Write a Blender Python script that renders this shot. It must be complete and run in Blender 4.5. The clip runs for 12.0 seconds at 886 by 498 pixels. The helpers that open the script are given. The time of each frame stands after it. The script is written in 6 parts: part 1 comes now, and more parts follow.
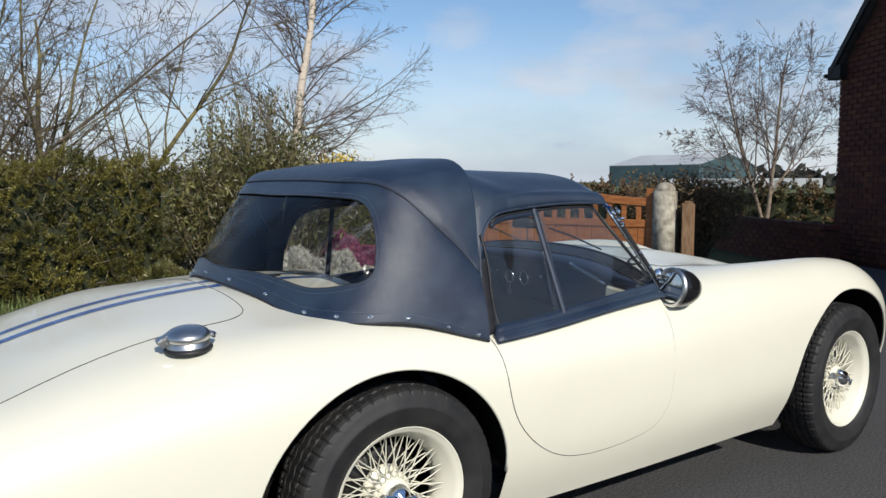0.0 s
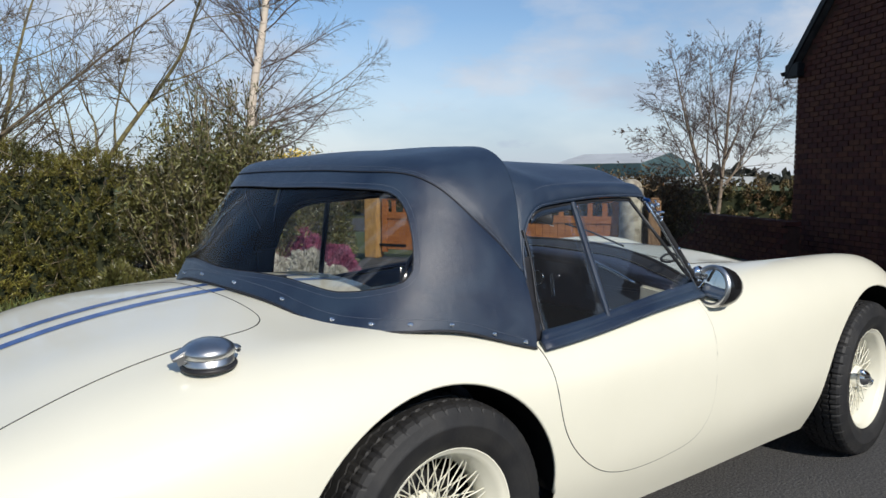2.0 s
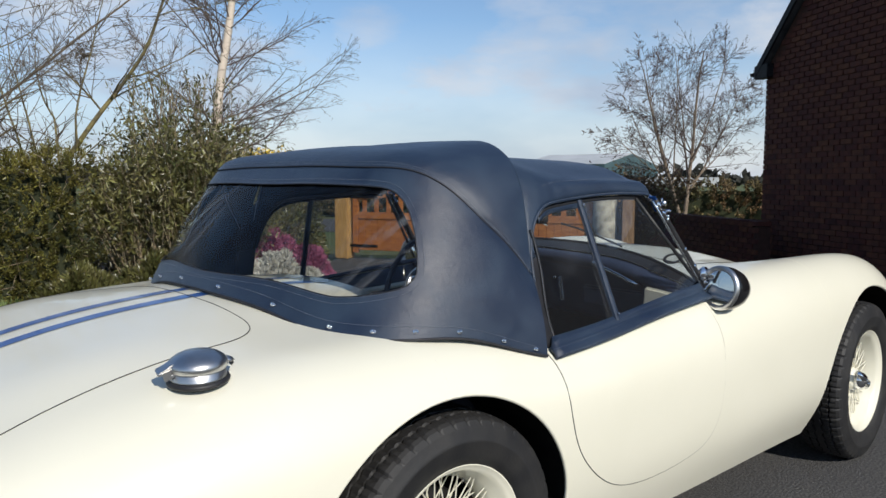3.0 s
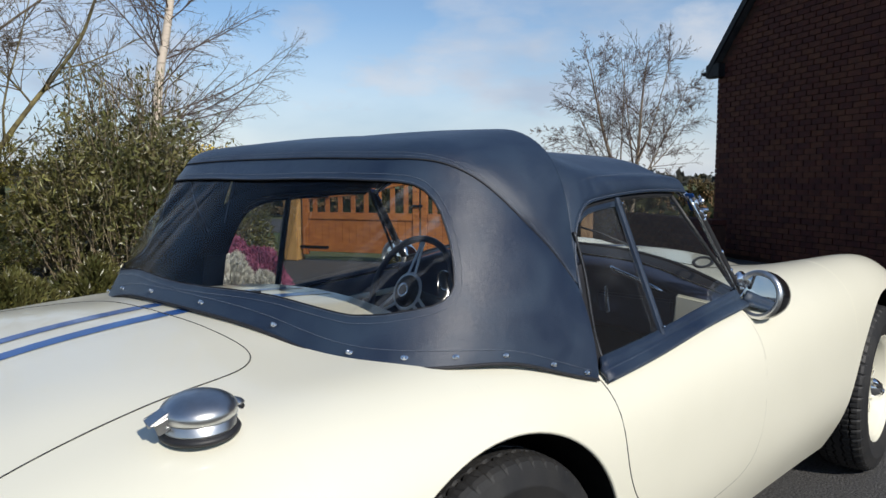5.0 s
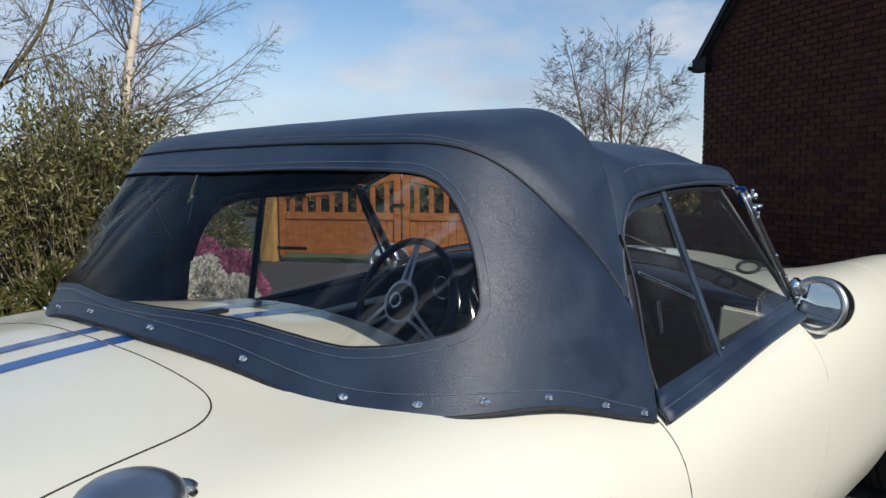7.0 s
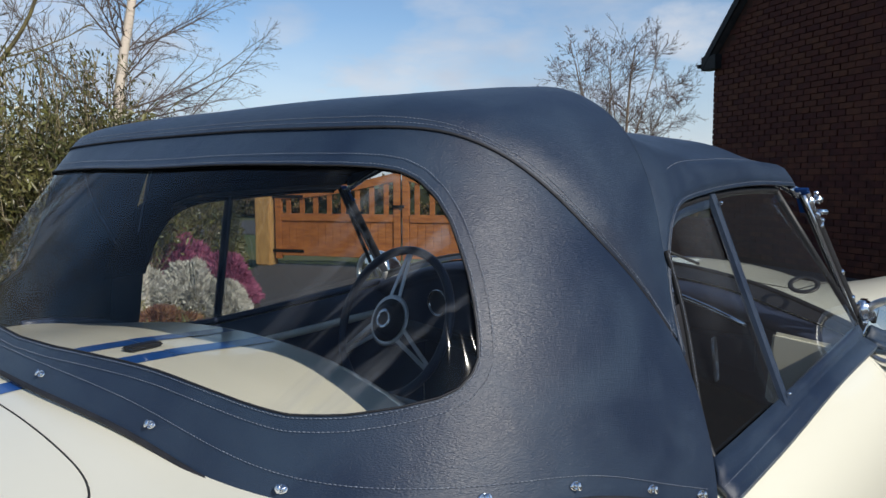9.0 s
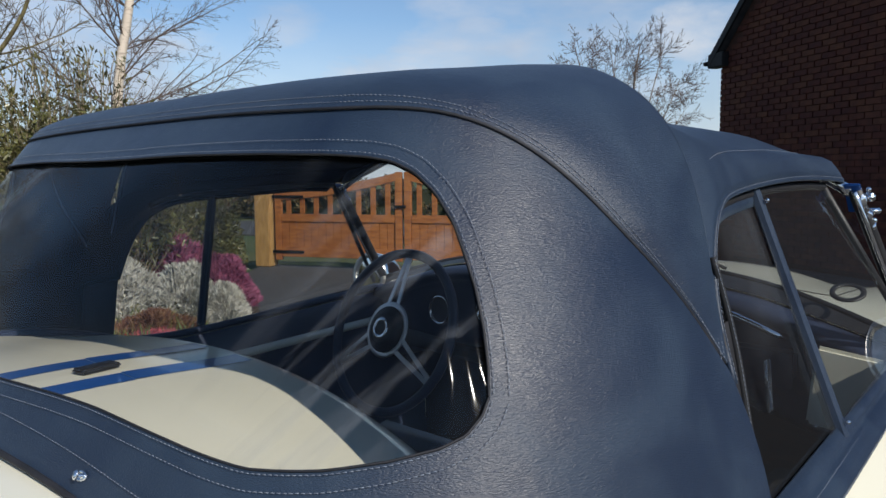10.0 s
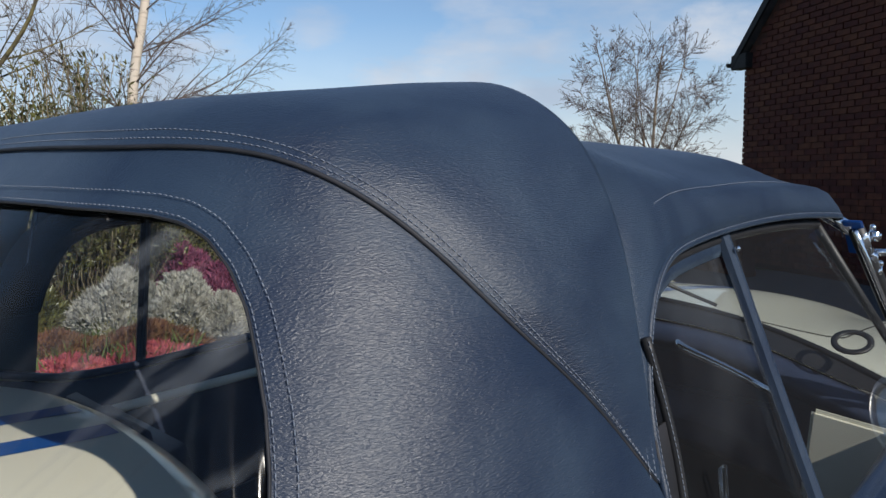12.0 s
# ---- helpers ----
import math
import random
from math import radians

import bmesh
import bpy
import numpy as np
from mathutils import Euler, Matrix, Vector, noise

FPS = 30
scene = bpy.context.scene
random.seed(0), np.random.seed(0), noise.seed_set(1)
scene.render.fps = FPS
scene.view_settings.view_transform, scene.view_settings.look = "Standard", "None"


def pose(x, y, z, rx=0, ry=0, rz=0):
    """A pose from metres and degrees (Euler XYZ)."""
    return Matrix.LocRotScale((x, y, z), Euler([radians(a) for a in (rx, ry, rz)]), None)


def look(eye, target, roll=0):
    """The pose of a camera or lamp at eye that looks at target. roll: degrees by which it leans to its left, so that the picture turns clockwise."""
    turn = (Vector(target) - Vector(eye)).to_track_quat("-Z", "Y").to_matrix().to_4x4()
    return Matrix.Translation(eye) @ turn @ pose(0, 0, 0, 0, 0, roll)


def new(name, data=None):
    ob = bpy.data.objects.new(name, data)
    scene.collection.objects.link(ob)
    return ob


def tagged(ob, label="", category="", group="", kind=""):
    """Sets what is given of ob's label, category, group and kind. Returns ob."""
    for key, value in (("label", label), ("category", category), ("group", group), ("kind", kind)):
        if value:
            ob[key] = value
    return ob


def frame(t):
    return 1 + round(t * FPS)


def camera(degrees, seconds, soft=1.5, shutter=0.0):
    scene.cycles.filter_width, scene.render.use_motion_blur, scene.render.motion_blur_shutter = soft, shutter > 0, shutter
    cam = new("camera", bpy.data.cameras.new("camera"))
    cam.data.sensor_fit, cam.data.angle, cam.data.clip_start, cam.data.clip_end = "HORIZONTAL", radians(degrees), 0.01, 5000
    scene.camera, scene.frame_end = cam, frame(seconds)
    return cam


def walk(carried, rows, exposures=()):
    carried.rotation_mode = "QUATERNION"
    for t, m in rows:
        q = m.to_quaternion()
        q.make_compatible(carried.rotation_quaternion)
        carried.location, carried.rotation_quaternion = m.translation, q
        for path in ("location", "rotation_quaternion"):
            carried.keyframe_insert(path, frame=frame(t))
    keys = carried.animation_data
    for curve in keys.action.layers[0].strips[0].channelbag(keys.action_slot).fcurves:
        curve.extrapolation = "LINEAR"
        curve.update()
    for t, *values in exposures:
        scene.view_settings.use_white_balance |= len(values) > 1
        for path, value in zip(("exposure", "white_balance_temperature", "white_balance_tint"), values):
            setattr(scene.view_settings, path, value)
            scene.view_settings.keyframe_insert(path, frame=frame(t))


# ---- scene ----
import functools

cam = camera(59.9, 12.0)
PATH = [
    (0, (-1.035, -2.566, 1.195), (0.078, -0.913, 1.021), 0.0),
    (0.5, (-1.068, -2.487, 1.199), (0.081, -0.86, 1.023), 0.0),
    (1, (-1.09, -2.4, 1.194), (0.088, -0.794, 1.019), 0.0),
    (1.5, (-1.101, -2.316, 1.187), (0.101, -0.728, 1.009), 0.0),
    (2, (-1.102, -2.211, 1.171), (0.126, -0.642, 0.993), 0.0),
    (2.5, (-1.102, -2.127, 1.166), (0.157, -0.583, 0.988), 0.1),
    (3, (-1.089, -2.041, 1.16), (0.208, -0.529, 0.983), 0.1),
    (5, (-1.036, -1.681, 1.148), (0.375, -0.274, 0.97), 0.1),
    (5.5, (-1.01, -1.609, 1.138), (0.421, -0.223, 0.959), 0.0),
    (6, (-0.967, -1.532, 1.132), (0.477, -0.159, 0.953), -0.0),
    (6.5, (-0.908, -1.46, 1.134), (0.541, -0.093, 0.953), -0.0),
    (7, (-0.834, -1.388, 1.133), (0.617, -0.023, 0.952), -0.2),
    (9, (-0.578, -1.175, 1.129), (0.868, 0.195, 0.951), -0.1),
    (9.5, (-0.515, -1.114, 1.127), (0.929, 0.258, 0.948), -0.1),
    (10, (-0.455, -1.06, 1.121), (0.986, 0.315, 0.944), -0.2),
    (10.5, (-0.405, -1.03, 1.129), (1.034, 0.347, 0.955), -0.2),
    (11, (-0.345, -1.014, 1.144), (1.092, 0.366, 0.969), -0.2),
    (11.5, (-0.286, -1.018, 1.154), (1.143, 0.371, 0.98), -0.1),
    (12, (-0.206, -1.028, 1.167), (1.190, 0.394, 0.993), -0.1),
]
walk(cam, [(t, look(eye, target, roll)) for t, eye, target, roll in PATH])


# ---------------------------------------------------------------- world and sun
SUN_DIR = Vector((-0.18, -1.0, 0.70)).normalized()
world = bpy.data.worlds.new("sky")
scene.world = world
world.use_nodes = True
wn, wl = world.node_tree.nodes, world.node_tree.links
wn.clear()
w_out = wn.new("ShaderNodeOutputWorld")
w_mix = wn.new("ShaderNodeMixShader")
w_sky = wn.new("ShaderNodeTexSky")
w_sky.sky_type, w_sky.sun_disc = "NISHITA", False
w_sky.sun_elevation = math.asin(SUN_DIR.z)
w_sky.sun_rotation = math.atan2(SUN_DIR.x, SUN_DIR.y)
w_sky.air_density, w_sky.dust_density, w_sky.ozone_density = 1.0, 0.05, 4.0
w_bg = wn.new("ShaderNodeBackground")
w_bg.inputs["Strength"].default_value = 0.116
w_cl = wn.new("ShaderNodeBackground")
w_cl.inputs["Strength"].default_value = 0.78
w_tc = wn.new("ShaderNodeTexCoord")
w_map = wn.new("ShaderNodeMapping")
w_map.inputs["Scale"].default_value = (1.0, 1.0, 2.6)
w_map.inputs["Location"].default_value = (0.35, 0.1, 0.0)
w_n1 = wn.new("ShaderNodeTexNoise")
w_n1.inputs["Scale"].default_value, w_n1.inputs["Detail"].default_value, w_n1.inputs["Roughness"].default_value = 3.1, 6.0, 0.55
w_n2 = wn.new("ShaderNodeTexNoise")
w_n2.inputs["Scale"].default_value, w_n2.inputs["Detail"].default_value = 5.0, 4.0
w_r1 = wn.new("ShaderNodeValToRGB")
w_r1.color_ramp.elements[0].position, w_r1.color_ramp.elements[1].position = 0.45, 0.62
w_r1.color_ramp.elements[1].color = (0.85, 0.85, 0.85, 1)
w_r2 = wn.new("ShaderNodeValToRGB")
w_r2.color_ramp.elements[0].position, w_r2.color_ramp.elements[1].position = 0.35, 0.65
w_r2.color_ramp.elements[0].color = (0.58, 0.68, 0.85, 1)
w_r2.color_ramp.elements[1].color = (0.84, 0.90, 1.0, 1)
wl.new(w_tc.outputs["Generated"], w_map.inputs["Vector"])
wl.new(w_map.outputs["Vector"], w_n1.inputs["Vector"])
wl.new(w_map.outputs["Vector"], w_n2.inputs["Vector"])
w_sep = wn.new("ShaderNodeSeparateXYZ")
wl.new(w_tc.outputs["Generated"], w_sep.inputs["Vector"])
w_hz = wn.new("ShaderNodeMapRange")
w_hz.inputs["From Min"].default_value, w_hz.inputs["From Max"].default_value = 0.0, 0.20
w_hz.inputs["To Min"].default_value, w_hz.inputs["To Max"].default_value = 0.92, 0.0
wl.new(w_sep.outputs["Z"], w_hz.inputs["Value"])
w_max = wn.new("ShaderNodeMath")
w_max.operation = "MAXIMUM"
# the sky clears overhead
w_clear = wn.new("ShaderNodeMapRange")
w_clear.inputs["From Min"].default_value, w_clear.inputs["From Max"].default_value = 0.18, 0.50
w_clear.inputs["To Min"].default_value, w_clear.inputs["To Max"].default_value = 1.0, 0.12
wl.new(w_sep.outputs["Z"], w_clear.inputs["Value"])
w_low = wn.new("ShaderNodeMath")
w_low.operation = "MULTIPLY"
wl.new(w_r1.outputs["Color"], w_low.inputs[0])
wl.new(w_clear.outputs["Result"], w_low.inputs[1])
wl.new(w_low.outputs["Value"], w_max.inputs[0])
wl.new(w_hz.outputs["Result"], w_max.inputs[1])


def sky_math(op, a, b):
    k = wn.new("ShaderNodeMath")
    k.operation = op
    for i, v in enumerate((a, b)):
        if isinstance(v, (int, float)):
            k.inputs[i].default_value = v
        else:
            wl.new(v, k.inputs[i])
    return k.outputs["Value"]


def sky_dot(d):
    k = wn.new("ShaderNodeVectorMath")
    k.operation = "DOT_PRODUCT"
    wl.new(w_tc.outputs["Generated"], k.inputs[0])
    k.inputs[1].default_value = d
    return k.outputs["Value"]


# drifting fair-weather clouds: azimuth, elevation, half width and half height in degrees, density
w_n3 = wn.new("ShaderNodeTexNoise")
w_n3.inputs["Scale"].default_value, w_n3.inputs["Detail"].default_value, w_n3.inputs["Roughness"].default_value = 16.0, 6.0, 0.6
w_map3 = wn.new("ShaderNodeMapping")
w_map3.inputs["Scale"].default_value = (1.0, 1.0, 2.2)
wl.new(w_tc.outputs["Generated"], w_map3.inputs["Vector"])
wl.new(w_map3.outputs["Vector"], w_n3.inputs["Vector"])
w_rag = sky_math("MULTIPLY", w_n3.outputs["Fac"], 2.4)
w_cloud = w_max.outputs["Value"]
for az, el, cw, ch, dense in ((47.7, 7.6, 6.8, 2.1, 0.80), (53.0, 5.4, 4.6, 1.7, 0.75), (41.0, 10.8, 2.4, 1.5, 0.62), (54.9, 10.7, 2.8, 1.7, 0.55), (46.4, 2.7, 4.0, 0.65, 0.85),
                              (26.5, 10.2, 4.0, 2.3, 0.90), (37.2, 6.6, 3.6, 1.5, 0.60), (33.0, 3.2, 6.0, 1.0, 0.75), (72.0, 8.5, 10.0, 5.0, 0.85), (60.0, 3.0, 7.0, 1.4, 0.7)):
    a_, e_ = radians(az), radians(el)
    across = sky_math("MULTIPLY", sky_dot((-math.sin(a_), math.cos(a_), 0)), 1 / math.sin(radians(cw)))
    height = sky_math("MULTIPLY", sky_math("SUBTRACT", sky_dot((0, 0, 1)), math.sin(e_)), 1 / math.sin(radians(ch)))
    rr_ = sky_math("ADD", sky_math("POWER", sky_math("ABSOLUTE", across, 0), 2.0), sky_math("POWER", sky_math("ABSOLUTE", height, 0), 2.0))
    edge_ = wn.new("ShaderNodeMapRange")
    edge_.interpolation_type = "SMOOTHSTEP"
    edge_.inputs["From Min"].default_value, edge_.inputs["From Max"].default_value = 0.8, 2.6
    edge_.inputs["To Min"].default_value, edge_.inputs["To Max"].default_value = dense, 0.0
    wl.new(sky_math("ADD", rr_, w_rag), edge_.inputs["Value"])
    w_cloud = sky_math("MAXIMUM", w_cloud, edge_.outputs["Result"])
wl.new(w_n1.outputs["Fac"], w_r1.inputs["Fac"])
wl.new(w_n2.outputs["Fac"], w_r2.inputs["Fac"])
wl.new(w_sky.outputs["Color"], w_bg.inputs["Color"])
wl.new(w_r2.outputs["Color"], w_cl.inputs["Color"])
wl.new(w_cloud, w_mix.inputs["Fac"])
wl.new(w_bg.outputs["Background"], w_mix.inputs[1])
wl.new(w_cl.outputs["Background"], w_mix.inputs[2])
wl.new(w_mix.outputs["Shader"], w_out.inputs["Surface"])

sun_data = bpy.data.lights.new("sun", "SUN")
sun_data.energy, sun_data.angle, sun_data.color = 4.3, radians(0.55), (1.0, 0.945, 0.855)
sun = new("sun", sun_data)
sun.matrix_world = look(SUN_DIR * 60, (0, 0, 0))
scene.view_settings.exposure = 0.0


# ---------------------------------------------------------------- materials
def mat(name, color, rough=0.5, metal=0.0, color2=None, scale=8.0, detail=4.0, bump=0.0, bump_scale=60.0, coat=0.0,
        spread=(0.35, 0.65), stretch=None, spec=0.5, rough_var=0.0, dist=0.01, island=0.0, piece=0.0):
    """A surface with two scales of variation: a broad mottling of two colours and a fine relief."""
    m = bpy.data.materials.new(name)
    m.use_nodes = True
    n, l = m.node_tree.nodes, m.node_tree.links
    b = n["Principled BSDF"]
    b.inputs["Roughness"].default_value = rough
    b.inputs["Metallic"].default_value = metal
    b.inputs["Coat Weight"].default_value = coat
    b.inputs["Coat Roughness"].default_value = 0.04
    b.inputs["Specular IOR Level"].default_value = spec
    tc = n.new("ShaderNodeTexCoord")
    vec = tc.outputs["Object"]
    if stretch:
        mp = n.new("ShaderNodeMapping")
        mp.inputs["Scale"].default_value = stretch
        l.new(vec, mp.inputs["Vector"])
        vec = mp.outputs["Vector"]
    c = (*color, 1)
    out = None
    if color2 is not None:
        t = n.new("ShaderNodeTexNoise")
        t.inputs["Scale"].default_value, t.inputs["Detail"].default_value = scale, detail
        l.new(vec, t.inputs["Vector"])
        r = n.new("ShaderNodeValToRGB")
        r.color_ramp.elements[0].position, r.color_ramp.elements[1].position = spread
        r.color_ramp.elements[0].color, r.color_ramp.elements[1].color = c, (*color2, 1)
        l.new(t.outputs["Fac"], r.inputs["Fac"])
        out = r.outputs["Color"]
        if rough_var:
            mr = n.new("ShaderNodeMapRange")
            mr.inputs["To Min"].default_value, mr.inputs["To Max"].default_value = rough - rough_var, rough + rough_var
            l.new(t.outputs["Fac"], mr.inputs["Value"])
            l.new(mr.outputs["Result"], b.inputs["Roughness"])
    if island or piece:
        hsv = n.new("ShaderNodeHueSaturation")
        if island:
            src = n.new("ShaderNodeNewGeometry").outputs["Random Per Island"]
        else:
            src = n.new("ShaderNodeObjectInfo").outputs["Random"]
        amount = island or piece
        mv = n.new("ShaderNodeMapRange")
        mv.inputs["To Min"].default_value, mv.inputs["To Max"].default_value = 1 - amount, 1 + amount
        l.new(src, mv.inputs["Value"])
        l.new(mv.outputs["Result"], hsv.inputs["Value"])
        mh = n.new("ShaderNodeMapRange")
        mh.inputs["To Min"].default_value, mh.inputs["To Max"].default_value = 0.5 - 0.04 * amount, 0.5 + 0.04 * amount
        l.new(src, mh.inputs["Value"])
        l.new(mh.outputs["Result"], hsv.inputs["Hue"])
        if out is not None:
            l.new(out, hsv.inputs["Color"])
        else:
            hsv.inputs["Color"].default_value = c
        out = hsv.outputs["Color"]
    if out is not None:
        l.new(out, b.inputs["Base Color"])
    else:
        b.inputs["Base Color"].default_value = c
    if bump:
        t2 = n.new("ShaderNodeTexNoise")
        t2.inputs["Scale"].default_value, t2.inputs["Detail"].default_value = bump_scale, 5.0
        l.new(vec, t2.inputs["Vector"])
        bp = n.new("ShaderNodeBump")
        bp.inputs["Strength"].default_value, bp.inputs["Distance"].default_value = bump, dist
        l.new(t2.outputs["Fac"], bp.inputs["Height"])
        l.new(bp.outputs["Normal"], b.inputs["Normal"])
    return m


def glass(name, tint, rough=0.0, haze=0.0, streak=False, gloss=0.03, edge_gloss=0.7, veil_min=0.004):
    """Thin clear sheet: mostly transparent, with a Fresnel gloss and, where haze is set, a pale diffuse veil."""
    m = bpy.data.materials.new(name)
    m.use_nodes = True
    n, l = m.node_tree.nodes, m.node_tree.links
    n.clear()
    o = n.new("ShaderNodeOutputMaterial")
    tr = n.new("ShaderNodeBsdfTransparent")
    tr.inputs["Color"].default_value = (*tint, 1)
    gl = n.new("ShaderNodeBsdfGlossy")
    gl.inputs["Roughness"].default_value = rough
    lw = n.new("ShaderNodeLayerWeight")
    lw.inputs["Blend"].default_value = 0.5
    pw = n.new("ShaderNodeMath")
    pw.operation = "POWER"
    pw.inputs[1].default_value = 5.0
    l.new(lw.outputs["Facing"], pw.inputs[0])
    fr = n.new("ShaderNodeMapRange")
    fr.inputs["To Min"].default_value, fr.inputs["To Max"].default_value = gloss, edge_gloss
    l.new(pw.outputs["Value"], fr.inputs["Value"])
    mx = n.new("ShaderNodeMixShader")
    l.new(fr.outputs["Result"], mx.inputs["Fac"])
    l.new(tr.outputs["BSDF"], mx.inputs[1])
    l.new(gl.outputs["BSDF"], mx.inputs[2])
    last = mx.outputs["Shader"]
    if haze:
        df = n.new("ShaderNodeBsdfDiffuse")
        df.inputs["Color"].default_value = (0.27, 0.29, 0.32, 1)
        t = n.new("ShaderNodeTexNoise")
        t.inputs["Scale"].default_value, t.inputs["Detail"].default_value = 4.0, 6.0
        tc = n.new("ShaderNodeTexCoord")
        turn = n.new("ShaderNodeMapping")
        turn.inputs["Rotation"].default_value = (radians(-32), 0, 0) if streak else (0, 0, 0)
        mp = n.new("ShaderNodeMapping")
        mp.inputs["Scale"].default_value = (1.0, 7.0, 0.55) if streak else (1, 1, 1)
        l.new(tc.outputs["Object"], turn.inputs["Vector"])
        l.new(turn.outputs["Vector"], mp.inputs["Vector"])
        l.new(mp.outputs["Vector"], t.inputs["Vector"])
        mr = n.new("ShaderNodeMapRange")
        mr.inputs["From Min"].default_value, mr.inputs["From Max"].default_value = (0.49, 0.74) if streak else (0.52, 0.80)
        mr.inputs["To Min"].default_value, mr.inputs["To Max"].default_value = veil_min, haze
        l.new(t.outputs["Fac"], mr.inputs["Value"])
        veil_fac = mr.outputs["Result"]
        if streak:
            # pale streaks painted at the two ends stand in for reflections off the creases
            sx = n.new("ShaderNodeSeparateXYZ")
            l.new(tc.outputs["Object"], sx.inputs["Vector"])
            ends = []
            for y_in, y_out, most in ((0.05, 0.36, 0.75), (-0.43, -0.58, 0.85)):
                e = n.new("ShaderNodeMapRange")
                e.inputs["From Min"].default_value, e.inputs["From Max"].default_value = y_in, y_out
                e.inputs["To Min"].default_value, e.inputs["To Max"].default_value = 0.03, most
                l.new(sx.outputs["Y"], e.inputs["Value"])
                ends.append(e.outputs["Result"])
            big = n.new("ShaderNodeMath")
            big.operation = "MAXIMUM"
            l.new(ends[0], big.inputs[0])
            l.new(ends[1], big.inputs[1])
            by = n.new("ShaderNodeMath")
            by.operation = "MULTIPLY"
            l.new(veil_fac, by.inputs[0])
            l.new(big.outputs["Value"], by.inputs[1])
            veil_fac = by.outputs["Value"]
        m2 = n.new("ShaderNodeMixShader")
        l.new(veil_fac, m2.inputs["Fac"])
        l.new(last, m2.inputs[1])
        l.new(df.outputs["BSDF"], m2.inputs[2])
        last = m2.outputs["Shader"]
    l.new(last, o.inputs["Surface"])
    return m


PAINT = mat("cream paint", (0.760, 0.735, 0.605), 0.32, color2=(0.785, 0.758, 0.628), scale=3, coat=0.6, bump=0.02, bump_scale=250, dist=0.001)
BLUE = mat("blue stripe paint", (0.014, 0.080, 0.30), 0.3, color2=(0.018, 0.092, 0.33), scale=6, coat=0.6)
def vinyl(name, color, scuffed):
    """Leather-grained vinyl: fine drawn-out wrinkles, broad paler rubbing, an uneven sheen."""
    m = bpy.data.materials.new(name)
    m.use_nodes = True
    n, l = m.node_tree.nodes, m.node_tree.links
    b = n["Principled BSDF"]
    b.inputs["Specular IOR Level"].default_value = 0.66
    b.inputs["Sheen Weight"].default_value, b.inputs["Sheen Roughness"].default_value = 0.10, 0.45
    b.inputs["Sheen Tint"].default_value = (0.50, 0.72, 1.0, 1)
    tc = n.new("ShaderNodeTexCoord")

    def noise(scale, detail, stretch=None, warp=0.0, turn=(0, 0, 0)):
        t = n.new("ShaderNodeTexNoise")
        t.inputs["Scale"].default_value, t.inputs["Detail"].default_value, t.inputs["Distortion"].default_value = scale, detail, warp
        mp = n.new("ShaderNodeMapping")
        mp.inputs["Scale"].default_value = stretch or (1, 1, 1)
        mp.inputs["Rotation"].default_value = [radians(a) for a in turn]
        l.new(tc.outputs["Object"], mp.inputs["Vector"])
        l.new(mp.outputs["Vector"], t.inputs["Vector"])
        return t.outputs["Fac"]

    def ramp(src, p0, p1, c0, c1):
        r = n.new("ShaderNodeValToRGB")
        r.color_ramp.elements[0].position, r.color_ramp.elements[1].position = p0, p1
        r.color_ramp.elements[0].color, r.color_ramp.elements[1].color = (*c0, 1), (*c1, 1)
        l.new(src, r.inputs["Fac"])
        return r.outputs["Color"]

    broad = noise(7.0, 9.0, None, 0.6)
    l.new(ramp(broad, 0.40, 0.72, color, scuffed), b.inputs["Base Color"])
    mr = n.new("ShaderNodeMapRange")
    mr.inputs["From Min"].default_value, mr.inputs["From Max"].default_value = 0.3, 0.7
    mr.inputs["To Min"].default_value, mr.inputs["To Max"].default_value = 0.40, 0.52
    l.new(broad, mr.inputs["Value"])
    l.new(mr.outputs["Result"], b.inputs["Roughness"])
    fine = noise(620.0, 3.0, (0.40, 0.70, 1.6), 0.4, (25, 30, 0))
    soft = noise(16.0, 3.0)
    b1 = n.new("ShaderNodeBump")
    b1.inputs["Strength"].default_value, b1.inputs["Distance"].default_value = 0.85, 0.0009
    l.new(fine, b1.inputs["Height"])
    b2 = n.new("ShaderNodeBump")
    b2.inputs["Strength"].default_value, b2.inputs["Distance"].default_value = 0.35, 0.006
    l.new(soft, b2.inputs["Height"])
    l.new(b1.outputs["Normal"], b2.inputs["Normal"])
    l.new(b2.outputs["Normal"], b.inputs["Normal"])
    return m


VINYL = vinyl("navy vinyl cloth", (0.0054, 0.0146, 0.038), (0.018, 0.0355, 0.065))
THREAD = mat("grey thread", (0.20, 0.23, 0.28), 0.8, color2=(0.13, 0.15, 0.20), scale=90)
PIPING = mat("black piping", (0.010, 0.011, 0.015), 0.7, color2=(0.02, 0.02, 0.025), scale=40)
CHROME = mat("chrome", (0.82, 0.83, 0.85), 0.08, 1.0, color2=(0.72, 0.73, 0.75), scale=25, rough_var=0.03)
BRUSHED = mat("polished aluminium", (0.66, 0.66, 0.655), 0.33, 1.0, color2=(0.54, 0.54, 0.535), scale=30, rough_var=0.07, bump=0.05, bump_scale=180, dist=0.001)
# one near-black matte colour for wheel wells, nose mouth and hood lining
WELL = mat("near-black matte", (0.006, 0.006, 0.006), 0.95, color2=(0.012, 0.011, 0.010), scale=14, spec=0.08)
RUBBER = mat("tyre rubber", (0.011, 0.011, 0.012), 0.62, color2=(0.022, 0.021, 0.020), scale=14, bump=0.25, bump_scale=120, dist=0.002)
BLACK = mat("black trim", (0.012, 0.012, 0.014), 0.5, color2=(0.02, 0.02, 0.022), scale=30, bump=0.1, bump_scale=200, dist=0.001)
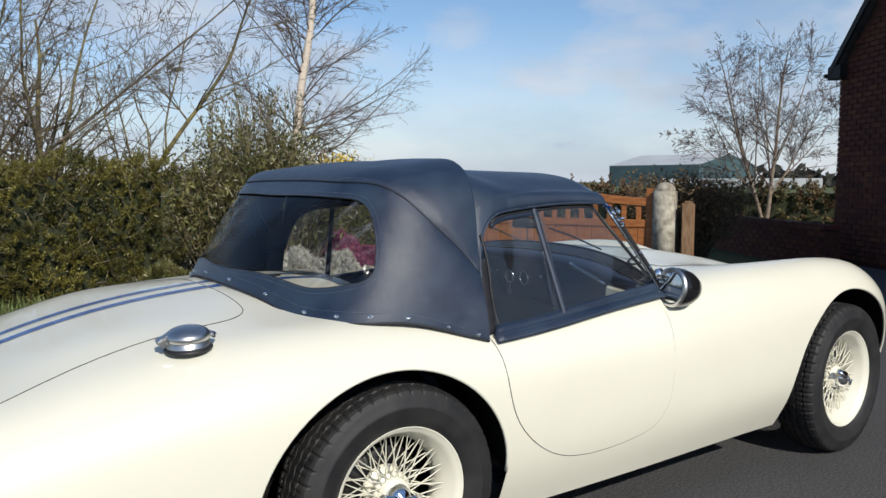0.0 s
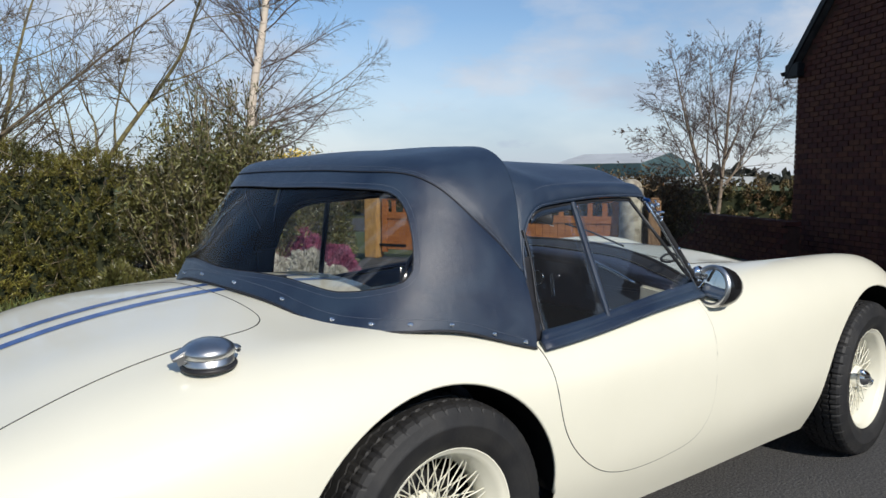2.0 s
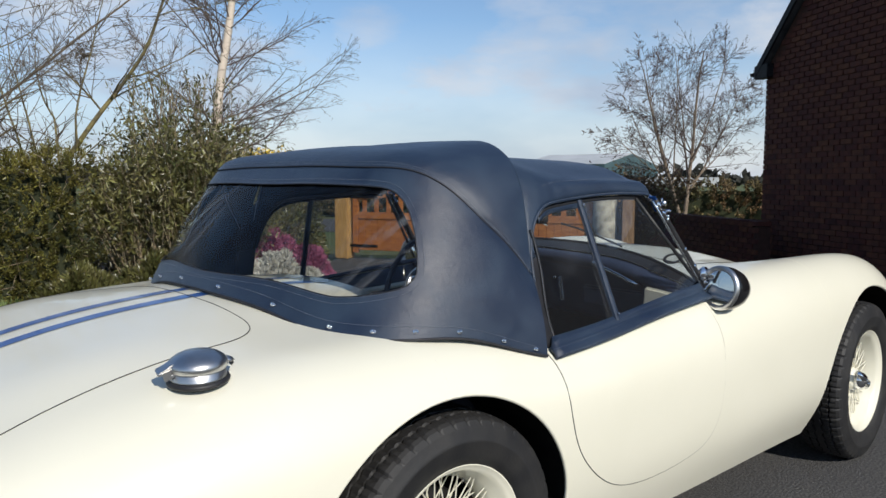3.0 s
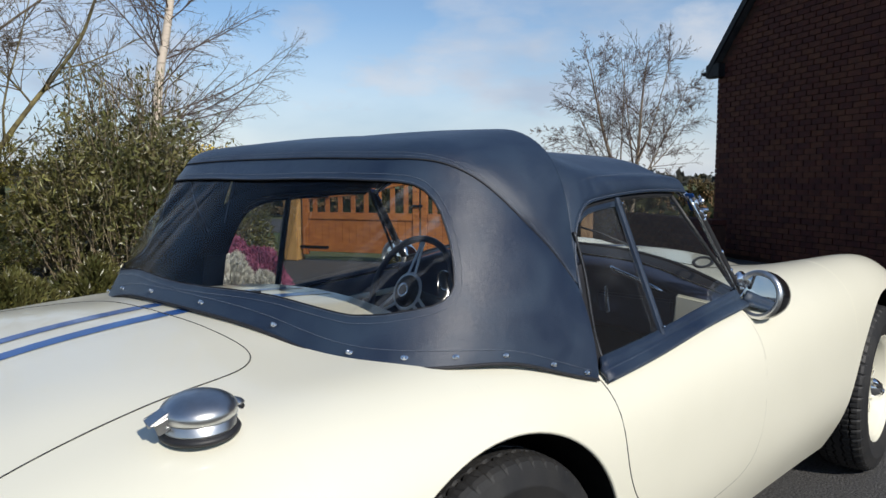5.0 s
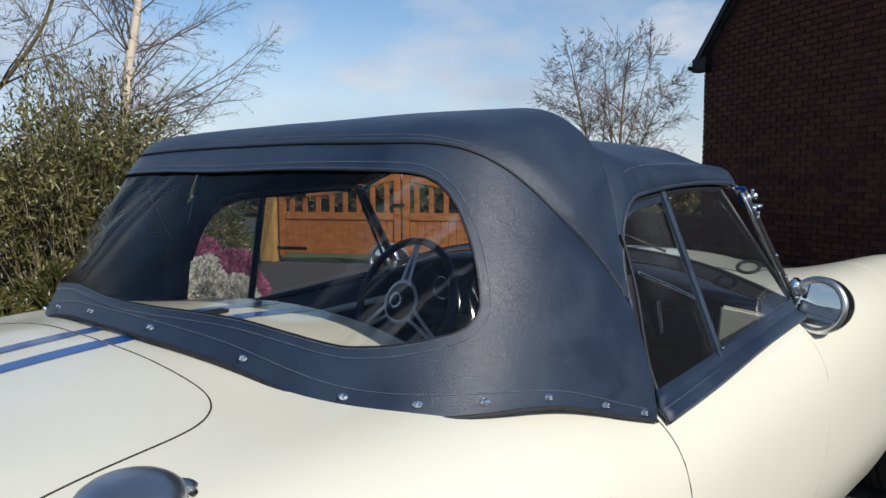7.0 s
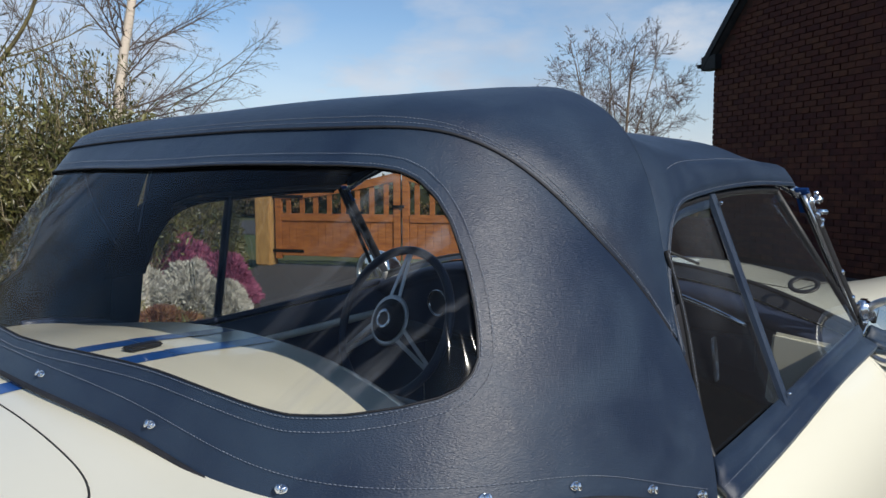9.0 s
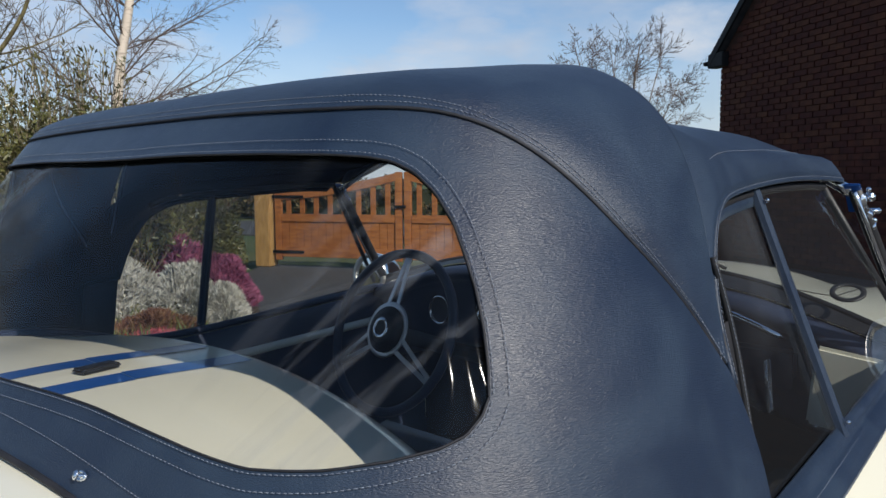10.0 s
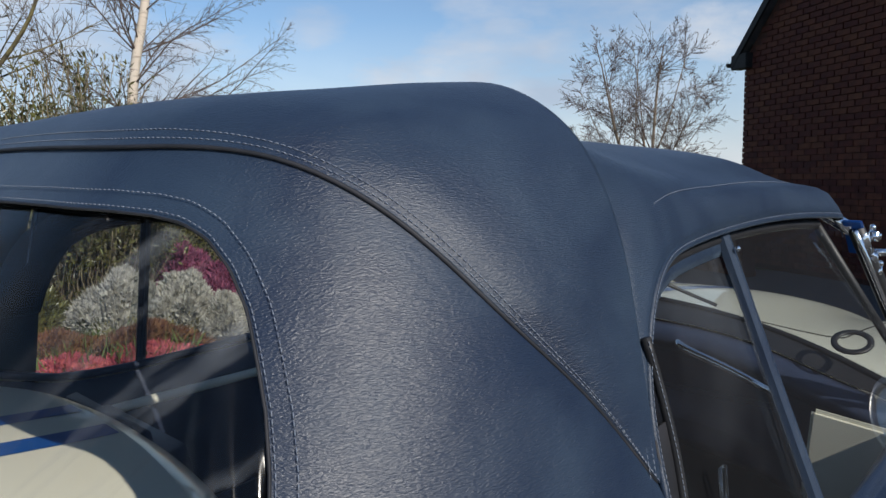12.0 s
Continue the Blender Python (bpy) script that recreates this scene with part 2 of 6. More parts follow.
GLOSSBLACK = mat("glossy black enamel", (0.010, 0.010, 0.011), 0.15, color2=(0.014, 0.014, 0.015), scale=12)
GAP = mat("panel gap", (0.015, 0.015, 0.014), 0.8, color2=(0.03, 0.03, 0.028), scale=30)
LEATHER = mat("dark blue leather", (0.018, 0.027, 0.056), 0.40, color2=(0.028, 0.038, 0.072), scale=12, bump=0.3, bump_scale=180, dist=0.002)
CARPET = mat("dark carpet", (0.014, 0.014, 0.018), 0.95, color2=(0.024, 0.024, 0.03), scale=40, bump=0.5, bump_scale=400, dist=0.003)
PLASTIC = glass("clear rear window plastic", (0.90, 0.91, 0.90), 0.11, 0.50, True, 0.026, 0.6, 0.006)
PANE = glass("clear side screen", (0.80, 0.82, 0.82), 0.015, 0.12, False, 0.09, 0.9, 0.028)
GLASS = glass("windscreen glass", (0.93, 0.96, 0.95), 0.0)
MIRROR = mat("mirror", (0.85, 0.87, 0.88), 0.02, 1.0)
ASPHALT = mat("asphalt", (0.034, 0.034, 0.036), 0.88, color2=(0.115, 0.112, 0.108), scale=95, detail=3, spread=(0.34, 0.72), bump=1.0, bump_scale=110, dist=0.010)
GRASS = mat("meadow ground", (0.05, 0.085, 0.022), 0.95, color2=(0.10, 0.105, 0.035), scale=0.5, detail=8, bump=0.8, bump_scale=20, dist=0.05)
SOIL = mat("dark soil", (0.045, 0.030, 0.02), 0.95, color2=(0.075, 0.052, 0.032), scale=5, detail=8, bump=0.9, bump_scale=30, dist=0.03)
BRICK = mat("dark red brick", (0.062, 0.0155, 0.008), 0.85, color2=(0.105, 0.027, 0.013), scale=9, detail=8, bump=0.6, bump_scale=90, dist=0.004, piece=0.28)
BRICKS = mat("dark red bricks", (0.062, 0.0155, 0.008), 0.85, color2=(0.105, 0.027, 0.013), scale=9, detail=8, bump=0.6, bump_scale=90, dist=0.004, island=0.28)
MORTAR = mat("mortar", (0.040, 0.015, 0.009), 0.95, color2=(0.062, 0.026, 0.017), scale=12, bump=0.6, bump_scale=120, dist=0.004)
STONE = mat("weathered gate stone", (0.20, 0.17, 0.13), 0.9, color2=(0.50, 0.47, 0.38), scale=9, detail=9, bump=0.8, bump_scale=40, dist=0.012)
GATEWOOD = mat("orange stained gate timber", (0.27, 0.088, 0.024), 0.55, color2=(0.43, 0.165, 0.047), scale=6, detail=8, stretch=(1, 1, 6), bump=0.35, bump_scale=60, dist=0.003)
POSTWOOD = mat("brown post timber", (0.20, 0.11, 0.055), 0.8, color2=(0.32, 0.2, 0.11), scale=7, detail=8, stretch=(5, 5, 1), bump=0.5, bump_scale=50, dist=0.004)
OCHREWOOD = mat("ochre post timber", (0.36, 0.20, 0.065), 0.7, color2=(0.50, 0.30, 0.11), scale=7, detail=8, stretch=(5, 5, 1), bump=0.4, bump_scale=50, dist=0.004)
IRON = mat("black iron", (0.015, 0.015, 0.016), 0.45, 0.6, color2=(0.03, 0.028, 0.026), scale=40)
SLATE = mat("roof slate", (0.05, 0.052, 0.058), 0.7, color2=(0.085, 0.085, 0.09), scale=8, bump=0.4, bump_scale=40)
DARKPLASTIC = mat("black rainwater plastic", (0.010, 0.010, 0.011), 0.62, color2=(0.018, 0.018, 0.018), scale=20, spec=0.3)
BARK = mat("grey brown bark", (0.070, 0.054, 0.038), 0.9, color2=(0.165, 0.13, 0.085), scale=14, detail=8, bump=0.8, bump_scale=60, dist=0.008)
LICHEN = mat("lichened bark", (0.085, 0.070, 0.042), 0.9, color2=(0.24, 0.20, 0.08), scale=9, detail=8, bump=0.8, bump_scale=60, dist=0.008)
BIRCHBARK = mat("birch bark", (0.60, 0.52, 0.43), 0.8, color2=(0.24, 0.19, 0.15), scale=5, detail=8, stretch=(1, 1, 3.5), spread=(0.55, 0.75), bump=0.5, bump_scale=40, dist=0.006)
TWIG = mat("birch twigs", (0.085, 0.065, 0.055), 0.9, color2=(0.145, 0.110, 0.095), scale=5)
GREYBARK = mat("smooth beige bark", (0.17, 0.13, 0.095), 0.85, color2=(0.26, 0.20, 0.145), scale=7, bump=0.4, bump_scale=50, dist=0.004)
PALETWIG = mat("reddish fine twigs", (0.065, 0.046, 0.040), 0.9, color2=(0.125, 0.09, 0.075), scale=5)
HEDGELEAF = mat("hedge leaves", (0.046, 0.048, 0.011), 0.45, color2=(0.185, 0.158, 0.034), scale=2.2, detail=6, island=0.5)
SHRUBLEAF = mat("evergreen shrub leaves", (0.040, 0.044, 0.013), 0.32, color2=(0.155, 0.142, 0.052), scale=2.4, detail=6, island=0.45)
STEM = mat("pale shrub stems", (0.20, 0.155, 0.095), 0.85, color2=(0.31, 0.25, 0.16), scale=7, island=0.3)
BEECHLEAF = mat("dry beech leaves", (0.17, 0.090, 0.042), 0.7, color2=(0.085, 0.080, 0.030), scale=0.9, detail=6, island=0.4)
HEDGE_SHADE = mat("shade of hedge", (0.018, 0.024, 0.008), 0.95, color2=(0.03, 0.034, 0.014), scale=5)
HEATH_PINK = mat("magenta heather", (0.22, 0.050, 0.11), 0.8, color2=(0.33, 0.10, 0.18), scale=6, island=0.4)
HEATH_WHITE = mat("white heather", (0.38, 0.36, 0.30), 0.8, color2=(0.58, 0.56, 0.50), scale=8, island=0.3)
HEATH_RED = mat("rose heather", (0.40, 0.07, 0.10), 0.8, color2=(0.5, 0.13, 0.15), scale=6, island=0.4)
HEATH_BROWN = mat("brown heather", (0.14, 0.06, 0.035), 0.85, color2=(0.20, 0.10, 0.05), scale=6, island=0.4)
YELLOW = mat("yellow blossom", (0.72, 0.50, 0.03), 0.7, color2=(0.8, 0.6, 0.06), scale=9, island=0.25)
REED = mat("dry grass stems", (0.38, 0.29, 0.15), 0.9, color2=(0.5, 0.4, 0.22), scale=5, island=0.25)
BARNCLAD = mat("blue green barn cladding", (0.045, 0.085, 0.095), 0.6, color2=(0.06, 0.105, 0.115), scale=0.3)
BARNROOF = mat("pale barn roof", (0.42, 0.44, 0.45), 0.6, color2=(0.5, 0.52, 0.53), scale=0.2)
FARTREE = mat("far trees", (0.022, 0.024, 0.02), 0.95, color2=(0.035, 0.034, 0.026), scale=0.3)


# ---------------------------------------------------------------- mesh helpers
def mesh_from(name, verts, faces, material, smooth=True):
    me = bpy.data.meshes.new(name)
    me.from_pydata([tuple(v) for v in verts], [], [tuple(f) for f in faces])
    me.materials.append(material)
    if smooth:
        me.polygons.foreach_set("use_smooth", [True] * len(me.polygons))
    me.update()
    return me


def part_mesh(name, me, parent=None, label=""):
    ob = new(name, me)
    if parent is not None:
        ob.parent = parent
    if label:
        ob["label"] = label
    return ob


def part(name, bm, material, parent=None, label="", smooth=False):
    me = bpy.data.meshes.new(name)
    bmesh.ops.recalc_face_normals(bm, faces=bm.faces)
    bm.to_mesh(me)
    bm.free()
    me.materials.append(material)
    if smooth:
        me.polygons.foreach_set("use_smooth", [True] * len(me.polygons))
    return part_mesh(name, me, parent, label)


def thing(name, label, category, at=(0, 0, 0), group="", kind=""):
    ob = new(name)
    ob.location = at
    ob.empty_display_size = 0.1
    return tagged(ob, label, category, group, kind)


def add_box(bm, size, at=(0, 0, 0), rot=(0, 0, 0), bevel=0.0):
    m = pose(*at, *rot) @ Matrix.Diagonal((*size, 1))
    got = bmesh.ops.create_cube(bm, size=1.0, matrix=m)
    if bevel:
        edges = list({e for v in got["verts"] for e in v.link_edges})
        bmesh.ops.bevel(bm, geom=edges, offset=bevel, segments=2, affect="EDGES")


def box(size, at=(0, 0, 0), rot=(0, 0, 0), bevel=0.0):
    bm = bmesh.new()
    add_box(bm, size, at, rot, bevel)
    return bm


def lathe(profile, seg=48, axis="z", closed=False):
    """Verts and faces of a profile of (radius, height) turned about an axis."""
    verts, faces = [], []
    k = len(profile)
    for i in range(seg):
        a = 2 * math.pi * i / seg
        for r, h in profile:
            c, s = r * math.cos(a), r * math.sin(a)
            verts.append((c, s, h) if axis == "z" else (c, h, s))
    for i in range(seg):
        j = (i + 1) % seg
        for q in range(k if closed else k - 1):
            p = (q + 1) % k
            faces.append((i * k + q, j * k + q, j * k + p, i * k + p))
    return verts, faces


def natural(xs, ys):
    """A natural cubic spline through the knots."""
    xs, ys = np.asarray(xs, float), np.asarray(ys, float)
    n = len(xs)
    h = np.diff(xs)
    a = np.zeros((n, n))
    r = np.zeros((n,) + ys.shape[1:])
    a[0, 0] = a[-1, -1] = 1
    for i in range(1, n - 1):
        a[i, i - 1], a[i, i], a[i, i + 1] = h[i - 1], 2 * (h[i - 1] + h[i]), h[i]
        r[i] = 6 * ((ys[i + 1] - ys[i]) / h[i] - (ys[i] - ys[i - 1]) / h[i - 1])
    m = np.linalg.solve(a, r)

    def f(x):
        x = np.atleast_1d(np.asarray(x, float))
        i = np.clip(np.searchsorted(xs, x) - 1, 0, n - 2)
        d, u, v = h[i], xs[i + 1] - x, x - xs[i]
        if ys.ndim > 1:
            d, u, v = d[:, None], u[:, None], v[:, None]
        return (m[i] * u ** 3 + m[i + 1] * v ** 3) / (6 * d) + (ys[i] / d - m[i] * d / 6) * u + (ys[i + 1] / d - m[i + 1] * d / 6) * v
    return f


def curve_pts(pts, n, even=True):
    """n points along a smooth curve through pts."""
    p = np.asarray(pts, float)
    s = np.concatenate([[0], np.cumsum(np.linalg.norm(np.diff(p, axis=0), axis=1) ** 0.75)])
    f = natural(s, p)
    q = f(np.linspace(0, s[-1], max(n * 4, 40)))
    d = np.concatenate([[0], np.cumsum(np.linalg.norm(np.diff(q, axis=0), axis=1))])
    t = np.linspace(0, d[-1], n)
    return np.stack([np.interp(t, d, q[:, i]) for i in range(p.shape[1])], 1)


def tube(points, radius, sides=6, close=False, radii=None):
    """Verts and faces of a round tube along points."""
    p = np.asarray(points, float)
    n = len(p)
    tan = np.gradient(p, axis=0)
    if close:
        tan = np.roll(p, -1, 0) - np.roll(p, 1, 0)
    tan /= np.linalg.norm(tan, axis=1)[:, None] + 1e-12
    ref = np.array([0, 0, 1.0]) if abs(tan[0][2]) < 0.9 else np.array([1.0, 0, 0])
    u = np.cross(tan[0], ref)
    verts, faces = [], []
    for i in range(n):
        u = u - tan[i] * (u @ tan[i])
        u /= np.linalg.norm(u) + 1e-12
        w = np.cross(tan[i], u)
        r = radius if radii is None else radii[i]
        for k in range(sides):
            a = 2 * math.pi * k / sides
            verts.append(tuple(p[i] + r * (math.cos(a) * u + math.sin(a) * w)))
    for i in range(n if close else n - 1):
        j = (i + 1) % n
        for k in range(sides):
            m = (k + 1) % sides
            faces.append((i * sides + k, i * sides + m, j * sides + m, j * sides + k))
    if not close:
        faces.append(tuple(range(sides))[::-1])
        faces.append(tuple((n - 1) * sides + k for k in range(sides)))
    return verts, faces


def tube_part(name, points, radius, material, parent=None, label="", sides=6, close=False, radii=None):
    v, f = tube(points, radius, sides, close, radii)
    return part_mesh(name, mesh_from(name, v, f, material), parent, label)


def merged(pieces):
    """One verts and faces list out of several."""
    verts, faces = [], []
    for v, f in pieces:
        o = len(verts)
        verts += [tuple(q) for q in v]
        faces += [tuple(i + o for i in q) for q in f]
    return verts, faces


def grid_faces(nu, nv, flip=False):
    out = []
    for i in range(nu - 1):
        for j in range(nv - 1):
            q = (i * nv + j, (i + 1) * nv + j, (i + 1) * nv + j + 1, i * nv + j + 1)
            out.append(q[::-1] if flip else q)
    return out


def mirrored(verts, faces):
    """The same with its mirror image across the car's middle."""
    return merged([(verts, faces), ([(x, -y, z) for x, y, z in verts], [f[::-1] for f in faces])])


def solid(ob, thick, offset=0.0, rim=True):
    md = ob.modifiers.new("thickness", "SOLIDIFY")
    md.use_rim = rim
    md.thickness, md.offset = thick, offset
    return ob


# ---------------------------------------------------------------- ground
bm = bmesh.new()
bmesh.ops.create_grid(bm, x_segments=2, y_segments=2, size=1800)
ground = tagged(part("ground", bm, GRASS), "rough green meadow reaching to the horizon", "ground", kind="structure")
ground.location.z = -0.05
bm = bmesh.new()
outline = [(-9, -12), (9.9, -12), (9.9, 4.0), (7.2, 4.1), (5.4, 7.9), (3.9, 6.4), (3.2, 4.6), (2.4, 3.85), (0.8, 3.6), (-9, 3.6)]
top = [bm.verts.new((x, y, 0.0)) for x, y in outline]
low = [bm.verts.new((x, y, -0.08)) for x, y in outline]
bm.faces.new(top)
for i in range(len(outline)):
    j = (i + 1) % len(outline)
    bm.faces.new((top[i], low[i], low[j], top[j]))
tagged(part("driveway", bm, ASPHALT), "dark asphalt driveway with fine aggregate", "driveway", kind="structure")
bm = bmesh.new()
outline = [(-9, 3.62), (0.8, 3.62), (2.4, 3.87), (3.2, 4.62), (3.88, 6.42), (5.3, 8.3), (5.0, 9.4), (-9, 9.4)]
top = [bm.verts.new((x, y, 0.03)) for x, y in outline]
low = [bm.verts.new((x, y, -0.06)) for x, y in outline]
bm.faces.new(top)
for i in range(len(outline)):
    j = (i + 1) % len(outline)
    bm.faces.new((top[i], low[i], low[j], top[j]))
tagged(part("flower_bed", bm, SOIL), "dark soil bed along the hedge", "flower bed", kind="structure")
bm = bmesh.new()
add_box(bm, (14, 5.0, 0.03), (12.5, 11.2, -0.035), (0, 0, -64))
tagged(part("lane", bm, ASPHALT), "grey lane beyond the gate", "road", kind="structure")


# ---------------------------------------------------------------- foliage helpers
def leaf_cloud(centres, dirs, length, width, rng, jitter=0.7):
    """Folded leaf blades: four corners each, pointing along dirs."""
    n = len(centres)
    d = dirs + rng.normal(0, jitter, (n, 3))
    d /= np.linalg.norm(d, axis=1)[:, None] + 1e-9
    r = rng.normal(0, 1, (n, 3))
    s = np.cross(d, r)
    s /= np.linalg.norm(s, axis=1)[:, None] + 1e-9
    up = np.cross(s, d)
    L = (length * rng.uniform(0.6, 1.35, n))[:, None]
    W = (width * rng.uniform(0.6, 1.35, n))[:, None]
    a = centres
    b = centres + d * L * 0.5 + s * W * 0.5 + up * W * 0.18
    c = centres + d * L
    e = centres + d * L * 0.5 - s * W * 0.5 + up * W * 0.18
    verts = np.stack([a, b, c, e], 1).reshape(-1, 3)
    idx = np.arange(n) * 4
    faces = np.stack([np.stack([idx, idx + 1, idx + 2], 1), np.stack([idx, idx + 2, idx + 3], 1)], 1).reshape(-1, 3)
    return verts, faces


def big_mesh(name, verts, faces, material, smooth=False):
    verts, faces = np.asarray(verts, np.float32), np.asarray(faces, np.int32)
    k = faces.shape[1]
    me = bpy.data.meshes.new(name)
    me.vertices.add(len(verts))
    me.vertices.foreach_set("co", verts.reshape(-1))
    me.loops.add(faces.size)
    me.loops.foreach_set("vertex_index", faces.reshape(-1))
    me.polygons.add(len(faces))
    me.polygons.foreach_set("loop_start", np.arange(len(faces), dtype=np.int32) * k)
    me.polygons.foreach_set("loop_total", np.full(len(faces), k, np.int32))
    if smooth:
        me.polygons.foreach_set("use_smooth", np.ones(len(faces), bool))
    me.materials.append(material)
    me.update(calc_edges=True)
    me.validate()
    return me


def segs_mesh(name, segs, material, sides=5):
    """Tapered round sticks: rows of x0 y0 z0 r0 x1 y1 z1 r1."""
    s = np.asarray(segs, float)
    a, r0, b, r1 = s[:, :3], s[:, 3], s[:, 4:7], s[:, 7]
    d = b - a
    d /= np.linalg.norm(d, axis=1)[:, None] + 1e-9
    ref = np.where(np.abs(d[:, 2:3]) < 0.9, np.array([[0, 0, 1.0]]), np.array([[1.0, 0, 0]]))
    u = np.cross(d, ref)
    u /= np.linalg.norm(u, axis=1)[:, None] + 1e-9
    w = np.cross(d, u)
    n = len(s)
    ang = 2 * np.pi * np.arange(sides) / sides
    ca, sa = np.cos(ang)[None, :, None], np.sin(ang)[None, :, None]
    ringa = a[:, None] + r0[:, None, None] * (ca * u[:, None] + sa * w[:, None])
    ringb = b[:, None] + r1[:, None, None] * (ca * u[:, None] + sa * w[:, None])
    verts = np.concatenate([ringa, ringb], 1).reshape(-1, 3)
    base = np.arange(n)[:, None] * 2 * sides
    k = np.arange(sides)[None]
    k2 = (k + 1) % sides
    f = np.stack([base + k, base + k2, base + sides + k2, base + sides + k], 2).reshape(-1, 4)
    return big_mesh(name, verts, f, material, True)


def grow(rng, p, d, length, radius, level, out, spread, droop, kids, levels, wander=0.16, shrink=0.62, minr=0.0022, first=0.25, thin=0.5):
    """Grows one limb and its side limbs; out[level] collects the sticks."""
    n = max(3, int(length / (0.16 if level < 2 else 0.09)))
    step = length / n
    p = np.array(p, float)
    d = np.array(d, float)
    for i in range(n):
        t0, t1 = i / n, (i + 1) / n
        r0 = max(minr, radius * (1 - 0.75 * t0))
        r1 = max(minr * 0.8, radius * (1 - 0.75 * t1))
        d = d + rng.normal(0, wander, 3) * (0.55 if level == 0 else 1.0)
        d[2] += -droop * (0.25 if level < 2 else 1.0) * (0.4 + t1) if level > 0 else (0.02 if d[2] > 0.72 else 0.0)
        d /= np.linalg.norm(d)
        q = p + d * step
        out[min(level, len(out) - 1)].append((*p, r0, *q, r1))
        if level < levels and t1 > first:
            for _ in range(rng.poisson(kids[level] / n / (1 - first))):
                side = rng.normal(0, 1, 3)
                side -= d * (side @ d)
                side /= np.linalg.norm(side) + 1e-9
                a = radians(spread[level]) * rng.uniform(0.7, 1.25)
                nd = d * math.cos(a) + side * math.sin(a)
                grow(rng, q, nd, length * shrink * rng.uniform(0.55, 1.1) * (1.15 - 0.6 * t1), max(minr, r1 * thin), level + 1, out, spread, droop, kids, levels, wander * 1.1, shrink, minr, 0.12, 0.62)
        p = q


def bare_tree(label, base, stems, bark, twig, seed, spread, droop, kids, levels, wander=0.16, shrink=0.62, minr=0.0022, first=0.25, thin=0.5, limb=None):
    rng = np.random.default_rng(seed)
    out = [[] for _ in range(levels + 1)]
    for d, length, radius, *start in stems:
        grow(rng, start[0] if start else (0, 0, -0.1), np.array(d, float) / np.linalg.norm(d), length, radius, 0, out, spread, droop, kids, levels, wander, shrink, minr, first, thin)
    tree = thing("tree", label, "tree", base)
    part_mesh("trunk", segs_mesh("trunk", out[0], bark, 9), tree)
    tagged(part_mesh("limb", segs_mesh("limb", out[1] or out[0][:1], limb or bark, 5), tree), kind="stuff")
    tagged(part_mesh("twig", segs_mesh("twig", sum(out[2:], []) or out[0][:1], twig, 3), tree), "fine bare twigs", kind="stuff")
    return tree


# ---------------------------------------------------------------- clipped hedge
rng = np.random.default_rng(11)


def hedge(label, x0, x1, y0, y1, h, n, leaf, width, material, core, m=None, rough=0.08):
    """A clipped hedge: a dark box painted as the shade inside, and a thick coat of leaves."""
    hd = thing("hedge", label, "hedge")
    if m is not None:
        hd.matrix_basis = m
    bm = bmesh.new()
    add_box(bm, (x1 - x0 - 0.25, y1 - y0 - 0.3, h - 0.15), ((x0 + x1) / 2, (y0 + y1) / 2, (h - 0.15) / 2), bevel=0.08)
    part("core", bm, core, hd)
    # sprays: each a tuft of leaves spreading from a shoot on the clipped face or top
    per = 34
    m_ = n // per
    sx_ = rng.uniform(x0, x1, m_)
    front = rng.uniform(0, 1, m_) < 0.72
    hz_ = rng.uniform(0.02, 1.0, m_) * h
    bulge = 0.05 * np.sin(sx_ * 2.3) + 0.06 * np.sin(sx_ * 5.1 + 1)
    sunk = np.abs(rng.normal(0, rough, m_))
    root = np.zeros((m_, 3))
    root[:, 0] = sx_
    root[:, 1] = np.where(front, y0 + sunk - 0.5 * bulge * (hz_ / h) - 0.06 * np.sin(hz_ * 7 + sx_ * 3) - 0.05 * np.sin(sx_ * 8.1 + 1.7 * np.sin(hz_ * 6)), rng.uniform(y0, y1, m_))
    top_z = h + 0.5 * bulge - sunk + 0.05 * np.sin(sx_ * 9)
    root[:, 2] = np.where(front, np.minimum(hz_, top_z), top_z)
    grow_to = np.where(front[:, None], np.array([[0.0, -0.8, 0.45]]), np.array([[0.0, -0.25, 0.95]])) + rng.normal(0, 0.35, (m_, 3))
    along_ = rng.uniform(0.0, 1.0, (m_, per, 1)) * 2.6 * leaf
    c = (root[:, None] + grow_to[:, None] * along_ + rng.normal(0, 0.30 * leaf, (m_, per, 3))).reshape(-1, 3)
    d = np.repeat(grow_to, per, axis=0)
    v, f = leaf_cloud(c, d, leaf, width, rng)
    tagged(part_mesh("foliage", big_mesh("foliage", v, f, material), hd), "", kind="stuff")
    sn = max(60, n // 450)
    sx = x0 + (x1 - x0) * rng.uniform(0, 1, sn)
    sp = np.stack([sx, np.full(sn, y0 + 0.05), rng.uniform(0.2, h, sn)], 1)
    ends = sp + np.stack([rng.normal(0, 0.08, sn), -np.abs(rng.normal(0, 0.07, sn)), np.abs(rng.normal(0.10, 0.08, sn))], 1)
    tagged(part_mesh("shoot", segs_mesh("shoot", np.concatenate([sp, np.full((sn, 1), 0.004), ends, np.full((sn, 1), 0.002)], 1), STEM, 4), hd), "", kind="stuff")
    return hd


hedge("clipped dark green evergreen hedge beside the drive", -7.5, 1.1, 5.35, 6.6, 1.36, 190000, 0.036, 0.011, HEDGELEAF, HEDGE_SHADE)

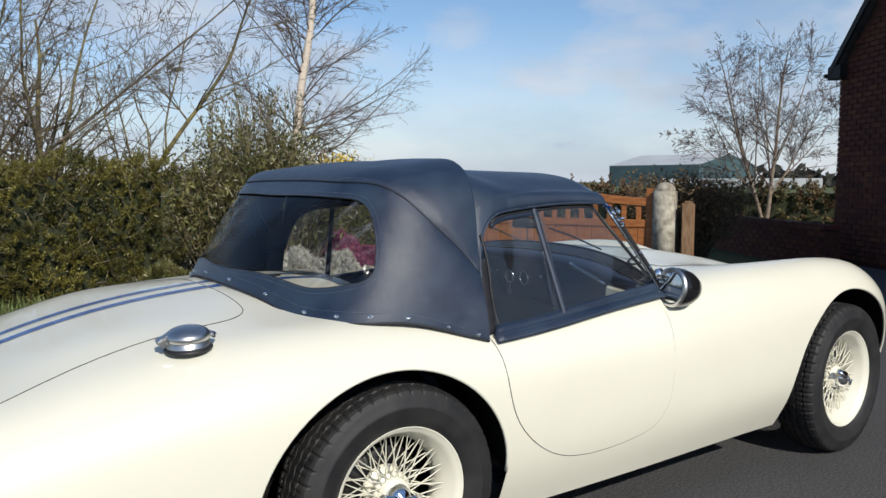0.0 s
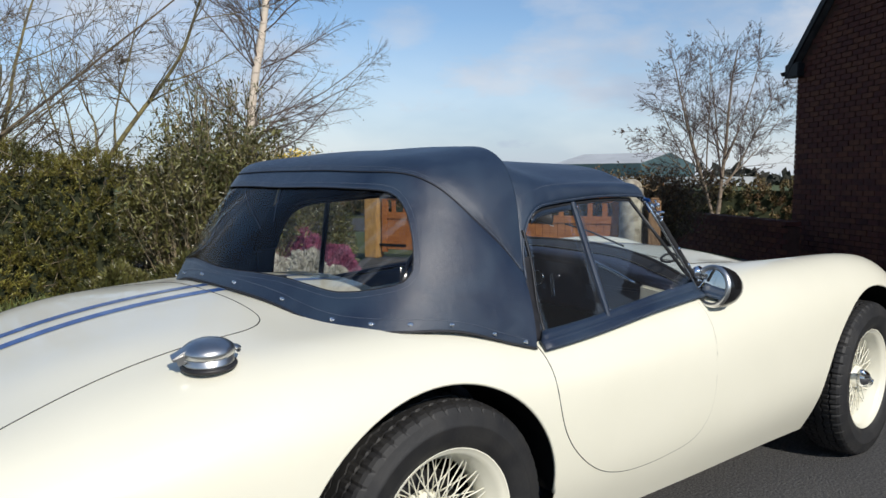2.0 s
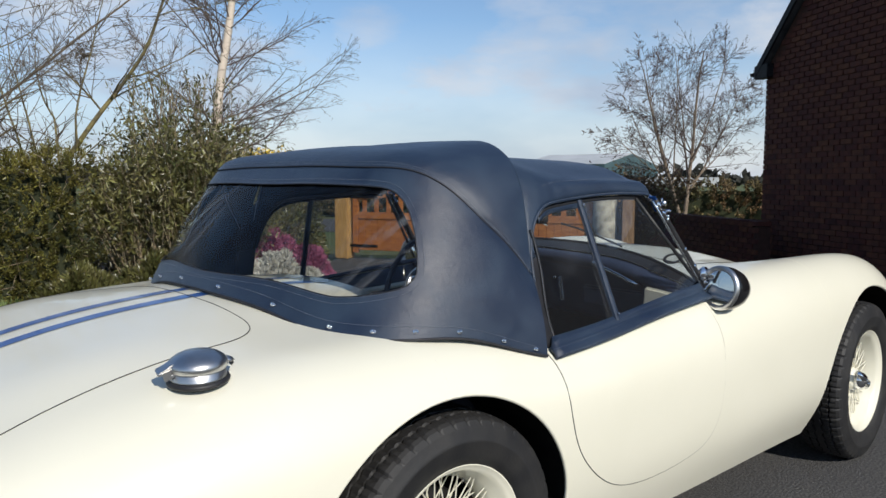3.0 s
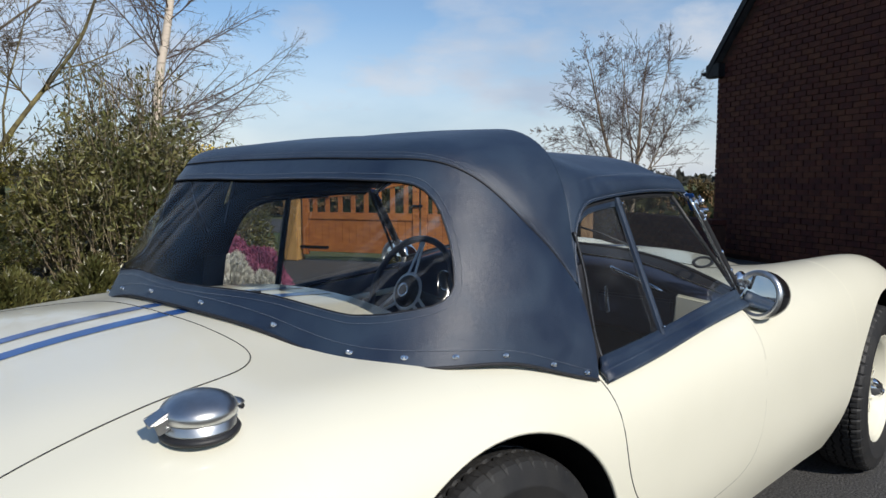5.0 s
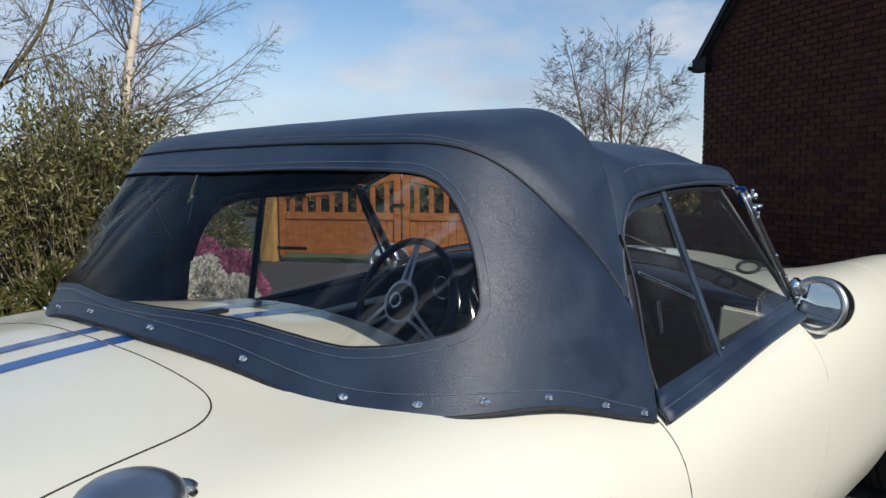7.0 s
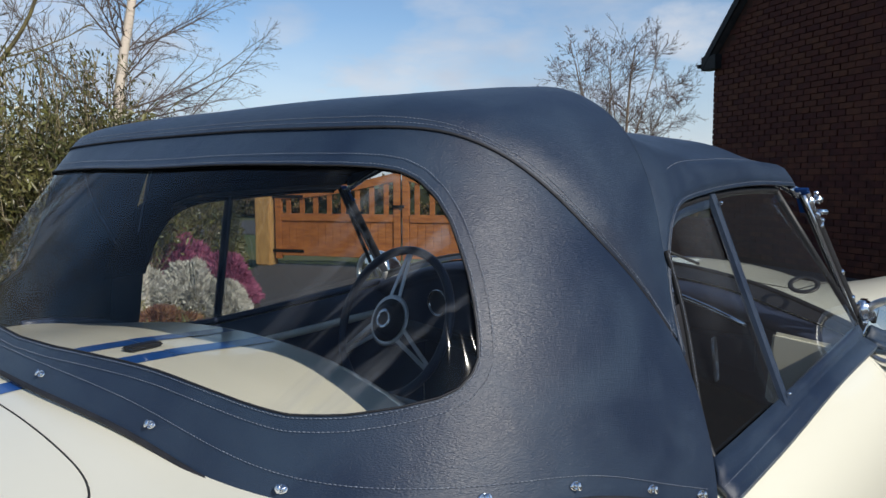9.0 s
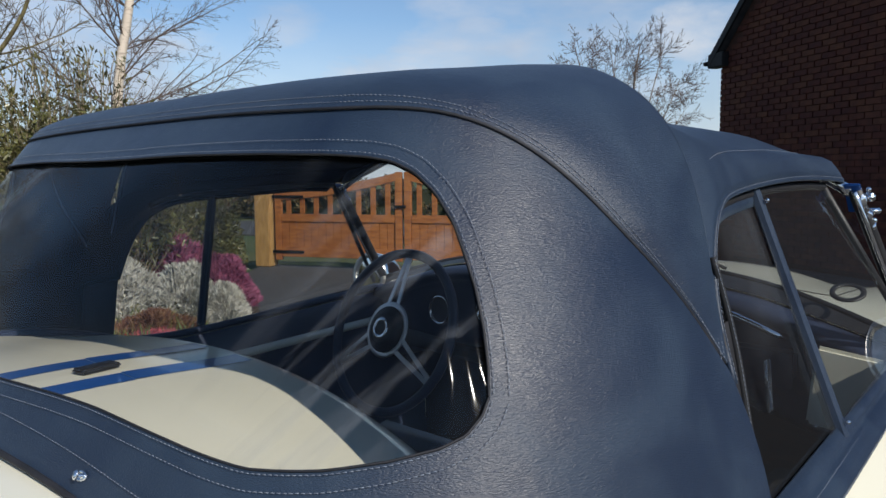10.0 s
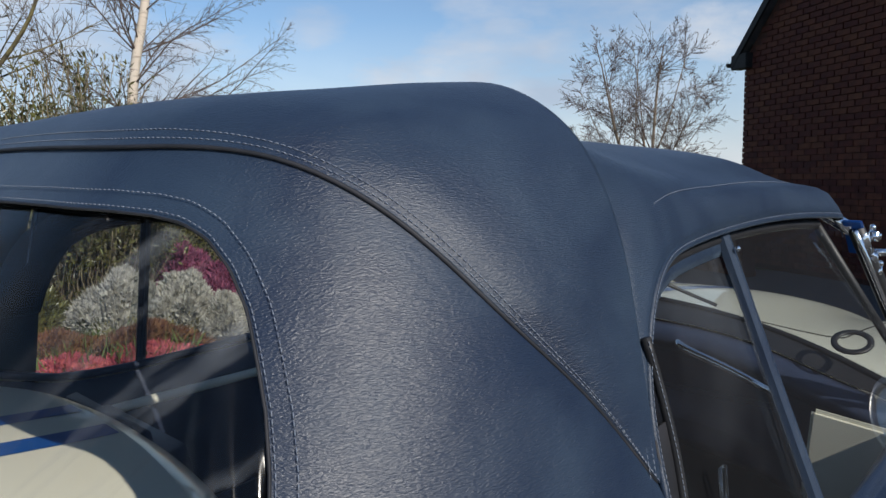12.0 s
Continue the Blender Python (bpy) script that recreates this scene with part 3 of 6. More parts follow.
# tall loose evergreen shrub with pale upright stems
shrub = thing("shrub", "tall loose evergreen shrub with pale upright stems", "shrub", (1.95, 5.40, 0))
ns = 900
ang, rad = rng.uniform(0, 2 * np.pi, ns), np.sqrt(rng.uniform(0, 1, ns))
bx, by = 0.56 * rad * np.cos(ang), 0.50 * rad * np.sin(ang)
hgt = (1.86 - 0.65 * rad ** 2) * rng.uniform(0.55, 1.0, ns)
sticks, tips = [], []
for i in range(ns):
    p = np.array([bx[i], by[i], 0.0])
    lean = np.array([bx[i] * 0.32, by[i] * 0.35, 1.0]) + np.array([*rng.normal(0, 0.20, 2), 0])
    lean /= np.linalg.norm(lean)
    k = 6
    for j in range(k):
        q = p + (lean + np.array([*rng.normal(0, 0.12, 2), 0])) * hgt[i] / k
        r = 0.0065 * (1 - j / (k + 1))
        sticks.append((*p, r, *q, r * 0.85))
        p = q
        if j >= 2:
            tips.append((p, lean, j / k))
tagged(part_mesh("stem", segs_mesh("stem", sticks, STEM, 4), shrub), "pale brown upright stems", kind="stuff")
tc = np.array([t[0] for t in tips])
td = np.array([t[1] for t in tips])
tk = np.array([t[2] for t in tips])
rep_ = np.repeat(np.arange(len(tips)), np.where(tk > 0.55, 13, 3))
cc = tc[rep_] + rng.normal(0, 0.06, (len(rep_), 3))
v, f = leaf_cloud(cc, td[rep_] * 0.6, 0.070, 0.019, rng, 0.75)
tagged(part_mesh("foliage", big_mesh("foliage", v, f, SHRUBLEAF), shrub), "narrow olive green leaves", kind="stuff")
# a few shoots reaching above
sh, lv = [], []
for i in range(46):
    a = rng.uniform(0, 2 * np.pi)
    p = np.array([0.6 * math.cos(a) * rng.uniform(0, 1), 0.35 * math.sin(a), 1.45])
    d = np.array([rng.normal(0, 0.22), rng.normal(0, 0.2), 1.0])
    for j in range(6):
        q = p + d * rng.uniform(0.07, 0.13)
        sh.append((*p, 0.0035, *q, 0.003))
        for _ in range(4):
            lv.append(q + rng.normal(0, 0.015, 3))
        p = q
tagged(part_mesh("shoot", segs_mesh("shoot", sh, STEM, 4), shrub), "", kind="stuff")
lv = np.array(lv)
v, f = leaf_cloud(lv, np.tile([[0, 0, 0.8]], (len(lv), 1)), 0.06, 0.016, rng, 0.6)
tagged(part_mesh("tip_foliage", big_mesh("tip_foliage", v, f, SHRUBLEAF), shrub), "", kind="stuff")

# rough grass and weeds along the hedge foot
ng = 9000
gx, gy = rng.uniform(-7, 2.2, ng), rng.uniform(3.7, 5.4, ng)
c = np.stack([gx, gy, np.full(ng, 0.02)], 1)
v, f = leaf_cloud(c, np.tile([[0, -0.1, 1.0]], (ng, 1)), 0.16, 0.012, rng, 0.35)
tagged(part_mesh("grass_tufts", big_mesh("grass_tufts", v, f, mat("weed grass", (0.07, 0.12, 0.025), 0.7, color2=(0.13, 0.15, 0.05), scale=2, island=0.4))), "rough green grass tufts at the hedge foot", "grass", kind="stuff")


# ---------------------------------------------------------------- heathers
def heather(label, at, rx, ry, h, n, material, spike=0.07, base=None):
    hd = thing("heather", label, "heather", at, group="heathers in the bed")
    a, r = rng.uniform(0, 2 * np.pi, n), np.sqrt(rng.uniform(0, 1, n))
    lump = 1 + 0.22 * np.sin(a * 3 + at[0] * 5) + 0.15 * np.sin(a * 7 + at[1] * 3)
    x, y = rx * r * np.cos(a) * lump, ry * r * np.sin(a) * lump
    z = h * np.sqrt(np.clip(1 - r ** 2, 0.02, 1)) * (0.80 + 0.22 * np.sin(x * 9 + 1) * np.cos(y * 11) + 0.16 * np.sin(x * 23 + at[0] * 9) * np.sin(y * 19))
    c = np.stack([x, y, np.maximum(z - 0.05, 0)], 1)
    d = np.stack([x / rx * 0.9, y / ry * 0.9, np.full(n, 0.8)], 1)
    v, f = leaf_cloud(c, d, spike, spike * 0.24, rng, 0.45)
    tagged(part_mesh("blossom", big_mesh("blossom", v, f, material), hd), "", kind="stuff")
    bm = bmesh.new()
    bmesh.ops.create_icosphere(bm, subdivisions=3, radius=1.0, matrix=pose(0, 0, 0) @ Matrix.Diagonal((rx * 0.84, ry * 0.84, h * 0.62, 1)))
    bmesh.ops.delete(bm, geom=[w for w in bm.verts if w.co.z < -0.02], context="VERTS")
    part("mound", bm, base or HEATH_BROWN, hd, "dark twiggy foliage", True)


for at, rx, ry, h in (((0.75, 3.80, 0.03), 0.34, 0.18, 0.10), ((1.30, 3.80, 0.03), 0.36, 0.18, 0.11), ((1.85, 3.86, 0.03), 0.34, 0.16, 0.11)):
    heather("low rose-red heather at the edge of the bed", at, rx, ry, h, 4500, HEATH_RED, 0.05)
for at, rx, ry, h in (((1.35, 4.12, 0.03), 0.42, 0.24, 0.20), ((1.95, 4.08, 0.03), 0.36, 0.22, 0.20)):
    heather("brown faded heather in the bed", at, rx, ry, h, 5000, HEATH_BROWN, 0.06)
for at, rx, ry, h in (((2.02, 4.66, 0.03), 0.40, 0.30, 0.50), ((2.40, 4.46, 0.03), 0.34, 0.28, 0.46), ((2.64, 4.30, 0.03), 0.20, 0.20, 0.30)):
    heather("pale white flowering heather in the bed", at, rx, ry, h, 9000, HEATH_WHITE, 0.060, HEDGELEAF)
for at, rx, ry, h in (((2.25, 5.34, 0.03), 0.46, 0.36, 0.68), ((2.75, 5.22, 0.03), 0.42, 0.34, 0.62), ((3.04, 4.98, 0.03), 0.26, 0.26, 0.44)):
    heather("magenta flowering heather in the bed", at, rx, ry, h, 9000, HEATH_PINK, 0.062)
for at, rx, ry, h in (((1.35, 4.72, 0.03), 0.42, 0.32, 0.48), ((0.70, 4.60, 0.03), 0.40, 0.32, 0.42)):
    heather("olive green heather not yet in flower", at, rx, ry, h, 5500, SHRUBLEAF, 0.075, HEDGELEAF)

# mixed shrubs and yellow blossom by the gate
for at, r, h, n in (((3.15, 7.1, 0), 0.75, 1.22, 9000), ((4.15, 7.7, 0), 0.75, 1.18, 9000), ((2.2, 7.6, 0), 0.8, 1.40, 8000)):
    sb = thing("shrub", "rounded olive green shrub by the gate", "shrub", at, group="shrubs by the gate")
    u = rng.normal(0, 1, (n, 3))
    u /= np.linalg.norm(u, axis=1)[:, None]
    u[:, 2] = np.abs(u[:, 2])
    rad = rng.uniform(0.45, 1.0, n) ** 0.5 * (1 + 0.15 * np.sin(u[:, 0] * 9) * np.cos(u[:, 1] * 7))
    c = u * rad[:, None] * np.array([r, r, h])
    v, f = leaf_cloud(c, u, 0.06, 0.022, rng)
    tagged(part_mesh("foliage", big_mesh("foliage", v, f, SHRUBLEAF), sb), "", kind="stuff")
    st = []
    for i in range(120):
        e = c[rng.integers(n)]
        st.append((e[0] * 0.2, e[1] * 0.2, 0, 0.008, *e, 0.003))
    tagged(part_mesh("stem", segs_mesh("stem", st, STEM, 4), sb), "", kind="stuff")
yb = thing("forsythia", "yellow blossoming shrub among dry grass stems", "shrub", (4.35, 8.6, 0))
n = 420
c = np.stack([rng.normal(0.12, 0.22, n), rng.normal(0, 0.18, n), rng.uniform(1.42, 1.66, n) - 0.12 * rng.uniform(0, 1, n)], 1)
v, f = leaf_cloud(c, np.tile([[0, 0, 0.5]], (n, 1)), 0.05, 0.03, rng, 1.0)
tagged(part_mesh("blossom", big_mesh("blossom", v, f, YELLOW), yb), "", kind="stuff")
st = [(rng.normal(0, 0.25), rng.normal(0, 0.2), 0, 0.006, *c[rng.integers(n)], 0.003) for _ in range(160)]
tagged(part_mesh("stem", segs_mesh("stem", st, STEM, 4), yb), "", kind="stuff")
rd = thing("dry_grass", "clump of dry straw-coloured grass stems", "grass clump", (3.75, 8.9, 0))
st = []
for _ in range(420):
    x, y = rng.normal(0, 0.55), rng.normal(0, 0.3)
    st.append((x, y, 0, 0.004, x + rng.normal(0, 0.08), y + rng.normal(0, 0.08), rng.uniform(1.35, 1.72), 0.002))
tagged(part_mesh("stem", segs_mesh("stem", st, REED, 4), rd), "", kind="stuff")

# ---------------------------------------------------------------- bare trees
bare_tree("bare spreading fruit tree with lichened branches", (0.15, 8.3, 0),
          [((-0.05, 0, 1), 3.4, 0.060), ((0.75, -0.1, 0.62), 4.6, 0.048), ((0.35, 0.2, 1), 4.0, 0.040), ((-0.5, 0.1, 0.9), 3.6, 0.045), ((0.95, 0.1, 0.40), 3.4, 0.032), ((0.1, -0.3, 1), 3.8, 0.035)],
          LICHEN, BARK, 21, (50, 44, 40, 38), 0.004, (15, 9, 3), 3, 0.08, 0.50, 0.0034, 0.12, 0.5)
bare_tree("bare thicket tree behind the hedge", (-1.35, 8.8, 0),
          [((0, 0, 1), 4.4, 0.055), ((0.4, 0.1, 1), 4.2, 0.040), ((-0.4, -0.1, 1), 4.2, 0.040), ((0.2, 0.3, 1), 4.0, 0.035), ((0.7, 0.1, 0.9), 3.8, 0.035)],
          LICHEN, BARK, 8, (42, 44, 40, 36), 0.004, (14, 9, 4), 3, 0.08, 0.50, 0.0034, 0.1, 0.5)
bare_tree("leaning bare tree with long sloping limb", (-1.65, 7.61, 0),
          [((2.09, -0.70, 1.77), 5.7, 0.026), ((0.7, -0.1, 1.0), 4.6, 0.024), ((-0.2, 0.1, 1.0), 4.2, 0.026), ((1.5, 0.3, 1.0), 4.6, 0.022)], BARK, BARK, 31, (46, 44, 40, 38), -0.004, (22, 10, 4), 3, 0.028, 0.34, 0.0030, 0.25, 0.42)
bare_tree("slender bare silver birch with drooping twigs", (4.35, 10.8, 0),
          [((0.045, 0, 1), 9.2, 0.096)], BIRCHBARK, TWIG, 3, (52, 38, 36, 34), 0.046, (110, 26, 5), 3, 0.055, 0.285, 0.0024, 0.15, 0.20, TWIG)
bare_tree("thin bare sapling beside the birch", (3.3, 9.6, 0),
          [((-0.1, 0, 1), 3.4, 0.022), ((0.2, 0, 1), 3.1, 0.020)], BARK, TWIG, 13, (30, 30, 30), 0.01, (14, 8), 2, 0.06, 0.4, 0.0028, 0.3, 0.5)
bare_tree("wide bare tree fanning from a forked trunk", (16.9, 9.2, 0),
          [((0.06, -0.04, 1), 4.6, 0.060), ((-0.24, 0.17, 1), 4.3, 0.052),
           ((0.60, -0.42, 1), 3.3, 0.026, (0.055, -0.037, 0.82)), ((0.22, 0.30, 1), 3.7, 0.024, (0.075, -0.05, 1.15)), ((0.36, -0.25, 1), 3.4, 0.022, (0.10, -0.065, 1.5)),
           ((-0.66, 0.46, 1), 3.0, 0.024, (-0.20, 0.14, 0.75)), ((-0.30, -0.22, 1), 3.4, 0.022, (-0.26, 0.18, 1.0)), ((-0.05, 0.36, 1), 3.1, 0.020, (-0.35, 0.25, 1.4)), ((0.72, -0.5, 0.8), 2.6, 0.018, (0.07, -0.045, 1.0)), ((-0.75, 0.5, 0.75), 2.3, 0.018, (-0.25, 0.17, 0.95))],
          GREYBARK, PALETWIG, 17, (50, 42, 36, 30), -0.012, (17, 11, 3), 3, 0.030, 0.44, 0.0042, 0.24, 0.5, PALETWIG)

# ---------------------------------------------------------------- gate and gateposts
GL, GR = Vector((5.29, 7.66, 0)), Vector((6.98, 4.15, 0))
gdir = (GR - GL).normalized()
gang = math.degrees(math.atan2(gdir.y, gdir.x))


def gatepost(at, label):
    bm = bmesh.new()
    add_box(bm, (0.27, 0.25, 1.10), (0, 0, 0.55), bevel=0.025)
    bmesh.ops.create_uvsphere(bm, u_segments=20, v_segments=10, radius=1.0, matrix=pose(0, 0, 1.09) @ Matrix.Diagonal((0.132, 0.122, 0.10, 1)))
    ob = part("gatepost", bm, STONE, None, "", True)
    ob.matrix_basis = pose(at.x, at.y, 0, 0, 0, gang)
    tagged(ob, label, "gatepost", group="gateposts")


gatepost(GR, "weathered buff stone gatepost with rounded top")
bm = bmesh.new()
add_box(bm, (0.14, 0.14, 0.92), (0, 0, 0.46), bevel=0.012)
add_box(bm, (0.10, 0.10, 0.03), (0, 0, 0.935), bevel=0.012)
wp = tagged(part("fence_post", bm, POSTWOOD), "brown wooden fence post beside the stone gatepost", "fence post")
wp.matrix_basis = pose(*(GR + gdir * 0.30), 0, 0, gang)
bm = bmesh.new()
add_box(bm, (0.22, 0.22, 1.10), (0, 0, 0.55), bevel=0.012)
add_box(bm, (0.17, 0.17, 0.05), (0, 0, 1.12), bevel=0.020)
gp = tagged(part("gatepost", bm, OCHREWOOD), "square ochre timber gatepost hung with the gate", "gatepost")
gp.matrix_basis = pose(*GL, 0, 0, gang)


def gate_leaf(at, length, flip, label):
    """One leaf: x from the hinge to the meeting stile."""
    g = thing("gate", label, "gate", group="double gate")
    g.matrix_basis = pose(at.x, at.y, 0, 0, 0, gang + (180 if flip else 0))
    topz = lambda x: 0.98 + 0.26 * (x / length) ** 1.7
    L = length
    part("hinge_stile", box((0.09, 0.06, 1.02), (0.05, 0, 0.60), bevel=0.006), GATEWOOD, g)
    part("meeting_stile", box((0.09, 0.06, topz(L) - 0.12), (L - 0.05, 0, 0.5 * (topz(L) + 0.10)), bevel=0.006), GATEWOOD, g)
    part("bottom_rail", box((L - 0.20, 0.055, 0.13), (L / 2, 0, 0.20), bevel=0.005), GATEWOOD, g)
    part("middle_rail", box((L - 0.20, 0.055, 0.10), (L / 2, 0, 0.645), bevel=0.005), GATEWOOD, g)
    bm = bmesh.new()
    prev = None
    for k in range(25):
        x = 0.095 + (L - 0.19) * k / 24
        z = topz(x)
        ring = [bm.verts.new((x, y, z + dz)) for y, dz in ((-0.029, -0.10), (0.029, -0.10), (0.029, 0.0), (-0.029, 0.0))]
        if prev:
            for q in range(4):
                bm.faces.new((prev[q], ring[q], ring[(q + 1) % 4], prev[(q + 1) % 4]))
        else:
            bm.faces.new(ring[::-1])
        prev = ring
    bm.faces.new(prev)
    part("top_rail", bm, GATEWOOD, g, "swept curved top rail")
    n = int((L - 0.2) / 0.1)
    for k in range(n):
        x = 0.10 + (L - 0.20) * (k + 0.5) / n
        part("board", box(((L - 0.20) / n - 0.004, 0.022, 0.345), (x, 0, 0.4275), bevel=0.003), GATEWOOD, g)
    m = 8
    for k in range(m):
        x = 0.10 + (L - 0.20) * (k + 0.5) / m
        hgt = topz(x) - 0.10 - 0.685
        part("baluster", box((0.065, 0.024, hgt), (x, 0, 0.69 + hgt / 2), bevel=0.003), GATEWOOD, g)
    for zh in (0.92, 0.20):
        part("strap_hinge", box((0.46, 0.010, 0.038), (0.20, -0.036, zh), bevel=0.003), IRON, g, "black iron strap hinge")
    return g


half = ((GR - GL).length - 0.29) / 2
leaf = gate_leaf(GL + gdir * 0.145, half - 0.01, False, "orange-stained closed timber driveway gate with swept top")
part("latch", box((0.16, 0.02, 0.035), (half - 0.03, -0.042, 0.80), bevel=0.004), IRON, leaf, "black iron gate latch")
gate_leaf(GR - gdir * 0.145, half - 0.01, True, "orange-stained closed timber driveway gate with swept top")

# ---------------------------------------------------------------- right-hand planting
hedge("clipped brown beech hedge holding dry leaves", -9, 11, 0, 1.2, 1.02, 26000, 0.085, 0.05, BEECHLEAF, HEDGE_SHADE, pose(17.2, 13.2, 0, 0, 0, -56), 0.12)
tw = thing("shrub", "twiggy half-bare shrub behind the gatepost", "shrub", (8.55, 5.05, 0))
st, lf = [], []
for i in range(520):
    a = rng.uniform(0, 2 * np.pi)
    p = np.array([0.25 * math.cos(a), 0.25 * math.sin(a), 0.0])
    d = np.array([rng.normal(0, 0.38), rng.normal(0, 0.38), 1.0])
    for j in range(5):
        q = p + d * 0.26 * rng.uniform(0.6, 1.1) + rng.normal(0, 0.03, 3)
        st.append((*p, 0.006 - 0.0008 * j, *q, 0.005 - 0.0008 * j))
        p = q
        if j > 0:
            lf += [p + rng.normal(0, 0.06, 3) for _ in range(5)]
tagged(part_mesh("stem", segs_mesh("stem", st, BARK, 4), tw), "", kind="stuff")
lf = np.array(lf)
v, f = leaf_cloud(lf, np.tile([[0, 0, 0.3]], (len(lf), 1)), 0.055, 0.026, rng, 1.0)
tagged(part_mesh("foliage", big_mesh("foliage", v, f, BEECHLEAF), tw), "", kind="stuff")

# ---------------------------------------------------------------- distance
def far_point(px, d):
    r = (px - 784) / 1361.0
    return Vector((-1.035 + d * (0.559 + r * 0.829), -2.506 + d * (0.829 - r * 0.559), 0))


P1, P2, P3 = Vector((157.4, 149.9, 0)), Vector((161.5, 123.1, 0)), Vector((188.7, 125.3, 0))
P4 = P1 + (P3 - P2)
barn = thing("barn", "long blue-green clad farm barn with pale roof", "barn", (0, 0, -0.05))
bm = bmesh.new()
up = lambda p, z: bm.verts.new((p.x, p.y, z))
m12, m43 = (P2 + P3) / 2, (P1 + P4) / 2
a = [up(P1, 0), up(P2, 0), up(P2, 5.6), up(P1, 5.6)]
bm.faces.new(a)
b = [up(P2, 0), up(P3, 0), up(P3, 5.6), up(m12, 8.6), up(P2, 5.6)]
bm.faces.new(b)
c4 = [up(P4, 0), up(P1, 0), up(P1, 5.6), up(m43, 8.6), up(P4, 5.6)]
bm.faces.new(c4)
bm.faces.new([up(P3, 0), up(P4, 0), up(P4, 5.6), up(P3, 5.6)])
part("wall", bm, BARNCLAD, barn)
bm = bmesh.new()
for e0, e1 in ((P1, P2), (P4, P3)):
    q = [up(e0, 5.65), up(e1, 5.65), up(m12, 8.7), up(m43, 8.7)]
    bm.faces.new(q)
solid(part("roof", bm, BARNROOF, barn), 0.15, 0.0)
bm = bmesh.new()
add_box(bm, (30, 8, 1.9), (*(P2 * 0.82 + Vector((4, -7, 0))).xy, 0.95), (0, 0, -55), 0.1)
tagged(part("shed", bm, BARNROOF), "low pale grey shed beside the barn", "shed")
cl = []
for k in range(90):
    px, d = rng.uniform(-400, 1900), rng.uniform(150, 330)
    p = far_point(px, d)
    r, h = rng.uniform(3, 9), rng.uniform(1.2, 3.4)
    if 620 < px < 1335:
        continue
    m = 200
    u = rng.normal(0, 0.5, (m, 3))
    c = np.stack([p.x + u[:, 0] * r * 2.2, p.y + u[:, 1] * r * 2.2, np.abs(u[:, 2]) * h * 0.9], 1)
    cl.append(c)
cl = np.concatenate(cl)
v, f = leaf_cloud(cl, np.tile([[0, 0, 0.6]], (len(cl), 1)), 2.2, 1.6, rng, 1.0)
tagged(part_mesh("far_woods", big_mesh("far_woods", v, f, FARTREE)), "dark far woods and hedgerows on the horizon", "woods", kind="stuff")

# ---------------------------------------------------------------- brick house gable
house = thing("house", "dark red brick house gable in shade with black verge", "house", (0, 0, 0))
house.matrix_basis = pose(10.340, 3.735, 0, 0, 0, -30)
WX, WY, EAVE, SLOPE = 0.0, 0.0, 2.87, 1.03
HALF = 4.8
bm = bmesh.new()
outl = [(WY, 0), (WY - 2 * HALF, 0), (WY - 2 * HALF, EAVE), (WY - HALF, EAVE + HALF * SLOPE), (WY, EAVE)]
fr = [bm.verts.new((WX, y, z)) for y, z in outl]
bk = [bm.verts.new((WX + 3.4, y, z)) for y, z in outl]
bm.faces.new(fr)
bm.faces.new(bk[::-1])
for i in range(5):
    j = (i + 1) % 5
    if i in (2, 3):
        continue
    bm.faces.new((fr[i], bk[i], bk[j], fr[j]))
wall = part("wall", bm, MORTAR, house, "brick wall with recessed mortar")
for s in (-1, 1):
    y_e = WY + 0.16 if s > 0 else WY - 2 * HALF - 0.22
    ridge_y = WY - HALF
    z_e = EAVE - (0.16 if s > 0 else 0.22) * SLOPE + 0.06
    z_r = EAVE + HALF * SLOPE + 0.06
    bm = bmesh.new()
    q = [bm.verts.new(c) for c in ((WX - 0.10, y_e, z_e), (WX + 3.6, y_e, z_e), (WX + 3.6, ridge_y, z_r), (WX - 0.10, ridge_y, z_r))]
    bm.faces.new(q)
    solid(part("roof", bm, SLATE, house, "slate roof slope"), 0.06, 1.0)
    bm = bmesh.new()
    q = [bm.verts.new(c) for c in ((WX - 0.115, y_e, z_e - 0.05), (WX - 0.115, y_e, z_e + 0.085), (WX - 0.115, ridge_y, z_r + 0.085), (WX - 0.115, ridge_y, z_r - 0.05))]
    bm.faces.new(q)
    solid(part("bargeboard", bm, DARKPLASTIC, house, "black bargeboard"), 0.03, 0.0)
bm = bmesh.new()
add_box(bm, (0.16, 0.34, 0.20), (WX - 0.045, WY + 0.005, EAVE - 0.06), bevel=0.01)
part("soffit_box", bm, DARKPLASTIC, house, "black boxed eave end")
bm = bmesh.new()
prev = None
for k, x in enumerate((WX - 0.13, WX + 3.4)):
    ring = [bm.verts.new((x, WY + 0.215 + 0.06 * math.cos(a), EAVE - 0.06 + 0.06 * math.sin(a))) for a in np.linspace(math.pi, 2 * math.pi, 11)]
    if prev:
        for i in range(10):
            bm.faces.new((prev[i], prev[i + 1], ring[i + 1], ring[i]))
    bm.faces.new(ring)
    prev = ring
part("gutter", bm, DARKPLASTIC, house, "black half-round gutter", True)

# stepped garden wall beside the house
gw = thing("garden_wall", "low stepped dark brick garden wall beside the house", "wall")
GWX = 0.0
gw.matrix_basis = pose(9.0, 3.02, 0, 0, 0, -30)
bm = bmesh.new()
add_box(bm, (0.19, 3.5, 0.54), (GWX, 1.75, 0.27))
part("core", bm, MORTAR, gw)


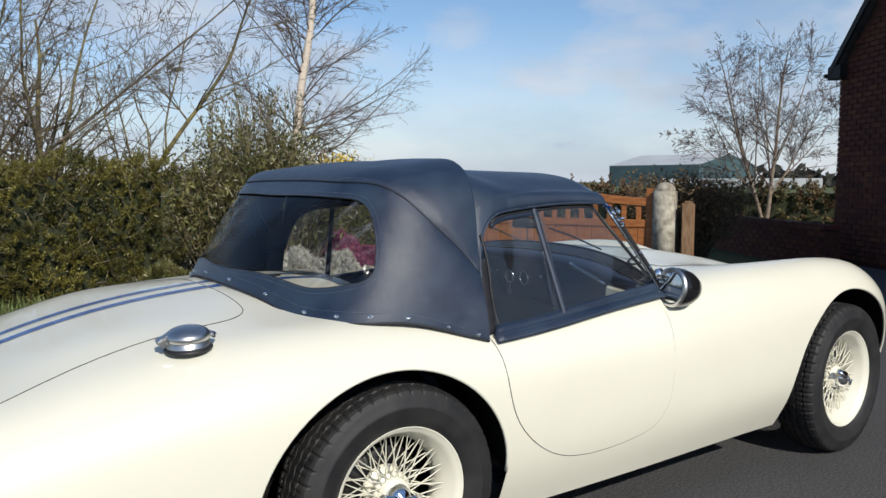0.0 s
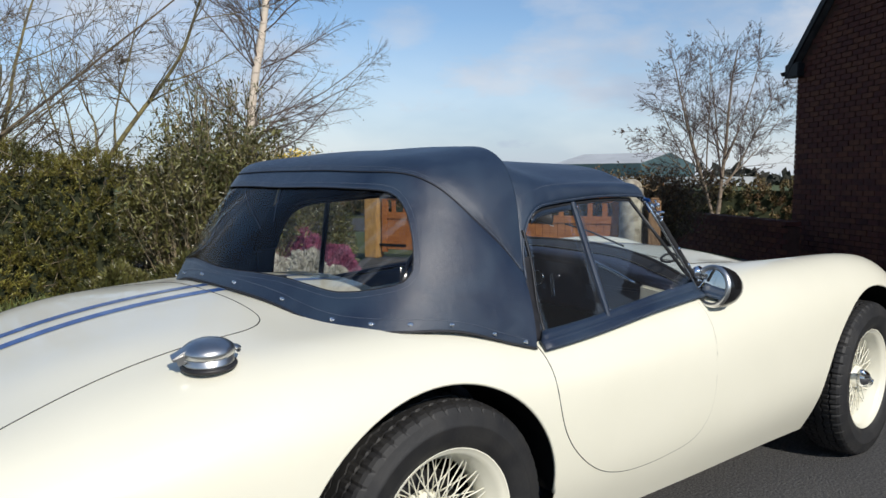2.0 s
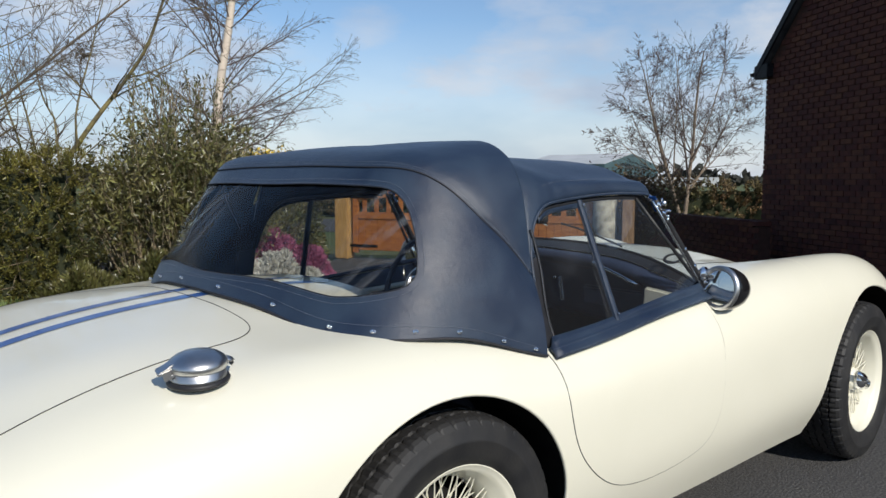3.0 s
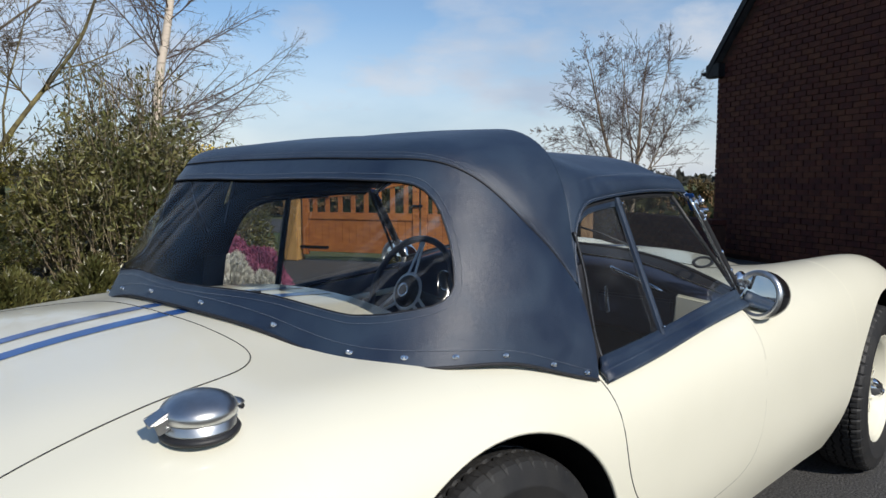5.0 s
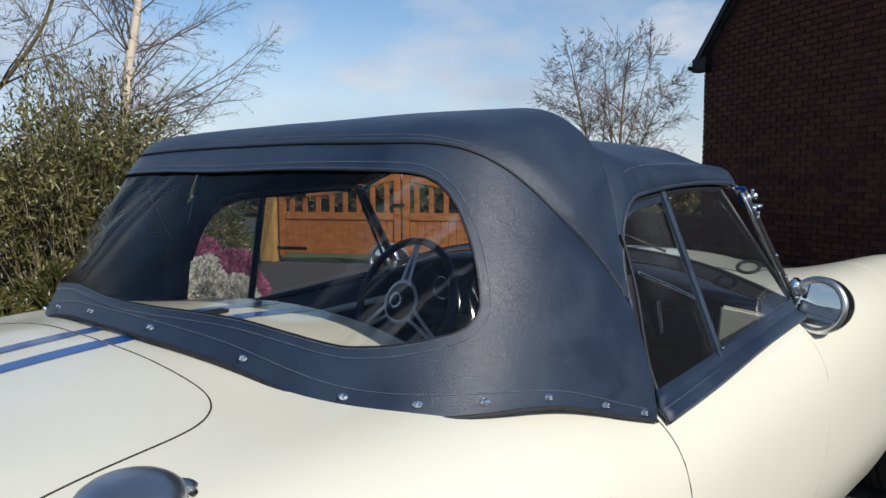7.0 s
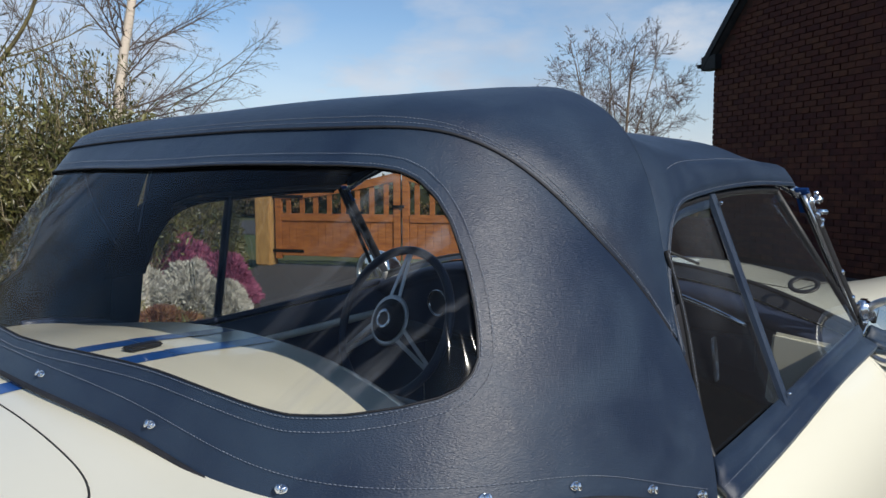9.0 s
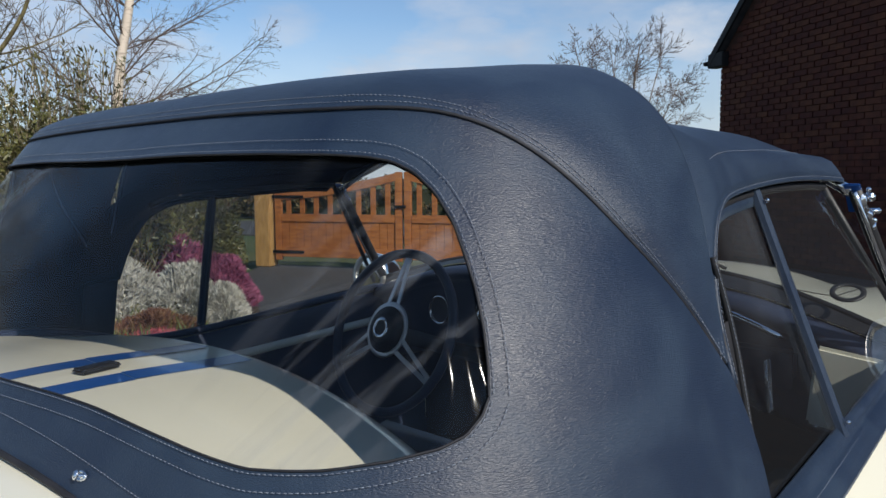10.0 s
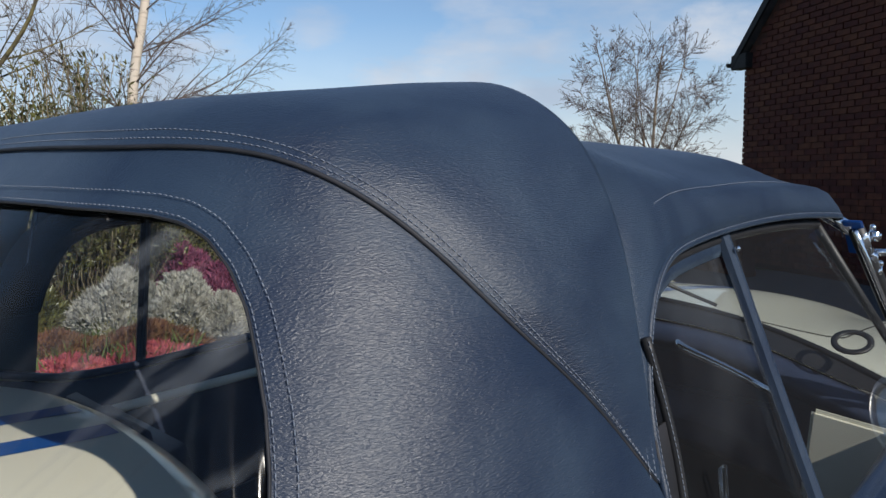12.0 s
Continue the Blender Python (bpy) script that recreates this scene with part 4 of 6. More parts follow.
# ---------------------------------------------------------------- the car's surface
# stations along the car: x, half width, its height, crest y, crest z, inner y, inner z, middle z, sill y, sill z
BODY = np.array([
    (-1.16, 0.445, 0.420, 0.385, 0.500, 0.265, 0.498, 0.497, 0.405, 0.340),
    (-1.08, 0.660, 0.440, 0.540, 0.600, 0.325, 0.608, 0.612, 0.600, 0.270),
    (-0.90, 0.790, 0.470, 0.635, 0.685, 0.385, 0.718, 0.729, 0.720, 0.220),
    (-0.60, 0.835, 0.510, 0.680, 0.755, 0.445, 0.799, 0.811, 0.740, 0.168),
    (-0.30, 0.847, 0.540, 0.700, 0.788, 0.465, 0.819, 0.851, 0.750, 0.168),
    (0.00, 0.848, 0.550, 0.710, 0.799, 0.465, 0.829, 0.863, 0.750, 0.168),
    (0.18, 0.840, 0.540, 0.732, 0.778, 0.465, 0.821, 0.859, 0.750, 0.168),
    (0.33, 0.834, 0.530, 0.760, 0.738, 0.465, 0.820, 0.870, 0.745, 0.168),
    (0.70, 0.828, 0.520, 0.748, 0.750, 0.445, 0.860, 0.880, 0.740, 0.168),
    (1.10, 0.830, 0.520, 0.722, 0.790, 0.445, 0.880, 0.905, 0.740, 0.173),
    (1.50, 0.836, 0.530, 0.700, 0.838, 0.425, 0.860, 0.900, 0.740, 0.183),
    (1.90, 0.840, 0.540, 0.685, 0.856, 0.405, 0.815, 0.865, 0.740, 0.188),
    (2.30, 0.835, 0.540, 0.670, 0.855, 0.385, 0.735, 0.795, 0.730, 0.188),
    (2.70, 0.760, 0.520, 0.600, 0.760, 0.345, 0.630, 0.690, 0.660, 0.240),
    (2.95, 0.565, 0.460, 0.445, 0.600, 0.265, 0.545, 0.580, 0.485, 0.300),
    (3.06, 0.430, 0.440, 0.340, 0.520, 0.205, 0.510, 0.530, 0.370, 0.345),
])
BODY_F = natural(BODY[:, 0], BODY[:, 1:])
NPROF = 90


@functools.lru_cache(maxsize=None)
def profile(x):
    """The half section at x from the sill to the middle: (outward y, z)."""
    ym, zm, yc, zc, yi, zi, z0, ys, zs = BODY_F(x)[0]
    pts = [(ys, zs), (ym - 0.022, 0.5 * (zs + zm) - 0.01), (ym, zm),
           (yc + (ym - yc) * 0.80, zc - (zc - zm) * 0.34), (yc, zc), (0.5 * (yc + yi), 0.5 * (zc + zi) + 0.004), (yi, zi), (yi * 0.5, z0 - (z0 - zi) * 0.25), (0, z0)]
    return curve_pts(pts, NPROF)


def top_at(x, y):
    """The height of the body's top at (x, outward y)."""
    p = profile(x)
    return float(np.interp(-abs(y), -p[30:, 0], p[30:, 1]))


def side_at(x, z):
    """The outward y of the flank at (x, z)."""
    p = profile(x)
    up = p[:62]
    return float(np.interp(z, np.maximum.accumulate(up[:, 1]), up[:, 0]))


REAR_ARCH, FRONT_ARCH = (-0.018, 0.325, 0.402, 0.371), (2.29, 0.325, 0.44, 0.41)


def arch_edge(x):
    """The height of the body's lower edge where a wheel arch cuts it."""
    for x0, z0, rx, rz in (REAR_ARCH, FRONT_ARCH):
        if abs(x - x0) < rx:
            z = z0 + rz * math.sqrt(1 - ((x - x0) / rx) ** 2)
            return z
    return None


def inner_edge(x):
    if x < -0.02 or x > 1.14:
        return 0.0
    if x < 0.33:
        return 0.66 + (x + 0.02) / 0.35 * 0.09
    return float(np.interp(x, [0.33, 0.7, 1.10, 1.14], [0.755, 0.742, 0.712, 0.708]))


def offset_out(pts3, d):
    """Grid rows moved d along their normals (rows: stations, columns: section)."""
    g = np.asarray(pts3)
    du, dv = np.gradient(g, axis=0), np.gradient(g, axis=1)
    n = np.cross(dv, du)
    n /= np.linalg.norm(n, axis=2)[:, :, None] + 1e-12
    return g + n * d


car = thing("sports_car", "cream classic sports car with raised navy soft top", "car")

# ---- body shell, in three lengths: tail, cockpit sides, front
def section(x, lo, hi, n):
    """Points and outward normals of the half section between height lo on the flank and outward y hi on the top."""
    p = profile(x)
    s = np.arange(NPROF, dtype=float)
    a = 0.0 if lo is None else float(np.interp(lo, np.maximum.accumulate(p[:60, 1]), s[:60]))
    b = s[-1] if hi <= 0 else float(np.interp(-hi, -p[30:, 0], s[30:]))
    t = np.linspace(a, b, n)
    h = 0.012
    q0, q1 = profile(round(x - h, 5)), profile(round(x + h, 5))
    at = lambda c, k: np.interp(t, s, c[:, k])
    along = np.stack([np.full(n, 2 * h), at(q1, 0) - at(q0, 0), at(q1, 1) - at(q0, 1)], 1)
    g = np.gradient(p, axis=0)
    across = np.stack([np.zeros(n), at(g, 0), at(g, 1)], 1)
    nn = np.cross(across, along)
    nn /= np.linalg.norm(nn, axis=1)[:, None] + 1e-12
    flip = np.sign(nn[-1, 2] + 1e-9)
    return np.stack([np.full(n, x), at(p, 0), at(p, 1)], 1), nn * flip


def shell_mesh(name, xa, xb, hi, side=0):
    st = set(np.round(np.arange(xa, xb, 0.025), 4)) | {xa, xb}
    for x0, z0, rx, rz in (REAR_ARCH, FRONT_ARCH):
        st |= {round(x0 + rx * 0.9995 * math.cos(math.pi * k / 24), 4) for k in range(25)}
        st |= {round(x0 - rx - 0.001, 4), round(x0 + rx + 0.001, 4)}
    st = sorted(x for x in st if xa <= x <= xb)
    pts, nrm = [], []
    for x in st:
        p, q = section(x, arch_edge(x), hi(x), 72)
        pts.append(p)
        nrm.append(q)
    pts, nrm = np.array(pts), np.array(nrm)
    right = np.array([1, -1, 1])
    f = grid_faces(len(st), 72)
    o = pts.reshape(-1, 3)
    m = nrm.reshape(-1, 3)
    halves = [h for h in ((-1, o * right, f, m * right), (1, o, [q[::-1] for q in f], m)) if side in (0, h[0])]
    v, f2 = merged([(h[1], h[2]) for h in halves])
    me = mesh_from(name, v, f2, PAINT)
    me.normals_split_custom_set_from_vertices([tuple(q) for q in np.concatenate([h[3] for h in halves])])
    return me


shell = part_mesh("body_shell", shell_mesh("body_tail", -1.16, -0.02, lambda x: 0.0), car)
for half_ in (-1, 1):
    part_mesh("cockpit_side", shell_mesh("body_side", -0.02, 1.14, lambda x: inner_edge(min(max(x, -0.0199), 1.1399)), half_), shell)
part_mesh("front_body", shell_mesh("body_front", 1.14, 3.06, lambda x: 0.0), shell)
# closing panels: the tail panel and a near-black panel in place of the nose's mouth
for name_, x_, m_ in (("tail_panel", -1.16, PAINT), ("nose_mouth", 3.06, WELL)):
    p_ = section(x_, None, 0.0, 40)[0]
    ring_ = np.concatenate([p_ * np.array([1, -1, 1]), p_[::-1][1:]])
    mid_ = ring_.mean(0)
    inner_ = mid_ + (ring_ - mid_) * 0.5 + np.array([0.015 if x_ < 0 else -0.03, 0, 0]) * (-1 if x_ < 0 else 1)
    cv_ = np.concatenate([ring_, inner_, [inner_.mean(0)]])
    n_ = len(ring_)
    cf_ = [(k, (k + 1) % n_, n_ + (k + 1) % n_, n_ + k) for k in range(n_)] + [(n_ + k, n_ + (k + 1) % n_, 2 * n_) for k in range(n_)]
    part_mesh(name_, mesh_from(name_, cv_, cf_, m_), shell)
# rolled lips of the wheel arches
for x0, z0, rx, rz in (REAR_ARCH, FRONT_ARCH):
    for side in (-1, 1):
        lip = []
        for k in range(41):
            a = math.pi * k / 40
            x, z = x0 + rx * math.cos(a), z0 + rz * math.sin(a)
            lip.append((x, side * (side_at(x, z) - 0.006), z))
        tube_part("arch_lip", lip, 0.006, PAINT, car)
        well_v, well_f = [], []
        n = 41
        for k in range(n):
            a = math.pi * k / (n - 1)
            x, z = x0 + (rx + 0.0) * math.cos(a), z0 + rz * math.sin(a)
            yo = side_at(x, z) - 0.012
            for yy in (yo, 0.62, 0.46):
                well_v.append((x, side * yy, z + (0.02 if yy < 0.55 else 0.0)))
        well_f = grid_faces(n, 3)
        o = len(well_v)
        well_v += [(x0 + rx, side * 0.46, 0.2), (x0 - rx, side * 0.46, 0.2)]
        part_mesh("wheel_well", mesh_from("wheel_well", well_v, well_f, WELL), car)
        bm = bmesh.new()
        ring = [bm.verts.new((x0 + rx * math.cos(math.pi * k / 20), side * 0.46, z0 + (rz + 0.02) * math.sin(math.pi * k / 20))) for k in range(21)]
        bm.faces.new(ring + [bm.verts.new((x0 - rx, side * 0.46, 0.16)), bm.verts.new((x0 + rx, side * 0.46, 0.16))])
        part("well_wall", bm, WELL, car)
# underside
part("floor_pan", box((3.6, 1.20, 0.05), (0.95, 0, 0.215), bevel=0.01), BLACK, car, "black underside")


def panel(xs, lo, hi, kind, n=40):
    """A panel laid on the body: kind 'top' between outward y lo and hi, kind 'side' between heights lo and hi."""
    g = []
    for x in xs:
        a, b = lo(x), hi(x)
        t = np.linspace(0, 1, n)
        if kind == "top":
            yy = a + (b - a) * t
            g.append([(x, y, top_at(x, y)) for y in yy])
        else:
            p = profile(x)
            s = np.arange(len(p), dtype=float)
            acc = np.maximum.accumulate(p[:62, 1])
            sa = float(np.interp(a, acc, s[:62]))
            sb = float(np.interp(-b, -p[30:, 0], s[30:])) if b > 0 else s[-1]
            tt = sa + (sb - sa) * t
            g.append([(x, float(np.interp(q, s, p[:, 0])), float(np.interp(q, s, p[:, 1]))) for q in tt])
    return np.array(g)


def ease(n):
    return 0.5 - 0.5 * np.cos(np.linspace(0, math.pi, n))


# ---- doors: from the sill line up to the cockpit edge, with rounded lower corners
DOOR_LINE = curve_pts([(0.343, 0.735), (0.358, 0.668), (0.372, 0.584), (0.402, 0.493), (0.465, 0.415), (0.586, 0.338), (0.758, 0.308), (0.941, 0.323), (1.042, 0.358), (1.093, 0.431), (1.108, 0.551), (1.110, 0.72)], 160)
DOOR_LINE[:, 0] = np.maximum.accumulate(DOOR_LINE[:, 0])


def door_lo(x):
    return float(np.interp(x, DOOR_LINE[:, 0], DOOR_LINE[:, 1]))


door_x = 0.3435 + (1.1095 - 0.3435) * ease(64)
dg = panel(door_x, door_lo, inner_edge, "side")
dg_out = offset_out(dg, 0.0008)
for side in (-1, 1):
    q = dg_out.reshape(-1, 3) * np.array([1, side, 1])
    door = part_mesh("door", mesh_from("door", q, grid_faces(len(door_x), 40, side > 0), PAINT), car)
    solid(door, 0.0007, -1.0, False)
    edge = offset_out(dg, 0.0002)
    line = np.concatenate([edge[0, ::-1], edge[:, 0], edge[-1]]) * np.array([1, side, 1])
    # dark line drawn thinner towards the front edge, where sun brightens the gap
    line_radii = np.concatenate([np.full(40, 0.0015), np.interp(np.linspace(0, 1, len(edge)), [0, 0.55, 0.85, 1], [0.0015, 0.0013, 0.0008, 0.0006]), np.full(40, 0.0005)])
    tube_part("shut_line", line, 0.0014, GAP, door, sides=5, radii=line_radii)

# ---- boot lid
LID_LINE = curve_pts([(-0.279, 0.05), (-0.275, 0.23), (-0.275, 0.32), (-0.279, 0.385), (-0.296, 0.440), (-0.338, 0.484), (-0.40, 0.506), (-0.50, 0.523), (-0.60, 0.537), (-0.72, 0.546), (-0.80, 0.556), (-0.88, 0.574), (-0.96, 0.585), (-1.03, 0.52), (-1.06, 0.36), (-1.07, 0.20), (-1.071, 0.05)], 120)
lid_rows = []
for k, (x, y) in enumerate(LID_LINE):
    # spokes of the sheet run from the middle line out to the edge
    xm = -0.281 - 0.787 * k / (len(LID_LINE) - 1)
    lid_rows.append([(xm * (1 - w) + x * w, y * w, 0) for w in np.linspace(0, 1, 26)])
lh = np.array(lid_rows)
lh[0, :, 0], lh[-1, :, 0] = np.linspace(-0.279, LID_LINE[0][0], 26), np.linspace(-1.071, LID_LINE[-1][0], 26)
lg = np.concatenate([lh[:, ::-1] * np.array([1, -1, 1]), lh[:, 1:]], axis=1)
for i in range(lg.shape[0]):
    for j in range(lg.shape[1]):
        lg[i, j, 2] = top_at(round(float(lg[i, j, 0]), 3), lg[i, j, 1])
lid_up = lg + np.array([0, 0, 0.0007])
boot_lid = part_mesh("boot_lid", mesh_from("boot_lid", lid_up.reshape(-1, 3), grid_faces(*lg.shape[:2], True), PAINT), car)
solid(boot_lid, 0.0006, -1.0, False)
rim_line = np.concatenate([lg[0], lg[1:, -1], lg[-1, ::-1][1:], lg[::-1, 0][1:-1]]) + np.array([0, 0, 0.0004])
tube_part("shut_line", rim_line, 0.0014, GAP, boot_lid, sides=5, close=True)

# ---- bonnet
def bonnet_y(x):
    base = float(np.interp(x, [1.32, 1.9, 2.4, 2.75], [0.52, 0.48, 0.40, 0.29]))
    k = min(1.0, max(0.0, (x - 1.32) / 0.10), 1.0)
    return 0.05 + (base - 0.05) * math.sqrt(max(0.0, 1 - (1 - k) ** 2))


bon_x = 1.32 + (2.74 - 1.32) * ease(44)
bg = np.array([[(x, y, top_at(x, y)) for y in np.linspace(-bonnet_y(x), bonnet_y(x), 41)] for x in bon_x])
bonnet = part_mesh("bonnet", mesh_from("bonnet", (bg + np.array([0, 0, 0.0014])).reshape(-1, 3), grid_faces(*bg.shape[:2]), PAINT), car)
solid(bonnet, 0.0012, -1.0, False)
tube_part("shut_line", np.concatenate([bg[0], bg[1:, -1], bg[-1, ::-1][1:], bg[::-1, 0][1:-1]]) + np.array([0, 0, 0.0004]), 0.0018, GAP, bonnet, sides=5, close=True)

# ---- rear deck tongue that runs forward under the soft top
def tongue_y(x):
    return 0.655 * math.sqrt(max(0.0, 1 - ((x + 0.04) / 0.205) ** 2)) if x > -0.04 else 0.655


tx = -0.0203 + 0.1843 * ease(26)
tg = np.array([[(x, y, top_at(x, y) + 0.001 * min(1.0, (x + 0.0203) / 0.03)) for y in np.linspace(-tongue_y(x), tongue_y(x), 41)] for x in tx])
v1, f1 = tg.reshape(-1, 3), grid_faces(*tg.shape[:2])
edge = np.concatenate([tg[:, 0], tg[-1, 1:-1], tg[::-1, -1]])
away = np.gradient(edge[:, :2], axis=0)
away = np.stack([-away[:, 1], away[:, 0], np.zeros(len(edge))], 1)
away /= np.linalg.norm(away, axis=1)[:, None] + 1e-9
away *= np.sign((away * (edge - np.array([-0.05, 0, 0]))).sum(1))[:, None]
skirt = np.stack([edge + away * o_ + np.array([0, 0, -z_]) for o_, z_ in ((0, 0), (0.012, 0.004), (0.028, 0.014), (0.046, 0.030), (0.058, 0.050), (0.062, 0.085))], 1)
v2, f2 = skirt.reshape(-1, 3), grid_faces(len(edge), 6)
v, f = merged([(v1, f1), (v2, f2)])
deck = part_mesh("rear_deck", mesh_from("rear_deck", v, f, PAINT), car)
part("belt_cap", box((0.060, 0.028, 0.007), (-0.035, -0.005, top_at(-0.035, 0) + 0.005), (0, 0, 12), bevel=0.003), BLACK, deck, "black rubber bung")

# ---- two blue stripes along the middle
for y0 in (-0.062, 0.062):
    w = 0.0235
    for xa, xb, lift in ((-1.06, -0.283, 0.0024), (-0.275, -0.018, 0.0010), (-0.018, 0.158, 0.0020), (1.15, 1.318, 0.0010), (1.325, 2.70, 0.0024)):
        g = [[(x, y, top_at(x, y) + lift) for y in np.linspace(y0 - w, y0 + w, 5)] for x in np.linspace(xa, xb, max(4, int((xb - xa) / 0.02)))]
        g = np.array(g)
        part_mesh("stripe", mesh_from("stripe", g.reshape(-1, 3), grid_faces(*g.shape[:2]), BLUE), car, "blue painted stripe")


# ---------------------------------------------------------------- soft top
BASE = curve_pts([(-0.238, 0, 0.864), (-0.233, 0.15, 0.861), (-0.205, 0.355, 0.842), (-0.165, 0.555, 0.808), (-0.10, 0.660, 0.804), (-0.022, 0.716, 0.805), (0.09, 0.750, 0.797), (0.225, 0.770, 0.758), (0.330, 0.786, 0.728)], 61)
SEAM = curve_pts([(0.030, 0, 1.199), (0.031, 0.24, 1.198), (0.042, 0.443, 1.193), (0.095, 0.553, 1.183), (0.151, 0.625, 1.137), (0.208, 0.672, 1.069), (0.275, 0.698, 1.002), (0.338, 0.720, 0.925)], 61)
BOW = curve_pts([(0.382, 0, 1.271), (0.380, 0.24, 1.274), (0.382, 0.425, 1.270), (0.385, 0.507, 1.262), (0.386, 0.571, 1.232), (0.375, 0.623, 1.188), (0.360, 0.668, 1.112), (0.348, 0.695, 1.024), (0.340, 0.719, 0.930)], 61)


def bulged(a, b, n, amount):
    """Rows from curve a to curve b, bellied outwards."""
    t = np.linspace(0, 1, n)[:, None, None]
    g = a[None] * (1 - t) + b[None] * t
    du, dv = np.gradient(g, axis=0), np.gradient(g, axis=1)
    nn = np.cross(du, dv)
    nn /= np.linalg.norm(nn, axis=2)[:, :, None] + 1e-9
    return g + nn * amount * np.sin(math.pi * t) ** 0.8


NU = 49
back = bulged(BASE, SEAM, NU, -0.012)
# normals must point away from the cabin
mid = back[NU // 2, 0]
if mid[2] < 0.5 * (BASE[0][2] + SEAM[0][2]):
    back = bulged(BASE, SEAM, NU, 0.012)


def tuck(p):
    """The far side of the hood is cut further back beside the driver."""
    q = np.array(p, float)
    x, y = q[..., 0], q[..., 1]
    w = np.clip((x - 0.10) / 0.22, 0, 1) * np.clip((y - 0.50) / 0.12, 0, 1) * np.clip((0.66 - x) / 0.26, 0, 1)
    q[..., 0] = x - 0.070 * w
    return q


back_full = tuck(np.concatenate([back[:, ::-1] * np.array([1, -1, 1]), back[:, 1:]], axis=1))
nvb = back_full.shape[1]
VMID = nvb // 2


def on_back(u, v):
    """A point of the back panel: u from the base to the seam, v from -1 (right end) to 1."""
    uu = np.clip(u, 0, 1) * (NU - 1)
    vv = (np.clip(v, -1, 1) + 1) / 2 * (nvb - 1)
    i, j = min(int(uu), NU - 2), min(int(vv), nvb - 2)
    a, b = uu - i, vv - j
    g = back_full
    return (g[i, j] * (1 - a) + g[i + 1, j] * a) * (1 - b) + (g[i, j + 1] * (1 - a) + g[i + 1, j + 1] * a) * b


WIN_V = 0.6465
WIN_HI = ([0, 0.1, 0.27, 0.38, 0.46, 0.506, 0.533, 0.556, 0.579, 0.599, 0.613, 0.626, 0.636, 0.643, 0.6465], [0.835, 0.838, 0.854, 0.866, 0.870, 0.866, 0.858, 0.837, 0.795, 0.736, 0.670, 0.600, 0.523, 0.448, 0.385])
WIN_LO = ([0, 0.1, 0.2, 0.3, 0.4, 0.48, 0.539, 0.583, 0.616, 0.633, 0.643, 0.6465], [0.125, 0.135, 0.155, 0.178, 0.195, 0.203, 0.226, 0.252, 0.280, 0.307, 0.347, 0.385])


def window_span(v):
    """Lower and upper edge of the rear window at v, or None."""
    if abs(v) >= WIN_V:
        return None
    return float(np.interp(abs(v), *WIN_LO)), float(np.interp(abs(v), *WIN_HI))


soft_top = part_mesh("soft_top", bpy.data.meshes.new("soft_top"), car, "navy vinyl soft top with clear rear window")
vs = sorted(set(np.round(np.concatenate([np.linspace(-1, 1, 121), WIN_V * np.sin(np.linspace(-math.pi / 2, math.pi / 2, 131)) * 0.99999]), 6)))


def back_normal(u, v):
    a = on_back(min(u + 0.02, 1), v) - on_back(max(u - 0.02, 0), v)
    b = on_back(u, min(v + 0.015, 1)) - on_back(u, max(v - 0.015, -1))
    n = np.cross(a, b)
    n /= np.linalg.norm(n) + 1e-9
    return n if n @ np.array([-1.0, 2.2 * v, 0.8]) > 0 else -n


uv_lower, uv_upper, uv_pane, uv_side = [], [], [], {-1: [], 1: []}
for v_ in vs:
    w = window_span(v_)
    if w:
        uv_lower.append([(w[0] * t, v_) for t in np.linspace(0, 1, 16)])
        uv_upper.append([(w[1] + (1 - w[1]) * t, v_) for t in np.linspace(0, 1, 12)])
        uv_pane.append([(w[0] - 0.015 + (w[1] - w[0] + 0.03) * t, v_) for t in np.linspace(0, 1, 34)])
    else:
        uv_side[-1 if v_ < 0 else 1].append([(t, v_) for t in np.linspace(0, 1, 40)])
uv_side[-1].append([(t, -WIN_V) for t in np.linspace(0, 1, 40)])
uv_side[1].insert(0, [(t, WIN_V) for t in np.linspace(0, 1, 40)])
pieces, uv_all = [], []
for rows_ in (uv_lower, uv_upper, uv_side[-1], uv_side[1]):
    flat = [q for r_ in rows_ for q in r_]
    uv_all += flat
    pieces.append(([on_back(*q) for q in flat], grid_faces(len(rows_), len(rows_[0]), True)))
v, f = merged(pieces)
back_me = mesh_from("back_panel", v, f, VINYL)
back_me.normals_split_custom_set_from_vertices([tuple(back_normal(*q)) for q in uv_all])
back_panel = part_mesh("back_panel", back_me, soft_top)
lining_v, lining_f = merged([([on_back(*q) - 0.006 * back_normal(*q) for r_ in rows_ for q in r_], grid_faces(len(rows_), len(rows_[0]))) for rows_ in (uv_lower, uv_upper, uv_side[-1], uv_side[1])])
part_mesh("lining", mesh_from("lining", lining_v, lining_f, WELL), soft_top, "black hood lining")
pane_rows = [[on_back(*q) for q in r_] for r_ in uv_pane]
g = np.array(pane_rows)
